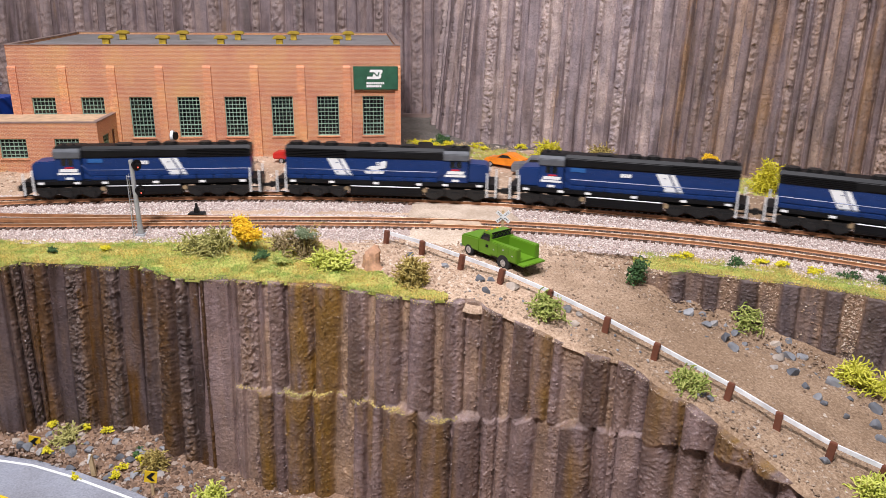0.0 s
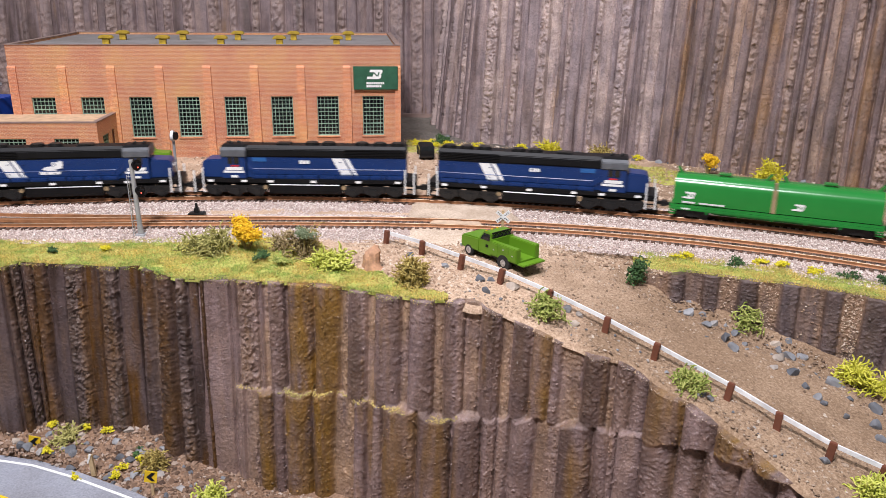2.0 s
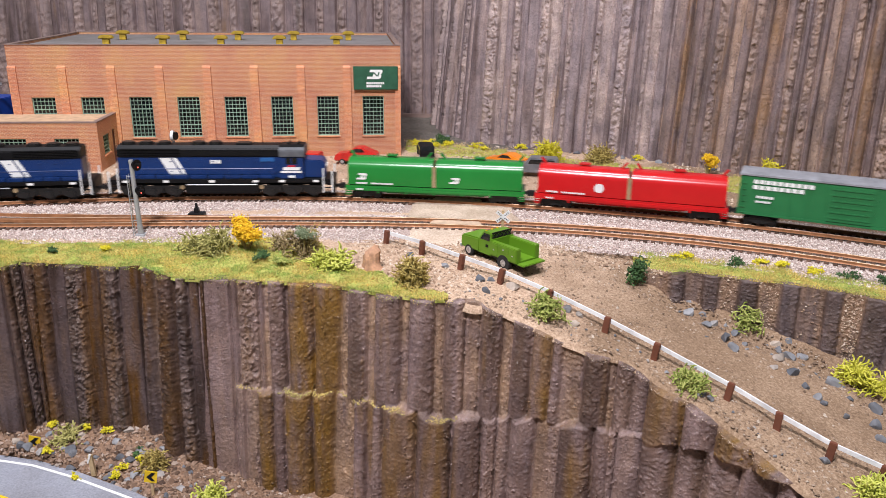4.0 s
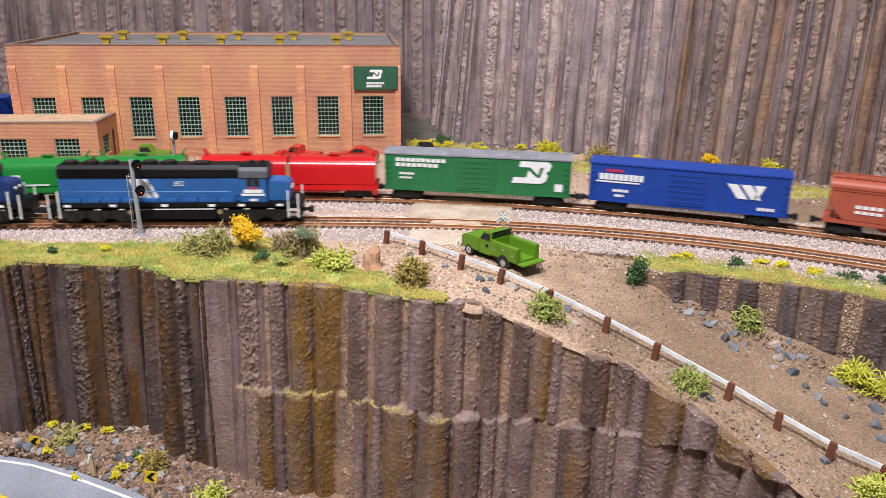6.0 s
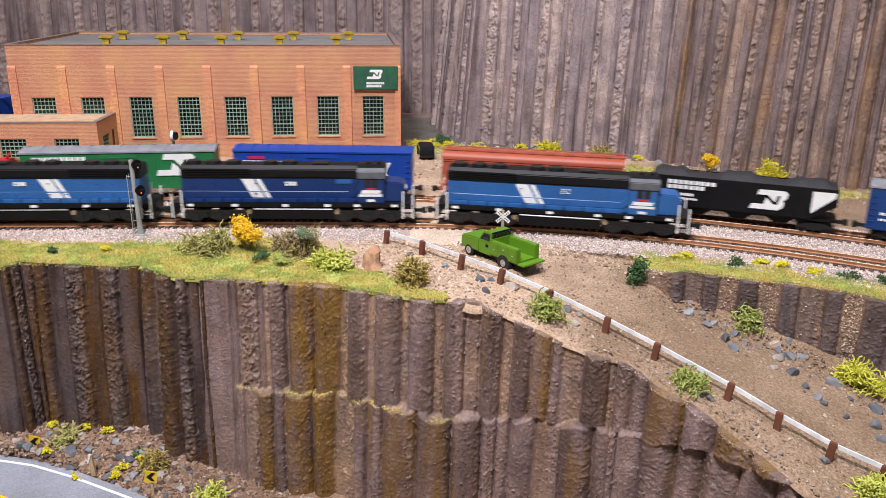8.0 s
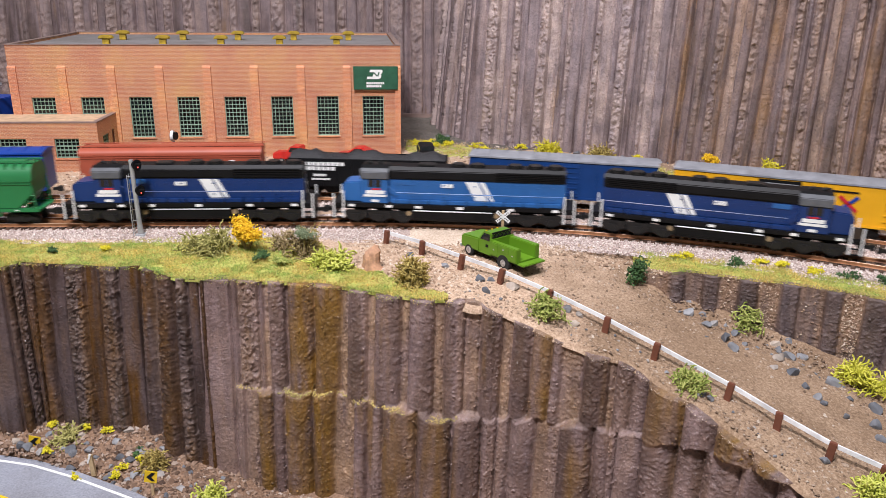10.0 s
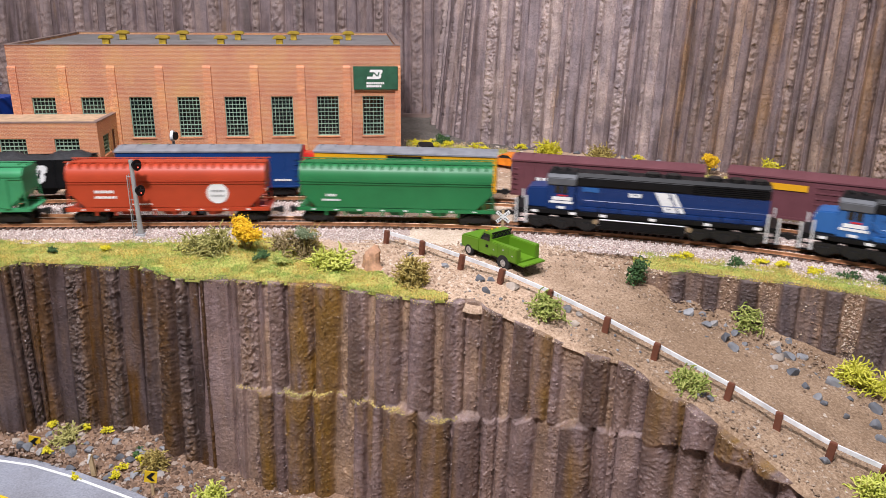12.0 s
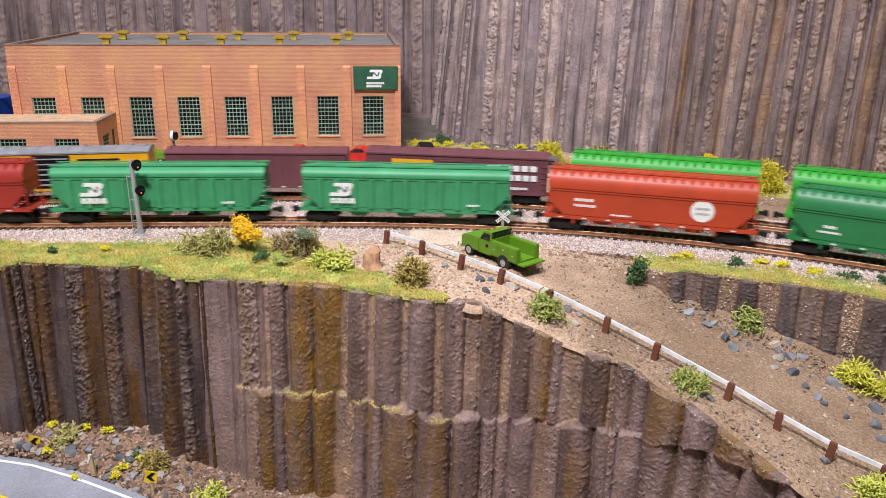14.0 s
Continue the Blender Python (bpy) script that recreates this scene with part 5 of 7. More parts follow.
def covered_hopper(paint, word, L, marks="", ribs=0, cut=(9.0, 15.5)):
    c = thing("covered_hopper", word, "hopper car", group="freight cars")
    h = L / 2 - 2.0
    top = 27.2 if ribs else 29.0
    bm = bmesh.new()
    slope = cut[0]
    rz = 3.4 if ribs else 7.5
    ends = [(-h + 2, top - rz + 0.3), (h - 2, top - rz + 0.3), (h - 2, cut[1]), (h - slope, 8.3), (-h + slope, 8.3), (-h + 2, cut[1])]
    prism(bm, ends, -8.8, 8.8, "y")
    part("body", bm, paint, c, bevel=0.4)
    bm = bmesh.new()
    prism(bm, [(-8.95, top - rz), (-8.95, top - rz * 0.7), (-8.4, top - rz * 0.4), (-7.2, top - rz * 0.15), (-5.2, top), (5.2, top), (7.2, top - rz * 0.15), (8.4, top - rz * 0.4), (8.95, top - rz * 0.7), (8.95, top - rz)], -h + 1.5, h - 1.5, "x")
    part("roof", bm, paint, c, bevel=0.15)
    bm = bmesh.new()
    for y in (-5.2, 4.0):
        box(bm, -h + 0.5, h - 0.5, y, y + 1.4, top + 0.5, top + 0.8)
    for k in range(9):
        x = -h + 3 + k * (2 * h - 6) / 8
        box(bm, x - 0.3, x + 0.3, -4.8, 4.8, top - 0.1, top + 0.5)
    part("running_board", bm, paint, c)
    bm = bmesh.new()
    box(bm, -h + 6, h - 6, -2.4, 2.4, top - 0.1, top + 0.7)
    part("hatch", bm, paint, c, bevel=0.2)
    for s in (-1, 1):
        if not ribs:
            for nm, mat, w, y0, y1, z0, z1, spots in (("hatch_clamp", paint, 0.45, 5.4, 7.9, top - rz * 0.28, top + 0.3, np.arange(-h + 4, h - 3, 4.1)),
                                                      ("sill_bracket", paint, 0.5, 8.0, 8.9, 4.6, 6.6, np.arange(-h + 14, h - 12, 9.0)),
                                                      ("sill_mark", M_WHITE, 0.8, 9.0, 9.12, 7.2, 7.8, np.arange(-h + 8, h - 8, 11.0))):
                bm = bmesh.new()
                box(bm, -w, w, *sorted((s * y0, s * y1)), z0, z1)
                me = mesh_of(nm, bm, mat)
                for x in spots:
                    piece(nm, me, c, at(float(x), 0, 0))
        bm = bmesh.new()
        box(bm, -h, h, *sorted((s * 8.0, s * 9.0)), 6.6, 8.4)
        part("side_sill", bm, paint, c, bevel=0.15)
        bm = bmesh.new()
        for q in (0, 1.1):
            box(bm, -h + 2, h - 2, *sorted((s * 8.8, s * 9.2)), top - rz - 0.4 - q, top - rz + 0.1 - q)
        part("top_chord", bm, paint, c)
        for k in range(ribs):
            x = -h + slope + 1 + k * (2 * h - 2 * slope - 2) / (ribs - 1)
            bm = bmesh.new()
            wide, out = (0.35, 8.98) if marks == "spot" else (1.6, 9.8)
            prism(bm, [(x - wide, s * 8.78), (x - wide * 0.7, s * out), (x + wide * 0.7, s * out), (x + wide, s * 8.78)], 8.5, top - rz - 1.4, "z")
            part("side_post", bm, paint, c)
        for x in (-h, h):
            d = -1 if x > 0 else 1
            bm = bmesh.new()
            rod(bm, (x + d * 1.2, s * 8.4, 7), (x + d * 2.4, s * 8.4, top - 4), 0.35, 6)
            rod(bm, (x + d * 6.0, s * 8.0, 8), (x + d * 3.2, s * 8.4, top - 8), 0.4, 6)
            for z in np.linspace(9, top - 6, 6):
                rod(bm, (x + d * 1.3, s * 8.6, z), (x + d * 4.0, s * 8.6, z), 0.2, 5)
            part("ladder", bm, paint, c)
    for x in (-h, h):
        d = -1 if x > 0 else 1
        bm = bmesh.new()
        box(bm, *sorted((x, x + d * 9)), -8.4, 8.4, 6.8, 7.6)
        part("end_platform", bm, paint, c)
    for k in (-1, 0, 1):
        x, half = k * (2 * h - 34) / 3, 5.5 if ribs and marks != "spot" else 3.4
        bm = bmesh.new()
        prism(bm, [(x - 8, 8.5), (x + 8, 8.5), (x + 3, 3.6), (x - 3, 3.6)], -half, half, "y")
        part("hopper_bay", bm, paint, c, bevel=0.2)
    rng = random.Random(7)
    y = -8.8 if not ribs else (-9.0 if marks == "spot" else -9.8)
    if marks == "disc":
        side_part("emblem", lambda b: rod(b, (h - 24, y, 15.4), (h - 24, y - 0.22, 15.4), 5.0, 28), M_WHITE, c, "white round emblem")
        side_part("emblem_cross", lambda b: (bars(b, h - 27.2, h - 20.8, 16.0, 1.1, y - 0.22, 4, rng, 0.08), bars(b, h - 27.2, h - 20.8, 13.6, 1.1, y - 0.22, 4, rng, 0.08)), M_STEEL, c)
        side_part("lettering", lambda b: (bars(b, -h + 14, -h + 23, 15.6, 1.3, y, 4, rng), bars(b, -h + 14, -h + 24, 13.0, 1.1, y, 6, rng), bars(b, -h + 31, -h + 40, 9.8, 0.7, y, 6, rng)), M_WHITE, c)
    elif marks == "spot":
        side_part("emblem", lambda b: rod(b, (h - 17, y, 18), (h - 17, y - 0.25, 18), 3.0, 20), M_WHITE, c, "small white round emblem")
        side_part("lettering", lambda b: (bars(b, -h + 13, -h + 25, 14.6, 1.6, y, 4, rng), bars(b, -h + 13, -h + 25, 12.2, 1.4, y, 4, rng), bars(b, -h + 30, -h + 33, 13, 1.2, y, 2, rng), bars(b, h - 24, h - 8, 9.4, 1.0, y, 6, rng)), M_WHITE, c)
    elif marks == "emblem":
        side_part("emblem", lambda b: logo_block(b, -h + 20.5, 17.6, 6.4, y, 0.3), M_WHITE, c, "white emblem of slanted bars")
        side_part("lettering", lambda b: (bars(b, -h + 15, -h + 27, 12.2, 1.2, y, 4, rng), bars(b, -h + 15, -h + 27, 10.9, 1.2, y, 6, rng), bars(b, h - 22, h - 16, 10.5, 1.0, y, 4, rng)), M_WHITE, c)
    else:
        side_part("lettering", lambda b: (bars(b, -h + 14, -h + 19, 14.0, 1.2, y, 4, rng), bars(b, -h + 12, -h + 21, 11.8, 0.9, y, 6, rng)), M_WHITE, c)
    for x in (-h + 9.5, h - 9.5):
        freight_truck(c, x)
    coupler(c, -h, -1)
    coupler(c, h, 1)
    return c


def coal_hopper(word, L):
    c = thing("coal_hopper", word, "hopper car", group="freight cars")
    h = L / 2 - 2.0
    top = 22.0
    bm = bmesh.new()
    for s in (-1, 1):
        prism(bm, [(-h + 1, top), (h - 1, top), (h - 1, top - 8), (h - 12, 7), (-h + 12, 7), (-h + 1, top - 8)], *sorted((s * 8.0, s * 8.8)), "y")
    prism(bm, [(-h + 1, top), (-h + 1.8, top), (-h + 13, 7), (-h + 12, 7), (-h + 1, top - 8)], -8, 8, "y")
    prism(bm, [(h - 1, top), (h - 1.8, top), (h - 13, 7), (h - 12, 7), (h - 1, top - 8)], -8, 8, "y")
    box(bm, -h, h, -7.6, 7.6, 6, 7.4)
    part("body", bm, M_BLACK, c, bevel=0.15)
    bm = bmesh.new()
    n = 26
    vs = [[bm.verts.new((-h + 1.6 + (2 * h - 3.2) * i / n, -8 + 16 * j / 8, top - 1.2 + 4.6 * math.sin(math.pi * j / 8) ** 0.8 * (0.72 + 0.28 * math.sin(i * 0.62) + 0.15 * math.sin(i * 1.9)) + random.uniform(-0.3, 0.3))) for j in range(9)] for i in range(n + 1)]
    for i in range(n):
        for j in range(8):
            bm.faces.new((vs[i][j], vs[i + 1][j], vs[i + 1][j + 1], vs[i][j + 1]))
    part("coal_load", bm, M_COAL, c, "heap of black coal")
    for s in (-1, 1):
        for k in range(11):
            x = -h + 3 + k * (2 * h - 6) / 10
            bm = bmesh.new()
            box(bm, x - 0.4, x + 0.4, *sorted((s * 8.8, s * 9.3)), 12 if abs(x) > h - 12 else 7.2, top - 0.2)
            part("side_post", bm, M_BLACK, c)
    rng = random.Random(9)
    side_part("lettering", lambda b: (bars(b, -h + 9, -h + 32, 18.4, 1.9, -9.3, 9, rng), bars(b, -h + 9, -h + 27, 15.9, 1.9, -9.3, 7, rng), bars(b, -h + 15, -h + 22, 12.6, 1.3, -9.3, 4, rng), bars(b, -h + 14, -h + 24, 10.6, 1.0, -9.3, 5, rng)), M_WHITE, c)
    side_part("emblem", lambda b: (logo_block(b, 13, 14.6, 9.5, -9.3), prism(b, [(h - 12, 10), (h - 2, 18.5), (h - 2, 20.6), (h - 12, 20.6)], -9.5, -9.3, "y")), M_WHITE, c, "large white emblem of slanted bars")
    for k in (-1, 0, 1):
        bm = bmesh.new()
        prism(bm, [(k * 19 - 8, 7), (k * 19 + 8, 7), (k * 19 + 3, 3), (k * 19 - 3, 3)], -5.5, 5.5, "y")
        part("hopper_bay", bm, M_BLACK, c)
    for x in (-h + 9, h - 9):
        freight_truck(c, x)
    coupler(c, -h, -1)
    coupler(c, h, 1)
    return c


# each car: thing, place along its track at the start, half a turn or not
back_train = [
    (locomotive(M_NAVY, "navy blue", None, 121, -16.0), -160.5, 180),
    (locomotive(M_NAVY, "navy blue", None, 118, -24.5, True), -30.4, 0),
    (locomotive(M_NAVY, "navy blue", None, 118, -22.0), 96.2, 180),
    (locomotive(M_NAVY, "navy blue", None, 118, -25.0), 223.3, 0),
    (coil_car(M_GREEN, "glossy green coil car with two rounded covers", 101), 338.6, 0),
    (coil_car(M_RED, "glossy red coil car with two rounded covers", 101, True), 441.2, 0),
    (boxcar(M_BOXGREEN, "green boxcar with grey roof and white emblem", 101, 27.5, M_GREYROOF, M_BOXGREEN, 14, "emblem_right"), 543.4, 0),
    (boxcar(M_BOXBLUE, "bright blue boxcar with white stripes and lettering", 98, 27.5, None, M_BOXBLUE, 14, "rail_link"), 650.9, 0),
    (covered_hopper(M_BROWN, "red-brown covered hopper with small white emblem", 101, "spot", 11, (8.5, 15.0)), 763.0, 0),
    (coal_hopper("black coal hopper heaped with coal", 91), 867.5, 0),
    (boxcar(M_DEEPBLUE, "dark blue boxcar with grey roof", 99, 27.5, M_GREYROOF, M_DEEPBLUE, 14, "loop"), 971.5, 0),
    (boxcar(M_YELLOW, "yellow boxcar with grey roof and black door", 100, 27.5, M_GREYROOF, M_BLACK, 14, "large_left"), 1077.0, 0),
    (boxcar(M_PLUM, "plum-red boxcar with faded paint", 99, 26.5, None, None, 18, "round"), 1182.8, 0),
    (boxcar(M_PLUM, "plum-brown boxcar with yellow band and white lettering", 99, 27.5, None, M_PLUM, 14, "band"), 1290.6, 0),
    (covered_hopper(M_LIME, "bright green covered hopper with white emblem", 97, "emblem"), 1397.0, 0),
    (covered_hopper(M_LIME, "bright green covered hopper with roof walkway", 97), 1503.0, 0),
]
front_train = [
    (locomotive(M_BLUE, "medium blue", "352", 117), -560.6, 0),
    (locomotive(M_NAVY, "navy blue", None, 115, -17.0), -689.5, 0),
    (locomotive(M_BLUE, "medium blue", None, 115, -13.0), -814.0, 180),
    (locomotive(M_NAVY, "navy blue", None, 117, -12.0), -940.6, 180),
    (covered_hopper(M_HOPGREEN, "dark green covered hopper with small lettering", 99), -1058.0, 0),
    (covered_hopper(M_ORANGE, "orange-red covered hopper with white round emblem", 99, "disc"), -1167.0, 0),
    (covered_hopper(M_HOPBN, "pale green ribbed covered hopper with white emblem", 106, "emblem", ribs=11), -1282.0, 0),
    (covered_hopper(M_HOPBN, "pale green ribbed covered hopper with white emblem", 106, "emblem", ribs=11), -1399.5, 0),
    (covered_hopper(M_RUST, "rust-red covered hopper with weathered ends", 99, ""), -1507.0, 0),
]


# ---- turf, stones and plants ----
M_STRAW = island("straw_blade", [(0.0, (0.36, 0.29, 0.09)), (0.5, (0.54, 0.46, 0.15)), (1.0, (0.70, 0.58, 0.23))], patch=((0.8, 0.85, 0.75), (1.1, 1.0, 0.9)))
M_OLIVE = island("olive_twig", [(0.0, (0.19, 0.18, 0.045)), (0.6, (0.38, 0.35, 0.11)), (1.0, (0.54, 0.49, 0.19))])
M_LIMETWIG = island("lime_twig", [(0.0, (0.34, 0.38, 0.05)), (0.6, (0.55, 0.58, 0.10)), (1.0, (0.68, 0.66, 0.18))])
M_TANTWIG = island("tan_twig", [(0.0, (0.20, 0.14, 0.03)), (0.6, (0.40, 0.30, 0.08)), (1.0, (0.52, 0.42, 0.14))])
M_GREENTWIG = island("green_twig", [(0.0, (0.16, 0.22, 0.03)), (0.6, (0.34, 0.38, 0.09)), (1.0, (0.48, 0.48, 0.16))])
M_CHARTREUSE = island("chartreuse_twig", [(0.0, (0.36, 0.36, 0.02)), (0.6, (0.58, 0.56, 0.05)), (1.0, (0.72, 0.67, 0.12))])
M_YELLOWTWIG = island("yellow_twig", [(0.0, (0.42, 0.38, 0.01)), (0.6, (0.62, 0.54, 0.02)), (1.0, (0.75, 0.66, 0.08))])
M_FLOWER = island("flower_foam", [(0.0, (0.60, 0.34, 0.005)), (0.6, (0.84, 0.52, 0.012)), (1.0, (0.90, 0.64, 0.04))])
M_SAGE = island("sage_foam", [(0.0, (0.11, 0.15, 0.07)), (0.6, (0.22, 0.27, 0.16)), (1.0, (0.33, 0.36, 0.22))])
M_LEMON = island("lemon_foam", [(0.0, (0.50, 0.44, 0.01)), (0.6, (0.72, 0.62, 0.02)), (1.0, (0.80, 0.70, 0.06))])
M_DARKLEAF = island("dark_foam", [(0.0, (0.02, 0.05, 0.015)), (0.6, (0.05, 0.12, 0.035)), (1.0, (0.10, 0.18, 0.05))])
M_BROWNTWIG = island("brown_twig", [(0.0, (0.15, 0.10, 0.045)), (0.6, (0.34, 0.25, 0.12)), (1.0, (0.50, 0.41, 0.21))])

TURF_LEFT_BACK = [(-330, 350), (-203, 347), (-170, 344), (-150, 345), (-141, 353), (-104, 356), (-60, 352), (-50, 335), (-44, 322), (-29, 311), (1.5, 285)]
TURF_LEFT_FRONT = EDGE_LEFT[:-1]
TURF_RIGHT_BACK = [(68, 346), (84, 346), (103, 344.5), (130, 333.5), (161, 317.5), (183, 305), (225, 282), (300, 238)]
TURF_RIGHT_FRONT = [(68, 345), (80, 341), (90, 333), (97, 320)] + INNER_TOP[4:]


def turf_at(x, y):
    """How grassy a spot is, 0 to 1."""
    wob = 2.5 * value_noise(x / 6, y / 6, 71)
    def inside(front, back):
        f = np.interp(x, [p[0] for p in front], [p[1] for p in front])
        b = np.interp(x, [p[0] for p in back], [p[1] for p in back])
        return (y > f - 2.4) & (y < b + wob)
    left = inside(TURF_LEFT_FRONT, TURF_LEFT_BACK) & (x < 2)
    right = inside(TURF_RIGHT_FRONT, TURF_RIGHT_BACK) & (x > 86 + wob)
    back = (y > 440) & (y + 0.55 * x < 590 + 3 * wob) & (y + 0.55 * x > 545) & (x > 90)
    corner = (x > -28) & (x <= 90) & (y + 0.55 * x > 549 + 3 * wob) & (y + 0.55 * x < 592 + 4 * wob)
    return left | right | back | corner


rng = np.random.RandomState(17)


def blades(name, n, area, material, label, tall, seed):
    rng = np.random.RandomState(seed)
    x, y = rng.uniform(area[0], area[1], n), rng.uniform(area[2], area[3], n)
    k = turf_at(x, y) & (value_noise(x / 5, y / 5, seed + 3) > -0.3)
    x, y = x[k], y[k]
    n = len(x)
    z = plateau_z(x, y) - 0.1
    a = rng.rand(n) * 6.28
    h = rng.uniform(0.5, 1.0, n) * tall
    lean = rng.normal(0, 0.55, (n, 2)) * h[:, None]
    w = rng.uniform(0.12, 0.22, n)
    p0 = np.stack([x - np.cos(a) * w, y - np.sin(a) * w, z], 1)
    p1 = np.stack([x + np.cos(a) * w, y + np.sin(a) * w, z], 1)
    p2 = np.stack([x + lean[:, 0], y + lean[:, 1], z + h], 1)
    V = np.stack([p0, p1, p2], 1).reshape(-1, 3)
    return tagged(sheet(name, V, np.arange(3 * n).reshape(-1, 3), material, False), label, "grass", kind="stuff")


blades("grass", 120000, (-240, 10, 278, 362), M_BLADE, "short green and yellow static grass on the cliff top", 1.1, 81)
blades("grass", 60000, (-240, 10, 278, 362), M_STRAW, "short straw-coloured static grass on the cliff top", 1.2, 82)
blades("grass", 60000, (66, 225, 270, 350), M_STRAW, "straw-coloured static grass beside the front track", 1.2, 83)
blades("grass", 30000, (66, 225, 270, 350), M_BLADE, "green static grass beside the front track", 1.1, 84)
blades("grass", 16000, (-28, 90, 500, 615), M_STRAW, "thin olive and straw grass beside the factory", 2.2, 86)
blades("grass", 40000, (90, 330, 440, 560), M_STRAW, "thin straw grass below the rock wall", 2.0, 85)



def flock(n, area, seed):
    rng = np.random.RandomState(seed)
    x, y = rng.uniform(area[0], area[1], n), rng.uniform(area[2], area[3], n)
    k = turf_at(x, y)
    x, y = x[k], y[k]
    scatter("turf_flock", np.stack([x, y, plateau_z(x, y) + 0.25], 1), rng.uniform(0.1, 0.3, len(x)), M_FLOCK, "crumbs of yellow, green and rust ground foam", "grass", 0.8, seed)


flock(40000, (-240, 10, 278, 362), 87)
flock(26000, (80, 225, 270, 350), 88)

# turf skin under the blades: ground faces that are grassy take the turf material
ground_mesh = bpy.data.objects["ground"].data
ground_mesh.materials.append(M_TURF)
ground_mesh.materials.append(M_RUBBLE)
co = np.empty(len(ground_mesh.polygons) * 3)
ground_mesh.polygons.foreach_get("center", co)
co = co.reshape(-1, 3) / U
ground_mesh.polygons.foreach_set("material_index", np.where(turf_at(co[:, 0], co[:, 1]), 1, np.where((co[:, 1] > 572 + 6 * value_noise(co[:, 0] / 7, co[:, 1] / 7, 12)) & (co[:, 0] > -60), 2, 0)).astype(np.int32))


def pebble_field(name, n, seed, size, zone, height, label, material=M_PEBBLE):
    rng = np.random.RandomState(seed)
    x, y = rng.uniform(zone[0], zone[1], n), rng.uniform(zone[2], zone[3], n)
    z = height(x, y)
    k = np.isfinite(z)
    return scatter(name, np.stack([x, y, z], 1)[k], rng.gamma(2.2, size / 2.2, n)[k].clip(0.15, 3 * size), material, label, "pebbles", 0.75, seed)


def road_height(x, y):
    outer_y = np.interp(x, [1.5, 12] + [p[0] for p in EDGE_ROAD], [280.5, 279.5] + [p[1] for p in EDGE_ROAD])
    inner_y = np.interp(x, [8, 28, 46, 60, 70] + [p[0] for p in INNER_BASE[1:]], [289, 313, 334, 338, 333] + [p[1] for p in INNER_BASE[1:]])
    f = (y - outer_y) / np.maximum(1, inner_y - outer_y)
    wear = np.exp(-((f - 0.62) / 0.22) ** 2)
    ok = (f > 0.0) & (f < 1.0) & (np.random.RandomState(5).rand(len(x)) > 0.85 * wear)
    return np.where(ok, road_z(x, y) + unevenness(x, y) + 3.0 * np.clip((f - 0.82) / 0.18, 0, 1) ** 2 * np.clip((x - 80) / 30, 0, 1), np.nan)


pebble_field("gravel", 30000, 91, 0.32, (0, 220, 180, 345), road_height, "loose tan gravel on the dirt road", M_ROADGRAVEL)
pebble_field("gravel", 9000, 92, 0.38, (-45, 60, 285, 352), lambda x, y: np.where(turf_at(x, y) | (road_z(x, y) < -2.25) | (y < 1.0 + np.interp(x, [p[0] for p in PLATEAU], [p[1] for p in PLATEAU])), np.nan, -2.2 + unevenness(x, y)), "loose tan gravel on the cliff top")
pebble_field("gravel", 14000, 93, 0.55, (-280, 250, 425, 600), lambda x, y: np.where(y + 0.5 * np.maximum(x, 0) < 430, np.nan, -2.2 + unevenness(x, y)), "loose gravel yard behind the tracks")


def lower_z(x, y):
    return -86 + 9 * np.clip((y - 285) / 25, 0, 1) * np.clip((-95 - x) / 30, 0, 1) - 8 * np.clip((x + 110) / 40, 0, 1) + 1.1 * value_noise(x / 12, y / 12, 15) + 0.5 * value_noise(x / 3, y / 3, 16)


def lower_height(x, y):
    edge = np.interp(x, [p[0] for p in ROAD_EDGE], [p[1] for p in ROAD_EDGE])
    return np.where(y > edge + 2.5, lower_z(x, y), np.nan)


pebble_field("gravel", 9000, 95, 0.4, (40, 120, 305, 352), lambda x, y: np.where((y < np.interp(x, [p[0] for p in PLATEAU], [p[1] for p in PLATEAU])) | (y > 349 - 0.12 * (x - 60)) | turf_at(x, y), np.nan, plateau_z(x, y)), "loose gravel on the slope below the front track")
M_SOIL = island("soil_grain", [(0.0, (0.06, 0.032, 0.02)), (0.4, (0.16, 0.095, 0.06)), (0.8, (0.30, 0.20, 0.14)), (1.0, (0.46, 0.38, 0.32))])
pebble_field("gravel", 16000, 94, 0.6, (-215, -55, 240, 318), lower_height, "reddish grit at the cliff foot", M_SOIL)


def stone_mesh(seed):
    rng = random.Random(seed)
    bm = bmesh.new()
    bmesh.ops.create_icosphere(bm, subdivisions=2, radius=1.25)
    planes = [(Vector((rng.uniform(-1, 1), rng.uniform(-1, 1), rng.uniform(-1, 1))).normalized(), rng.uniform(0.5, 0.85)) for _ in range(12)]
    sx, sy, sz = rng.uniform(0.8, 1.3), rng.uniform(0.7, 1.0), rng.uniform(0.5, 0.8)
    for vert in bm.verts:
        for n, d in planes:
            e = vert.co.dot(n) - d
            if e > 0:
                vert.co -= n * e
        vert.co = Vector((vert.co.x * sx, vert.co.y * sy, vert.co.z * sz)) * (1 + rng.uniform(-0.05, 0.05))
    return mesh_of("stone", bm, M_GREYROCK)


STONES = [stone_mesh(k) for k in range(7)]


def stone(x, y, z, r, rng):
    ob = new("stone", STONES[rng.randrange(7)])
    ob.matrix_basis = at(x, y, z + r * 0.25, rng.uniform(-25, 25), rng.uniform(-25, 25), rng.uniform(0, 360)) @ Matrix.Scale(r, 4)
    return tagged(ob, "angular grey broken stone lying on the gravel", "stone", "broken stones")


srng = random.Random(31)
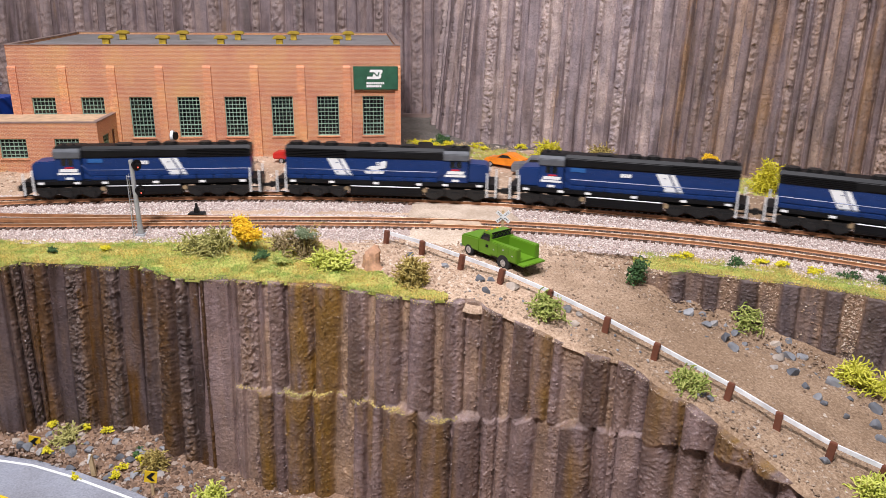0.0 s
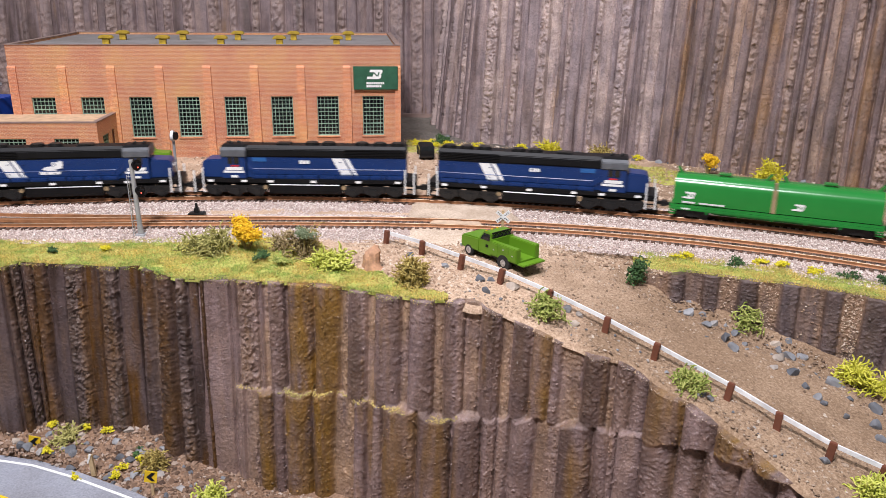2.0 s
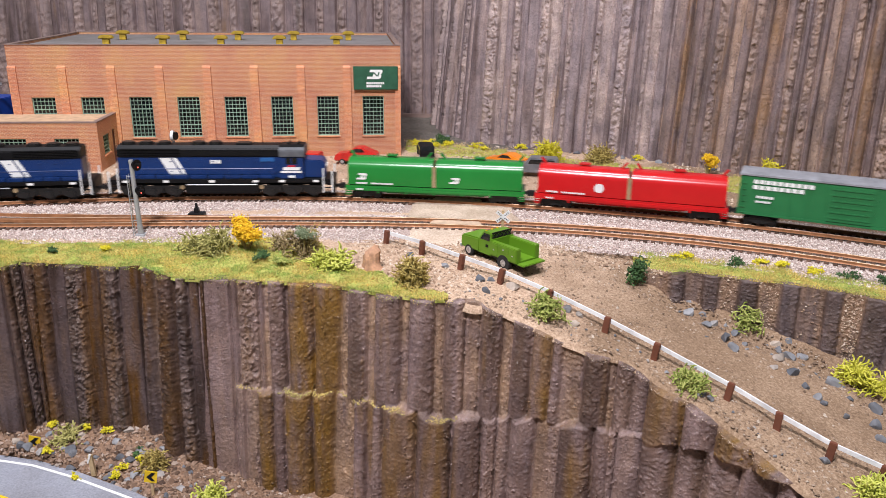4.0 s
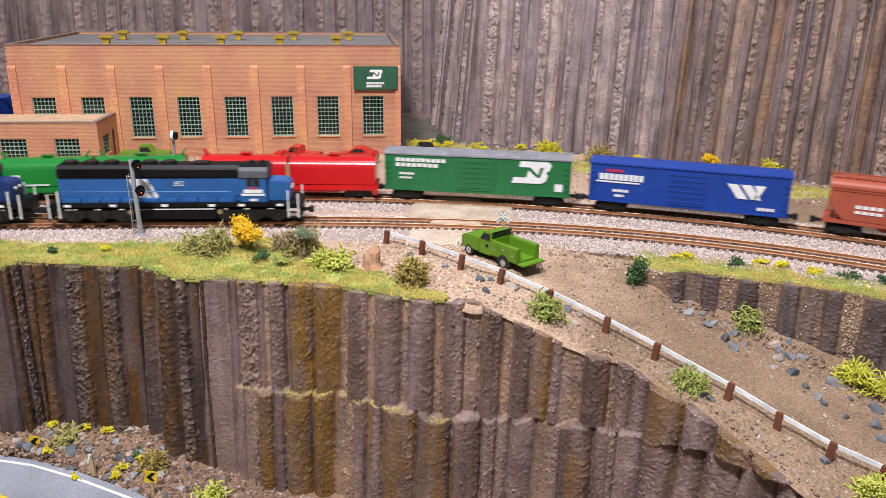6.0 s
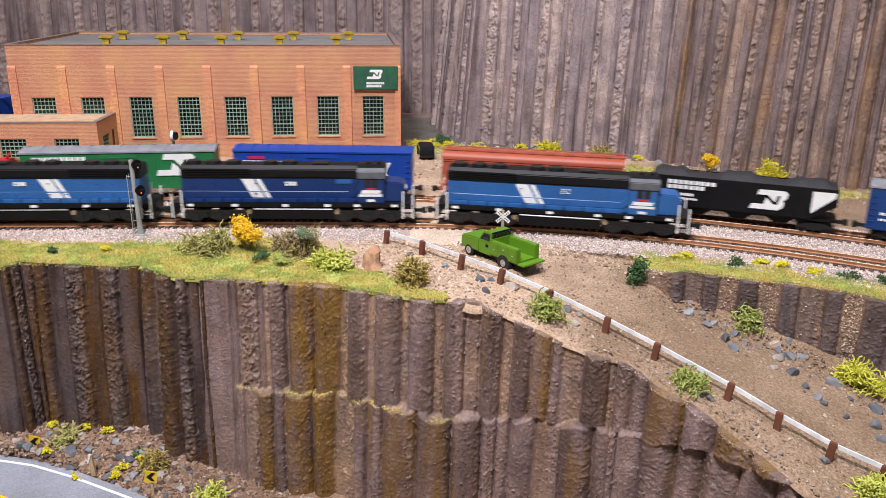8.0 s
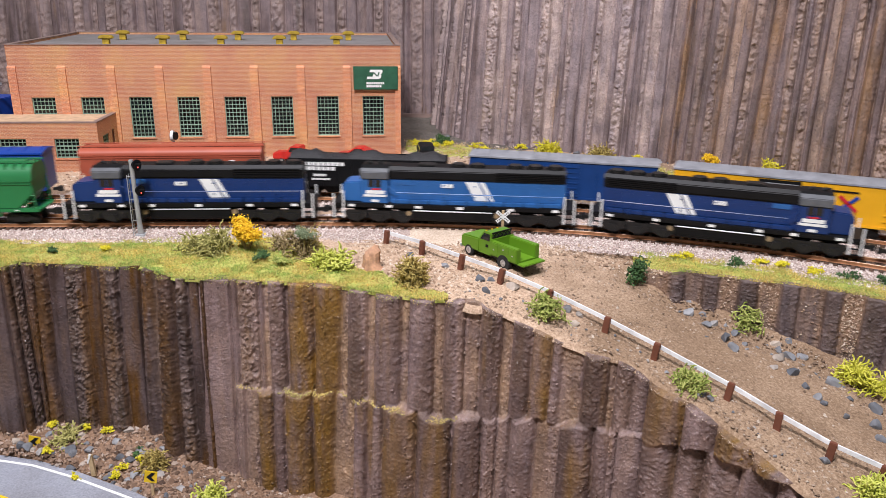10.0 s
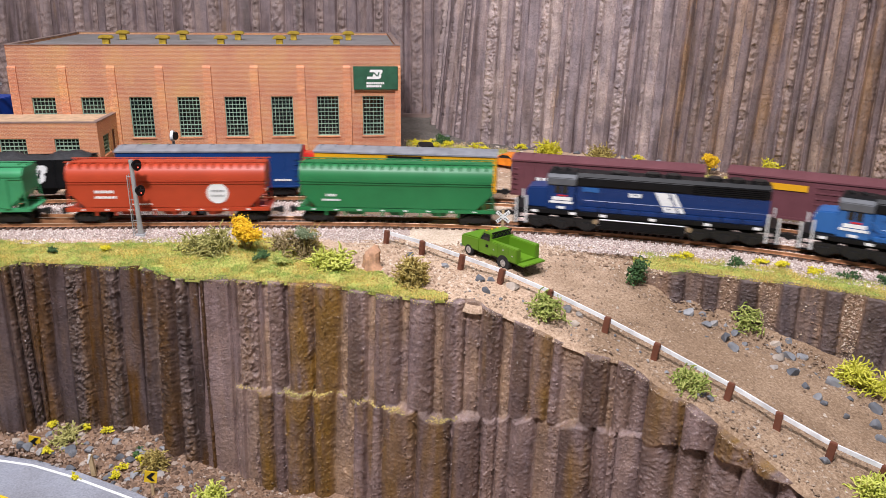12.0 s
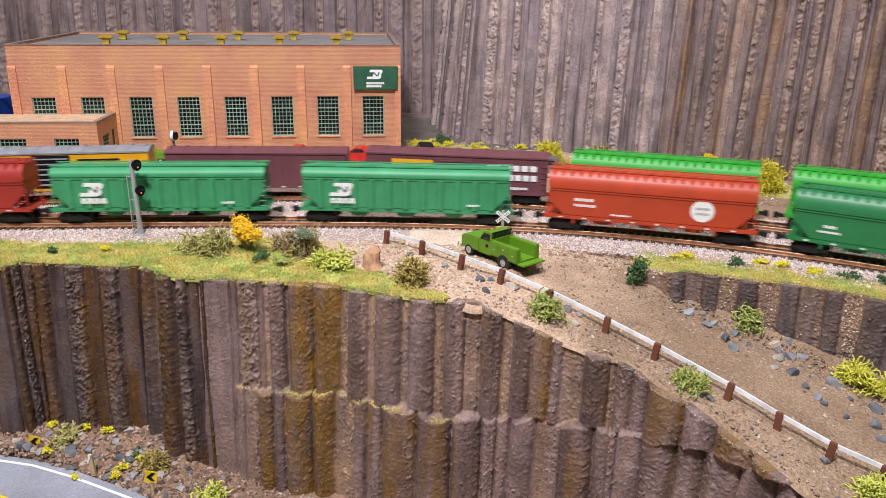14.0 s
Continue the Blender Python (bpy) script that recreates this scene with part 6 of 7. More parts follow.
# along the foot of the road cut, in small heaps
for x, y, r in ((99.4, 315, 1.0), (104.2, 313, 1.2), (102.6, 304.9, 1.3), (108.6, 304.8, 1.0), (108.6, 297.4, 1.1), (111.5, 299.3, 1.1), (113.3, 289.5, 1.4), (118.7, 294.5, 1.2), (114.5, 283.2, 1.3), (134.4, 291.4, 1.3), (137.4, 292, 0.9), (134.3, 287.1, 1.0),
                (140.5, 293.2, 1.5), (132, 280.5, 1.5), (137.8, 283.1, 1.4), (143.1, 284.3, 1.4), (128.2, 274.2, 1.0), (134.6, 272.9, 1.4), (148.8, 270.3, 1.7), (136.2, 264.6, 0.9), (138.2, 259.1, 1.0), (139.6, 255.6, 1.0)):
    stone(x, y, float(road_z(x, y)), r * 2.1, srng)
for x, y, r in ((159.3, 257.4, 1.5), (154.8, 246.9, 1.3), (152.1, 240, 1.3), (163, 251, 1.2), (121, 288, 0.7), (117, 300, 0.6), (152, 262, 0.7), (145, 250, 0.7)):
    stone(x, y, float(road_z(x, y)), r * 2.1, srng)
for k in range(46):
    x = srng.uniform(92, 190)
    yb = float(np.interp(x, [p[0] for p in INNER_BASE], [p[1] for p in INNER_BASE]))
    d = srng.random() ** 1.4 * 26
    stone(x + d * 0.35, yb - 1 - d, float(road_z(x + d * 0.35, yb - 1 - d)), srng.uniform(0.4, 1.1), srng)
# along both sides of the guard rail
for x, y, r in ((49.2, 289.3, 1.4), (53.5, 286.2, 1.0), (50, 279, 1.2), (15.3, 301.2, 1.2), (19.5, 302.2, 1.0), (28.5, 298.1, 1.3), (16.8, 292.1, 1.0), (1, 318.5, 1.0), (-14.5, 332.1, 1.0), (91.9, 247.2, 0.9), (93.9, 246.2, 0.9), (124.8, 222.2, 0.9)):
    stone(x, y, float(road_z(x, y)), r * 2.1, srng)
for k in range(30):
    x = 2 + 125 * srng.random()
    y0 = float(np.interp(x, [1.5, 12] + [p[0] for p in EDGE_ROAD], [280.5, 279.5] + [p[1] for p in EDGE_ROAD]))
    y = y0 + srng.uniform(2, 14)
    stone(x, y, float(road_z(x, y)), srng.uniform(0.4, 1.0), srng)
# at the foot of the front cliff
for k in range(70):
    x = srng.uniform(-205, -70)
    e = float(np.interp(x, [p[0] for p in ROAD_EDGE], [p[1] for p in ROAD_EDGE]))
    y = srng.uniform(e + 4, min(308, e + 40))
    stone(x, y, float(lower_z(np.array(x), np.array(y))), srng.uniform(0.7, 2.9), srng)
# below the back wall
for k in range(60):
    x = srng.uniform(-8, 230)
    yb = float(np.interp(x, [p[0] for p in back_right[3:]], [p[1] for p in back_right[3:]]))
    stone(x, yb - srng.uniform(-6, 10), -2.4, srng.uniform(1.0, 3.0), srng)


def wire_bush(name, label, x, y, z, wide, tall, n, material, seed, thick=0.28, curl=0.9, category="bush"):
    """A clump of curled fibres, like dyed lichen."""
    rng = random.Random(seed)
    bm = bmesh.new()
    lumps = [(rng.uniform(-0.5, 0.5), rng.uniform(-0.4, 0.4), rng.uniform(0.5, 1.1)) for _ in range(5)]
    for _ in range(int(n * 0.9)):
        a, e = rng.uniform(0, math.tau), rng.uniform(0.0, 1.5)
        d = Vector((math.cos(a) * math.cos(e), math.sin(a) * math.cos(e), math.sin(e)))
        r0 = rng.uniform(0.45, 1.0) ** 0.7
        lx, ly, lr = lumps[rng.randrange(5)]
        p = Vector((wide * (lx * 0.5 + d.x * r0 * lr * 0.36), wide * (ly * 0.5 + d.y * r0 * lr * 0.36), tall * d.z * r0 * lr * 0.95))
        d = Vector((rng.uniform(-1, 1), rng.uniform(-1, 1), rng.uniform(-0.6, 0.9))).normalized()
        step = rng.uniform(0.6, 1.2) * (0.5 + wide / 24)
        t = thick * rng.uniform(0.6, 1.15)
        for k in range(4):
            d = (d + Vector((rng.uniform(-1, 1), rng.uniform(-1, 1), rng.uniform(-1, 1))) * curl).normalized()
            q = p + d * step
            q.z = max(q.z, 0.1)
            rod(bm, p, q, t, 4, t * 0.9)
            p = q
    ob = part(name, bm, material, m=at(x, y, z, 0, 0, rng.uniform(0, 360)))
    return tagged(ob, label, category, "bushes")


def foam_bush(name, label, x, y, z, wide, tall, n, size, material, seed, stem=0.0, category="bush"):
    """A clump of ground foam, with a twiggy stem where it stands on one."""
    rng = np.random.RandomState(seed)
    ob = thing(name, label, category, at(x, y, z), "bushes")
    c = rng.normal(0, 1, (7, 3)) * np.array([wide * 0.22, wide * 0.2, (tall - stem) * 0.16])
    p = c[rng.randint(0, 7, n)] + rng.normal(0, 1, (n, 3)) * np.array([wide * 0.12, wide * 0.12, (tall - stem) * 0.12])
    p[:, 2] += stem + (tall - stem) * 0.5
    p[:, 2] = np.maximum(p[:, 2], 0.2)
    f = scatter("foliage", p, rng.uniform(0.5, 1.2, n) * size, material, "", "", 0.9, seed)
    f.parent = ob
    bm = bmesh.new()
    r2 = random.Random(seed)
    for _ in range(14 if stem else 4):
        a = r2.uniform(0, math.tau)
        q = Vector((math.cos(a) * wide * 0.26, math.sin(a) * wide * 0.2, max(stem, 1.0) + r2.uniform(0, tall * 0.25)))
        rod(bm, (q.x * 0.12, q.y * 0.12, -0.5), q, 0.42, 5, 0.18)
    part("stem", bm, M_BROWNTWIG, ob)
    return ob


wire_bush("bush", "olive-brown wiry bush on the grass", -104.5, 331, -2.4, 23, 13, 420, M_OLIVE, 1, 0.3)
foam_bush("bush", "golden yellow flowering shrub on brown stems", -88, 337, -2.4, 13.5, 14.5, 3200, 0.55, M_FLOWER, 2, 6)
wire_bush("bush", "thin brown wiry bush beside the yellow shrub", -74, 338, -2.4, 13, 10, 130, M_BROWNTWIG, 3, 0.25)
wire_bush("bush", "brown and green ragged bush on the grass", -62.5, 329, -2.4, 14, 14, 420, M_BROWNTWIG, 4, 0.3)
wire_bush("bush", "olive twig tangle over the brown bush", -58, 331, -2.4, 13, 15, 120, M_TANTWIG, 5, 0.22)
foam_bush("bush", "sage green shrub on brown twiggy stems", -60.5, 327.5, -2.4, 9, 15, 700, 0.4, M_SAGE, 16, 9)
foam_bush("bush", "small dark green foam shrub on the grass", -79, 325, -2.4, 9, 3.5, 240, 0.5, M_DARKLEAF, 6)
foam_bush("bush", "small green foam shrub on the grass", -69, 319, -2.4, 10, 4, 260, 0.5, M_GREENTWIG, 7)
wire_bush("bush", "pale lime green wiry bush on the grass", -48, 314, -2.4, 19, 9.5, 360, M_LIMETWIG, 8, 0.36)
wire_bush("bush", "dry tan wiry bush at the cliff edge", -10.2, 296, -2.6, 18, 12, 520, M_TANTWIG, 9, 0.3)
wire_bush("bush", "pale green wiry bush under the guard rail", 39.8, 282.5, -9.4, 15, 9, 300, M_GREENTWIG, 10, 0.3)
wire_bush("bush", "pale green wiry bush under the guard rail", 88.5, 251, -23.4, 15, 7, 300, M_GREENTWIG, 11, 0.28)
wire_bush("bush", "yellow-green wiry bush at the cliff edge", 135, 210, -38.2, 17, 6, 340, M_LIMETWIG, 12, 0.3)
foam_bush("bush", "dark green foam bush beside the dirt road", 84, 322, -11, 10, 11, 620, 0.6, M_DARKLEAF, 13)
wire_bush("bush", "pale green wiry bush at the foot of the rock cut", 125, 300, -22.6, 14, 11.5, 300, M_GREENTWIG, 14, 0.3)
wire_bush("bush", "bright yellow-green wiry bush beside the dirt road", 163, 272, -33.8, 21, 9.5, 460, M_CHARTREUSE, 15, 0.32)
for k, (x, y, m, w) in enumerate(((107, 332.5, M_LEMON, 9), (138, 324.5, M_LEMON, 7), (145, 321, M_LEMON, 6), (157, 314, M_LEMON, 6), (126.5, 324, M_DARKLEAF, 8), (168, 308.5, M_DARKLEAF, 8), (180, 303, M_DARKLEAF, 8), (-150, 333, M_LEMON, 4), (-172, 330, M_DARKLEAF, 4))):
    foam_bush("ground_cover", "low yellow ground cover in the grass" if m is M_LEMON else "low dark green ground cover in the grass", x, y, -2.3, w, 3.2, 230, 0.45, m, 20 + k, category="plant")
wire_bush("bush", "bright yellow wiry bush below the rock wall", 74, 533, -2.4, 24, 14, 460, M_YELLOWTWIG, 40, 0.34)
wire_bush("bush", "dry brown wiry bush below the rock wall", 105, 532, -2.4, 27, 11, 420, M_TANTWIG, 41, 0.3)
foam_bush("bush", "golden yellow shrub on a brown stem below the rock wall", 169.5, 498, -2.4, 10, 14, 1500, 0.6, M_FLOWER, 42, 6)
wire_bush("bush", "yellow-green wiry bush below the rock wall", 191, 452, -2.4, 25, 19, 560, M_YELLOWTWIG, 43, 0.34)
foam_bush("bush", "dark green shrub beside the brick factory", -2, 590, -2.4, 10, 8, 420, 0.7, M_DARKLEAF, 44)
for k, (x, y) in enumerate(((-12, 589), (-5, 580), (3, 586), (24, 575), (31, 569), (56, 577), (134, 538), (-20, 584))):
    foam_bush("ground_cover", "low lemon yellow ground cover on the gravel", x, y, -2.4, 8, 4, 200, 0.55, M_LEMON, 50 + k, category="plant")
wire_bush("bush", "dark olive wiry bush at the cliff foot", -165, 303, -82.5, 17, 8, 300, M_OLIVE, 60, 0.34)
wire_bush("bush", "tan wiry bush at the cliff foot", -122, 289, -86, 13, 11, 260, M_TANTWIG, 61, 0.3)
wire_bush("bush", "lime green wiry bush at the cliff foot", -93, 271, -89, 14, 8, 280, M_LIMETWIG, 62, 0.38)
for k, (x, y, m) in enumerate(((-134, 288, M_LEMON), (-136, 284, M_LEMON), (-127, 291, M_LEMON), (-131, 295, M_DARKLEAF), (-158, 308, M_LEMON), (-148, 306, M_LEMON), (-174, 309, M_LEMON), (-170, 296, M_LEMON), (-152, 281, M_LEMON))):
    foam_bush("ground_cover", "small yellow weed among the stones" if m is M_LEMON else "small green weed among the stones", x, y, float(lower_z(np.array(x), np.array(y))), 4.5, 3.5, 120, 0.5, m, 70 + k, category="plant")
# moss on the cliff ledge and along the edge
mrng = np.random.RandomState(3)
lip = np.array([p for p in LEDGE if -86 < p[0] < 48])
lip = lip[mrng.randint(0, len(lip), 3600)]
lip = lip[value_noise(lip[:, 0] / 9, lip[:, 0] * 0, 44) > -0.1 + 0.012 * np.clip(lip[:, 0], -30, 48)]
lip = lip + np.stack([mrng.normal(0, 0.5, len(lip)), mrng.uniform(0, 3.4, len(lip)), mrng.uniform(0.3, 0.9, len(lip))], 1)
scatter("moss", lip, mrng.uniform(0.12, 0.32, len(lip)), M_STRAW, "yellow-green moss on the cliff ledge", "moss", 0.6, 4)


def sandstone_stump():
    bm = bmesh.new()
    prof = [(4.4, 0), (3.9, 1.5), (3.5, 4), (3.4, 7), (2.9, 8.6), (1.6, 9.6)]
    rng = random.Random(5)
    rings = []
    for r, z in prof:
        rings.append([bm.verts.new((math.cos(k * math.tau / 14) * r * rng.uniform(0.78, 1.16), math.sin(k * math.tau / 14) * r * rng.uniform(0.78, 1.16), z + 0.16 * math.cos(k * math.tau / 14) * z + rng.uniform(-0.5, 0.5))) for k in range(14)])
    for a, b in zip(rings, rings[1:]):
        for k in range(14):
            bm.faces.new((a[k], a[(k + 1) % 14], b[(k + 1) % 14], b[k]))
    bm.faces.new(rings[-1])
    bm.faces.new(rings[0][::-1])
    tagged(part("boulder", bm, M_STUMP, m=at(-30, 314.5, -2.6)), "reddish sandstone boulder standing on the grass", "rock")


sandstone_stump()


# ---- guard rail ----
POSTS = [(-26.4, 347.9), (-9.5, 333.3), (7.4, 314.8), (23.2, 300.6), (42.1, 290.9), (62.3, 277.4), (78.6, 265.3), (100.5, 247.6), (113.5, 235), (126.6, 223.8), (140.3, 216.5)]


def guard_rail():
    g = thing("guard_rail", "white guard rail on rusty brown posts along the dirt road", "guard rail")
    prng = random.Random(3)
    pts = [Vector((x, y, float(road_z(np.array(x), np.array(y))) + 5.2)) for x, y in POSTS]
    pts = [pts[0] + (pts[0] - pts[1]) * 0.12] + pts + [pts[-1] + (pts[-1] - pts[-2])]
    for a, b in zip(pts, pts[1:]):
        d = (b - a)
        n = Vector((-d.y, d.x, 0)).normalized()
        o = n * 1.35
        bm = bmesh.new()
        prof = [(0.0, -0.85), (0.5, -0.62), (0.5, -0.25), (0.0, 0.0), (0.5, 0.25), (0.5, 0.62), (0.0, 0.85), (-0.45, 0.8), (-0.45, -0.8)]
        va = [bm.verts.new(a + o + n * u + Vector((0, 0, w))) for u, w in prof]
        vb = [bm.verts.new(b + o + n * u + Vector((0, 0, w))) for u, w in prof]
        for k in range(len(prof)):
            bm.faces.new((va[k], va[(k + 1) % 9], vb[(k + 1) % 9], vb[k]))
        bm.faces.new(va[::-1])
        bm.faces.new(vb)
        part("beam", bm, M_GUARD, g)
    for p, (x, y) in zip(pts[1:-1], POSTS):
        bm = bmesh.new()
        box(bm, -1.2, 1.2, -0.95, 0.95, -2, 6.6)
        part("post", bm, M_POST, g, "rusty brown post", 0.25, m=at(x, y, p.z - 5.2, prng.uniform(-4, 4), prng.uniform(2, 9), -38 + prng.uniform(-12, 12)))


guard_rail()


# ---- vehicles ----
def wheel_pair(parent, x, r, half, w=1.5):
    for s in (-1, 1):
        wh = new("wheel")
        wh.parent = parent
        bm = bmesh.new()
        rod(bm, (x, s * (half - w), r), (x, s * half, r), r, 18)
        part("tyre", bm, M_TYRE, wh, bevel=0.2)
        bm = bmesh.new()
        rod(bm, (x, s * (half - 0.1), r), (x, s * (half + 0.15), r), r * 0.6, 14)
        part("rim", bm, M_RIM, wh, bevel=0.1)


def utility_truck():
    """Front towards +x, origin on the ground under the middle."""
    c = thing("utility_truck", "bright green utility pickup with open service body on dirt", "truck", at(24.2, 328.4, -2.4, 0, 0, 130))
    bm = bmesh.new()
    prism(bm, [(5.6, 3.2), (17.6, 3.2), (18.0, 5.0), (17.8, 8.2), (17.0, 9.0), (8.2, 9.4), (5.6, 9.4)], -6.2, 6.2, "y")
    part("bonnet", bm, M_TRUCKGREEN, c, bevel=0.6)
    bm = bmesh.new()
    prism(bm, [(-1.6, 3.0), (6.6, 3.0), (6.6, 9.2), (3.6, 13.0), (2.8, 13.4), (-1.2, 13.4), (-1.6, 13.0)], -5.9, 5.9, "y")
    part("cab", bm, M_TRUCKGREEN, c, bevel=0.6)
    bm = bmesh.new()
    for s in (-1, 1):
        prism(bm, [(-0.6, 9.6), (5.2, 9.6), (3.0, 12.6), (-0.6, 12.6)], *sorted((s * 5.85, s * 6.05)), "y")
    part("side_window", bm, M_GLASS, c)
    bm = bmesh.new()
    prism(bm, [(6.5, 9.6), (6.8, 9.5), (3.9, 13.0), (3.6, 13.0)], -5.0, 5.0, "y")
    part("windscreen", bm, M_GLASS, c)
    # service body: two side boxes, floor, front panel, tailgate down
    for s in (-1, 1):
        bm = bmesh.new()
        box(bm, -18.0, -1.9, *sorted((s * 4.2, s * 6.9)), 4.0, 10.4)
        part("side_box", bm, M_TRUCKGREEN, c, bevel=0.3)
        for x0, x1, z0, z1 in ((-6.5, -2.4, 4.6, 9.6), (-13.4, -7.0, 7.2, 9.6), (-17.5, -13.9, 4.6, 9.6)):
            d = new("locker_door")
            d.parent = c
            bm = bmesh.new()
            box(bm, x0, x1, *sorted((s * 6.9, s * 7.08)), z0, z1)
            part("panel", bm, M_TRUCKGREEN, d, bevel=0.06)
            bm = bmesh.new()
            box(bm, (x0 + x1) / 2 - 0.35, (x0 + x1) / 2 + 0.35, *sorted((s * 7.05, s * 7.3)), (z0 + z1) / 2 - 0.25, (z0 + z1) / 2 + 0.25)
            part("latch", bm, M_STEEL, d)
        bm = bmesh.new()
        rod(bm, (-10.2, s * 5.2, 2.6), (-10.2, s * 6.95, 2.6), 3.5, 18)
        part("wheel_arch", bm, M_TYRE, c)
    bm = bmesh.new()
    box(bm, -18.0, -1.9, -4.3, 4.3, 4.2, 5.0)
    box(bm, -2.4, -1.7, -6.8, 6.8, 4.2, 11.0)
    part("bed", bm, M_TRUCKGREEN, c, bevel=0.15)
    bm = bmesh.new()
    box(bm, -22.0, -18.1, -6.6, 6.6, 3.6, 4.4)
    part("rear_step", bm, M_TRUCKGREEN, c, bevel=0.25)
    bm = bmesh.new()
    box(bm, -2.2, -1.7, -5.8, 5.8, 13.2, 13.7)
    for k in range(5):
        y = -5.6 + k * 2.2
        for a, b in ((y, y + 2.2), (y + 2.2, y)):
            rod(bm, (-1.95, a, 11.0), (-1.95, b, 13.3), 0.22, 5)
    box(bm, -2.1, -1.8, -5.6, 5.6, 11.0, 11.6)
    part("headache_rack", bm, M_BLACK, c, "black cab guard rack")
    bm = bmesh.new()
    box(bm, -18.0, 16.0, -4.0, 4.0, 2.2, 3.8)
    part("chassis", bm, M_DARK, c)
    bm = bmesh.new()
    box(bm, 17.6, 18.5, -6.2, 6.2, 2.8, 4.0)
    part("bumper", bm, M_STEEL, c, bevel=0.2)
    for s in (-1, 1):
        bm = bmesh.new()
        rod(bm, (17.7, s * 4.6, 6.6), (18.15, s * 4.6, 6.6), 0.9, 12)
        part("headlight", bm, M_WHITE, c, "round white headlight")
    for x in (-1.0, 1.0, 3.0):
        bm = bmesh.new()
        box(bm, 2.4, 3.0, x * 1.6 - 0.3, x * 1.6 + 0.3, 13.4, 13.8)
        part("marker_light", bm, M_SIGNYEL, c)
    bm = bmesh.new()
    box(bm, 0.2, 1.8, -6.05, -5.88, 6.6, 7.8)
    box(bm, 0.2, 1.8, 5.88, 6.05, 6.6, 7.8)
    part("door_emblem", bm, M_BLACK, c)
    wheel_pair(c, 12.4, 2.6, 6.3)
    wheel_pair(c, -10.2, 2.6, 7.0)
    return c


utility_truck()


def small_car(name, label, category, paint, m, body, glass, wheels, half=5.2, rack=False):
    c = thing(name, label, category, m)
    bm = bmesh.new()
    prism(bm, body, -half, half, "y")
    part("body", bm, paint, c, bevel=0.55)
    for s in (-1, 1):
        bm = bmesh.new()
        prism(bm, glass, *sorted((s * (half - 0.1), s * (half + 0.06))), "y")
        part("side_window", bm, M_GLASS, c)
    if rack:
        bm = bmesh.new()
        prism(bm, [(-14.3, 6.9), (-13.5, 9.1), (-13.2, 9.1), (-14.0, 6.9)], 1.2 - half, half - 1.2, "y")
        part("rear_window", bm, M_GLASS, c)
        bm = bmesh.new()
        box(bm, -14.9, -14.0, -half, half, 2.2, 3.4)
        part("bumper", bm, M_DARK, c, bevel=0.2)
    for x in wheels:
        wheel_pair(c, x, 2.0, half + 0.1, 1.2)
    return c


SPORT = ([(-14, 2), (14.4, 2), (14.4, 4.2), (13, 5.8), (5.5, 6.8), (0.5, 9.6), (-4.5, 9.8), (-10.5, 7.6), (-14.2, 6.6)], [(4, 7.0), (0.3, 9.1), (-4.2, 9.2), (-6.5, 7.4)])
PICKUP = ([(-16, 3), (16, 3), (16, 7.2), (6.2, 8.0), (3.4, 12), (-3.0, 12), (-3.4, 8), (-16, 8)], [(4.8, 8.2), (2.9, 11.3), (-2.2, 11.3), (-2.2, 8.2)])
SUV = ([(-14, 2.6), (15, 2.6), (15, 7.2), (6.5, 8.2), (3.4, 12), (-13.2, 12), (-14.2, 8)], [(4.6, 8.4), (2.9, 11.2), (-11.8, 11.2), (-12.4, 8.4)])
small_car("pickup_truck", "bright red pickup truck parked in the yard", "truck", M_CARRED, at(-97, 519, -2.2, 0, 0, 168), *PICKUP, (-9.5, 10))
small_car("sports_car", "orange sports coupe parked below the rock wall", "car", M_CARORANGE, at(41, 513, -2.2, 0, 0, 146), *SPORT, (-8.6, 9))
small_car("sports_car", "bright red coupe parked in front of the factory", "car", M_CARRED, at(-58, 520, -2.2, 0, 0, 173), [(x, z * 1.17) for x, z in SPORT[0]], [(x, z * 1.17) for x, z in SPORT[1]], (-8.6, 9))
small_car("station_wagon", "dark silver estate car parked in the yard", "car", M_CARSILVER, at(58, 490, -2.2, 0, 0, 168), *SUV, (-8.6, 9.4))
small_car("pickup_truck", "lime green pickup truck parked beside the factory", "truck", M_TRUCKGREEN, at(-197, 515, -2.2, 0, 0, 8), *PICKUP, (-9.5, 10))
small_car("estate_car", "black estate car parked beside the factory corner", "car", M_BLACK, at(-13, 545, -2.2, 0, 0, 97), [(x, z * 0.81) for x, z in SUV[0]], [(x, z * 0.81) for x, z in SUV[1]], (-8.6, 9.4), 4.9, True)
# Stand-in for the blue locomotive at far left, built from the car shape.
small_car("loco_stand_in", "boxy wheeled stand-in for the blue locomotive behind the annex", "truck", M_BOXBLUE, at(-312, 552, -2.2, 0, 0, 85), [(-22, 3), (16, 3), (16, 22), (9, 38), (-22, 38)], [(13, 24), (9, 35), (2, 35), (2, 24)], (-12, 9), 13)


def yard_pipe():
    c = thing("yard_pipe", "pale grey curved vent pipe beside the factory", "pipe", at(-298, 530, -2.2))
    bm = bmesh.new()
    prev = Vector((-3, 0, 0))
    for k in range(11):
        a = k / 10
        q = Vector((-3, 0, 40 + 0)) if k == 0 else Vector((-3 + 8 * (1 - math.cos(a * 1.5)), 0, 40 + 9 * math.sin(a * 1.5)))
        rod(bm, prev, q, 1.1, 8)
        prev = q
    part("pipe", bm, M_STEEL, c)


yard_pipe()


# ---- signals and signs ----
M_REDLAMP, _nt, _b = nodes_of("red_lamp")
_b.inputs["Emission Color"].default_value = (1.0, 0.03, 0.01, 1)
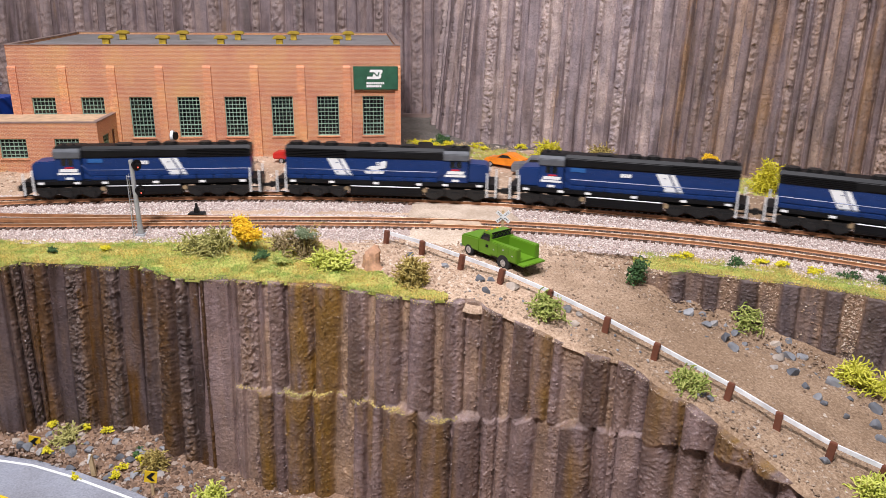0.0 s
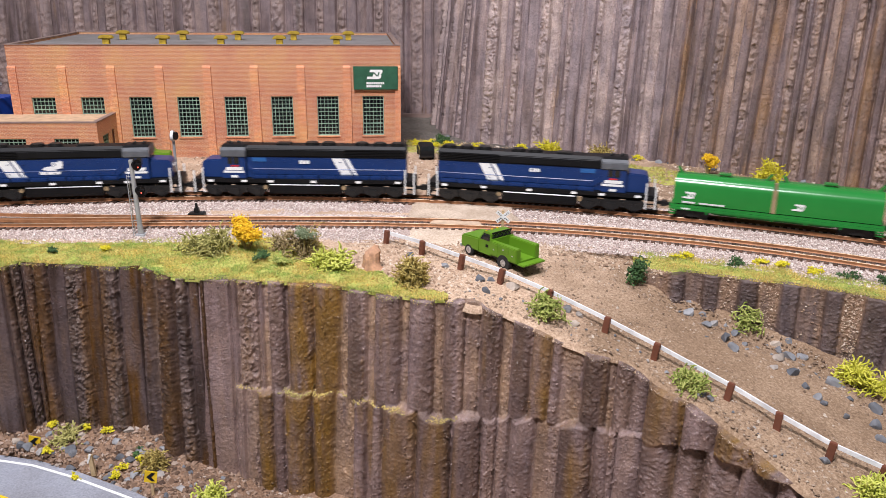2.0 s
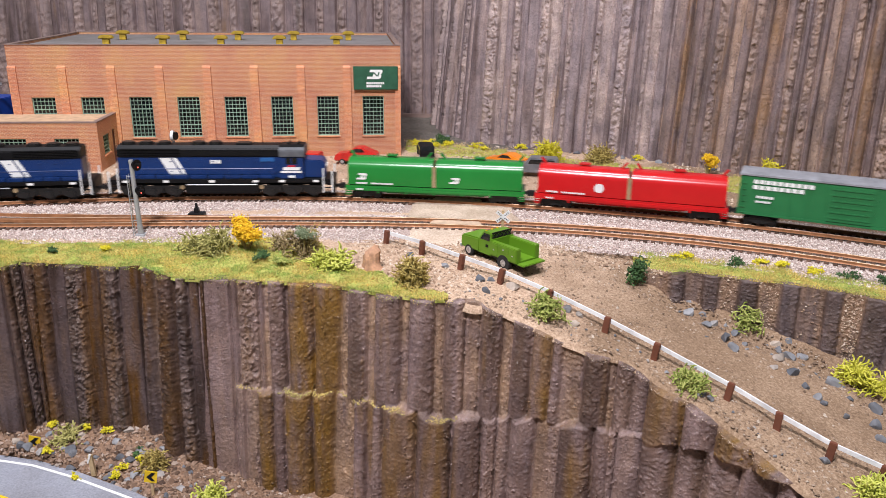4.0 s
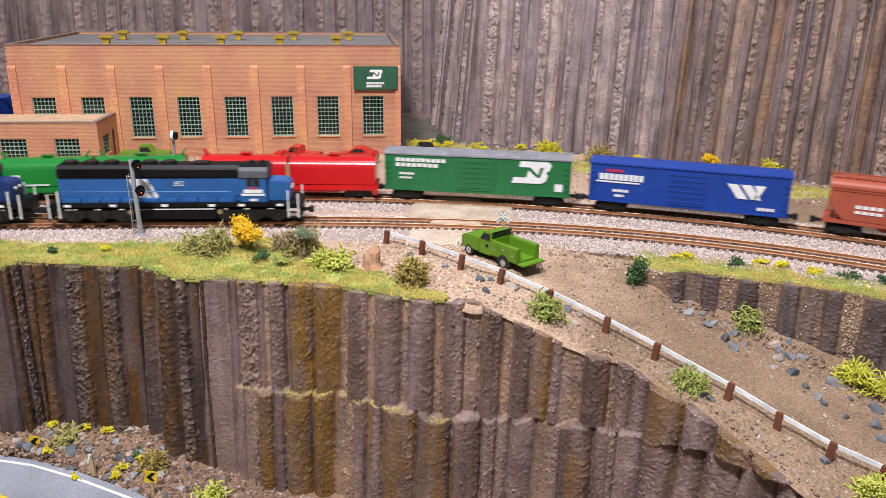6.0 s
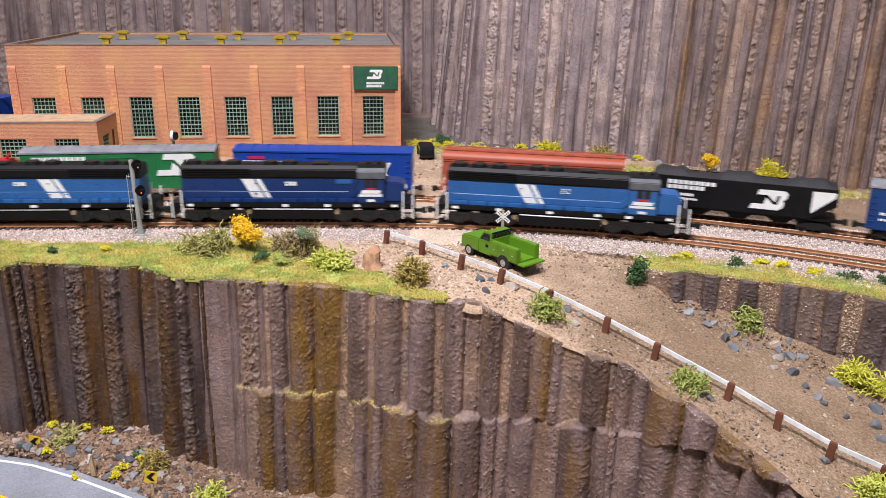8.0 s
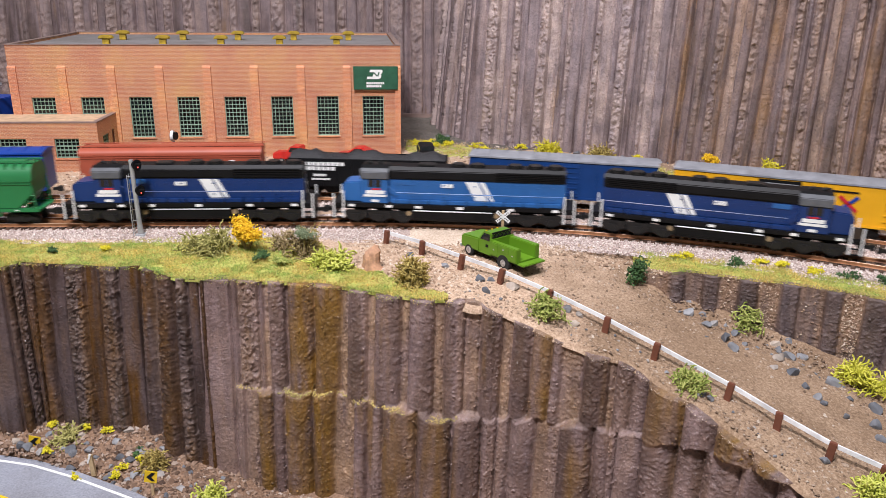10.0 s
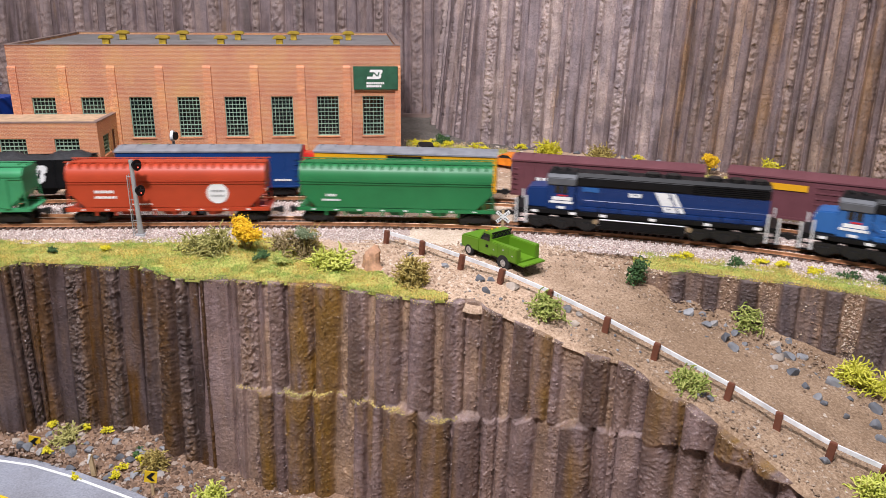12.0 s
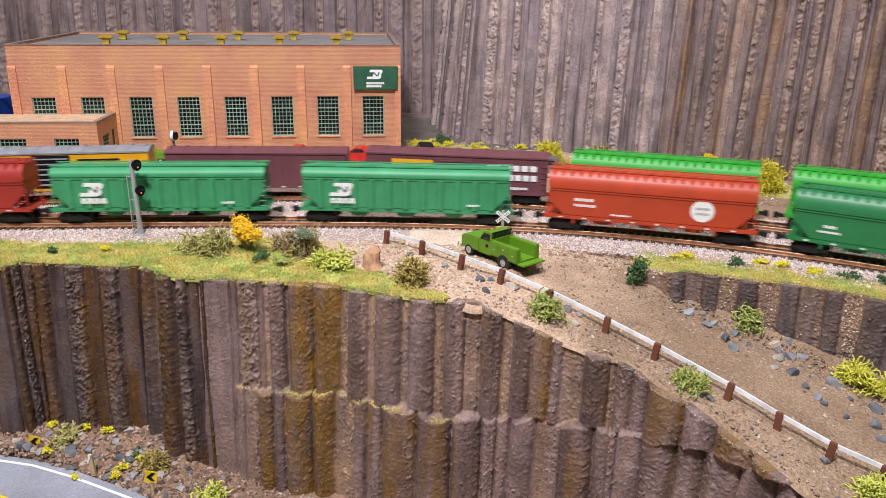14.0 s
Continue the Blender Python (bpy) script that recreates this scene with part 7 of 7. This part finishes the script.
_b.inputs["Emission Strength"].default_value = 1.6


def block_signal():
    c = thing("block_signal", "silver railway signal mast with two black target heads", "railway signal", at(-142.4, 355.5, -2.4, 0, -1.5, 0))
    bm = bmesh.new()
    box(bm, -2.2, 2.2, -2.2, 2.2, 0, 1.6)
    rod(bm, (0, 0, 1.6), (0, 0, 6), 1.4, 10, 1.25)
    part("base", bm, M_STEEL, c, bevel=0.2)
    bm = bmesh.new()
    rod(bm, (0, 0, 6), (0, 0, 36), 1.15, 10, 1.0)
    rod(bm, (0, 0, 36), (0, 0, 36.8), 1.1, 10)
    part("mast", bm, M_STEEL, c)
    bm = bmesh.new()
    for y in (-1.0, 1.0):
        rod(bm, (-3.2, y, 0), (-2.4, y, 30), 0.2, 5)
    for k in range(16):
        z = 2 + k * 1.8
        rod(bm, (-3.2 + 0.8 * z / 30, -1, z), (-3.2 + 0.8 * z / 30, 1, z), 0.15, 5)
    for z in (8, 18, 29):
        rod(bm, (-2.8, 0, z), (0, 0, z), 0.2, 5)
    part("ladder", bm, M_STEEL, c)
    for z in (34.5, 22.5):
        hd = new("signal_head")
        hd.parent = c
        bm = bmesh.new()
        d = Vector((0.90, -0.436, 0))
        o = Vector((2.6, -0.6, z))
        rod(bm, o, o + d * 0.5, 2.6, 22)
        rod(bm, o - d * 1.6, o, 1.6, 12)
        part("target", bm, M_BLACK, hd)
        bm = bmesh.new()
        for dz in (-1.3, 0, 1.3):
            rod(bm, o + d * 0.5 + Vector((0, 0, dz)), o + d * 0.6 + Vector((0, 0, dz)), 0.45, 8)
        part("lens", bm, M_GLASS, hd)
        bm = bmesh.new()
        rod(bm, o + d * 0.6 + Vector((0, 0, -1.0)), o + d * 0.8 + Vector((0, 0, -1.0)), 0.4, 8)
        part("red_lamp", bm, M_REDLAMP, hd, "glowing red signal lamp")
        bm = bmesh.new()
        box(bm, o.x + 0.2, o.x + 2.6, o.y - 2.4, o.y - 0.6, z + 0.5, z + 0.9)
        part("visor", bm, M_BLACK, hd)
    return c


block_signal()


def yard_signal():
    c = thing("yard_signal", "white railway signal with a dark round head behind the back track", "railway signal", at(-153, 443, -2.4))
    bm = bmesh.new()
    rod(bm, (0, 0, 0), (0, 0, 30), 0.8, 10)
    box(bm, -1.6, 1.6, -1.6, 1.6, 0, 2)
    part("mast", bm, M_STEEL, c)
    bm = bmesh.new()
    rod(bm, (-0.6, -1.0, 32), (1.0, -1.0, 32), 3.0, 18)
    part("target", bm, M_WHITE, c, "white round back plate", 0.2)
    bm = bmesh.new()
    rod(bm, (1.0, -1.0, 32), (2.2, -1.4, 32), 2.2, 16)
    part("signal_head", bm, M_BLACK, c)


yard_signal()


def crossbuck():
    c = thing("crossbuck_sign", "white railway crossbuck sign on a wooden post", "sign", at(27.5, 351, -2.4))
    bm = bmesh.new()
    box(bm, -0.6, 0.6, -0.4, 0.4, 0, 16)
    part("post", bm, M_WOOD, c)
    for a in (40, -40):
        bd = new("blade")
        bd.parent = c
        bd.matrix_basis = at(0, -0.7 - (0.3 if a > 0 else 0), 13.2, 0, a, 0)
        bm = bmesh.new()
        box(bm, -3.9, 3.9, -0.15, 0.12, -0.8, 0.8)
        part("board", bm, M_WHITE, bd)
        bm = bmesh.new()
        for x in (-3.1, -2.2, -1.3, 1.1, 2.0, 2.9):
            box(bm, x - 0.2, x + 0.2, -0.2, -0.16, -0.25, 0.25)
        part("lettering", bm, M_BLACK, bd)


crossbuck()


def chevron_sign(x, y, z, turn):
    c = thing("chevron_sign", "yellow square curve sign with black arrow on a wooden post", "sign", at(x, y, z, 0, 0, turn), "curve signs")
    bm = bmesh.new()
    box(bm, -0.55, 0.55, 0, 0.7, -2, 8)
    part("post", bm, M_WOOD, c)
    bm = bmesh.new()
    prism(bm, [(-2.8, 5.4), (1.9, 4.3), (2.8, 9.4), (-1.9, 10.5)], -0.35, -0.02, "y")
    part("plate", bm, M_SIGNYEL, c)
    bm = bmesh.new()
    prism(bm, [(-1.7, 7.6), (0.6, 9.4), (2.0, 9.0), (0.2, 7.3), (1.4, 5.4), (0.0, 5.6)], -0.45, -0.36, "y")
    part("arrow", bm, M_BLACK, c)


chevron_sign(-177.5, 300.5, -86.5, 6)
chevron_sign(-116.2, 271.5, -83.8, 8)


def marker_post():
    c = thing("marker_post", "pale wooden marker post with a white tip", "post", at(-145.7, 285, -85.5, 0, -4, 0))
    bm = bmesh.new()
    box(bm, -0.9, 0.9, -0.6, 0.6, 0, 10)
    part("shaft", bm, M_WOOD, c)
    bm = bmesh.new()
    prism(bm, [(-1.6, 6.5), (-0.9, 6.5), (0.9, 10.5), (0.2, 11)], -0.9, -0.62, "y")
    part("tip", bm, M_WHITE, c)


marker_post()


# ---- level crossing and turnout ----
def fill_strip(name, label, x0, x1, front, back, z, material, category, drop=""):
    n, k = 40, 16
    xs = np.linspace(x0, x1, n)
    yf, yb = front(xs), back(xs)
    v = np.linspace(0, 1, k)[None]
    X = np.repeat(xs[:, None], k, 1) + 2.0 * value_noise(np.repeat(v, n, 0) * 6, np.repeat(xs[:, None], k, 1) / 50, 5)
    Y = yf[:, None] * (1 - v) + yb[:, None] * v
    edge = np.minimum(np.minimum((xs - x0) / 5, (x1 - xs) / 5), 1).clip(0, 1)[:, None]
    if drop == "front":
        edge = edge * np.clip(v / 0.5, 0, 1)
    elif drop == "back":
        edge = edge * np.clip((1 - v) / 0.5, 0, 1)
    Z = -2.6 + (z + 2.6) * edge + 0.25 * value_noise(X / 2, Y / 2, 9)
    tagged(sheet(name, np.stack([X, Y, Z], -1).reshape(-1, 3), grid_faces(n, k), material), label, category, kind="structure")


fy = lambda d: (lambda xs: np.interp(xs, T_FRONT.x, T_FRONT.y) + d)
by = lambda d: (lambda xs: np.interp(xs, T_BACK.x, T_BACK.y) + d)
fill_strip("crossing_ramp", "pale sandy ramp between the two tracks", -20, 40, fy(6.2), by(-6.2), 0.2, M_SAND, "ramp")
fill_strip("crossing_apron", "pale sandy apron before the front track", -20, 36, fy(-26), fy(-6.2), -0.3, M_SAND, "ramp", "front")
fill_strip("crossing_deck", "worn sandy planking between the rails", -10, 22, fy(-3.6), fy(3.6), 1.0, M_PLANK, "planking")
fill_strip("crossing_deck", "worn sandy planking between the rails", -10, 24, by(-3.6), by(3.6), 1.0, M_PLANK, "planking")
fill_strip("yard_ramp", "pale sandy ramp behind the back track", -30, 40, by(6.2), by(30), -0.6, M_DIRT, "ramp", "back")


def turnout():
    ob = thing("turnout", "rusty diverging rails of a turnout", "railway switch", kind="structure")
    xs = np.linspace(-330, -62, 60)
    off = 9.5 * np.clip((-62 - xs) / 170, 0, 2) ** 1.6
    for side in (-1, 1):
        if side < 0:
            k = off > 1.8
        else:
            k = off > 0.3
        y = np.interp(xs, T_FRONT.x, T_FRONT.y) + off + side * 4.9
        V = np.stack([np.stack([xs, y + o, 0 * xs + z], 1) for o, z in ((-0.5, 0), (-0.45, 1.5), (0.45, 1.5), (0.5, 0))], 1)[k].reshape(-1, 3)
        r = sheet("rail", V, grid_faces(int(k.sum()), 4), M_RAIL, False)
        r.parent = ob
    bm = bmesh.new()
    box(bm, -4, 4, -2.5, 2.5, -1, 1.6)
    box(bm, -1.2, 1.2, -1.2, 1.2, 1.6, 4.0)
    rod(bm, (0, 0, 4), (0, 0, 6.5), 0.7, 8)
    tagged(part("switch_stand", bm, M_DARK, m=at(-125, 386, -0.5), bevel=0.25), "small dark switch stand between the tracks", "switch stand")


turnout()

bm = bmesh.new()
box(bm, -60, 4, 714, 716, -3, 1.2)
tagged(part("retaining_curb", bm, M_COPING), "thin reddish retaining curb at the wall foot", "curb", kind="structure")

# ---- what moves ----
def back_run(t):
    return -88.8836 * t + 3.0165 * t ** 2 - 0.770362 * t ** 3 + 0.0607189 * t ** 4 - 0.00157778 * t ** 5


def front_run(t):
    return 54.4191 * t + 3.2151 * t * t - 0.0465 * t ** 3


def motions():
    for cars, tr, run in ((back_train, T_BACK, back_run), (front_train, T_FRONT, front_run)):
        for car, s0, half in cars:
            rows = []
            for k in range(29):
                t = k * 0.5
                x, y, turn = tr.turn(s0 + run(t), 36)
                rows.append((t, at(x, y, RAIL_TOP, 0, 0, turn + half)))
            walk(car, rows)


motions()
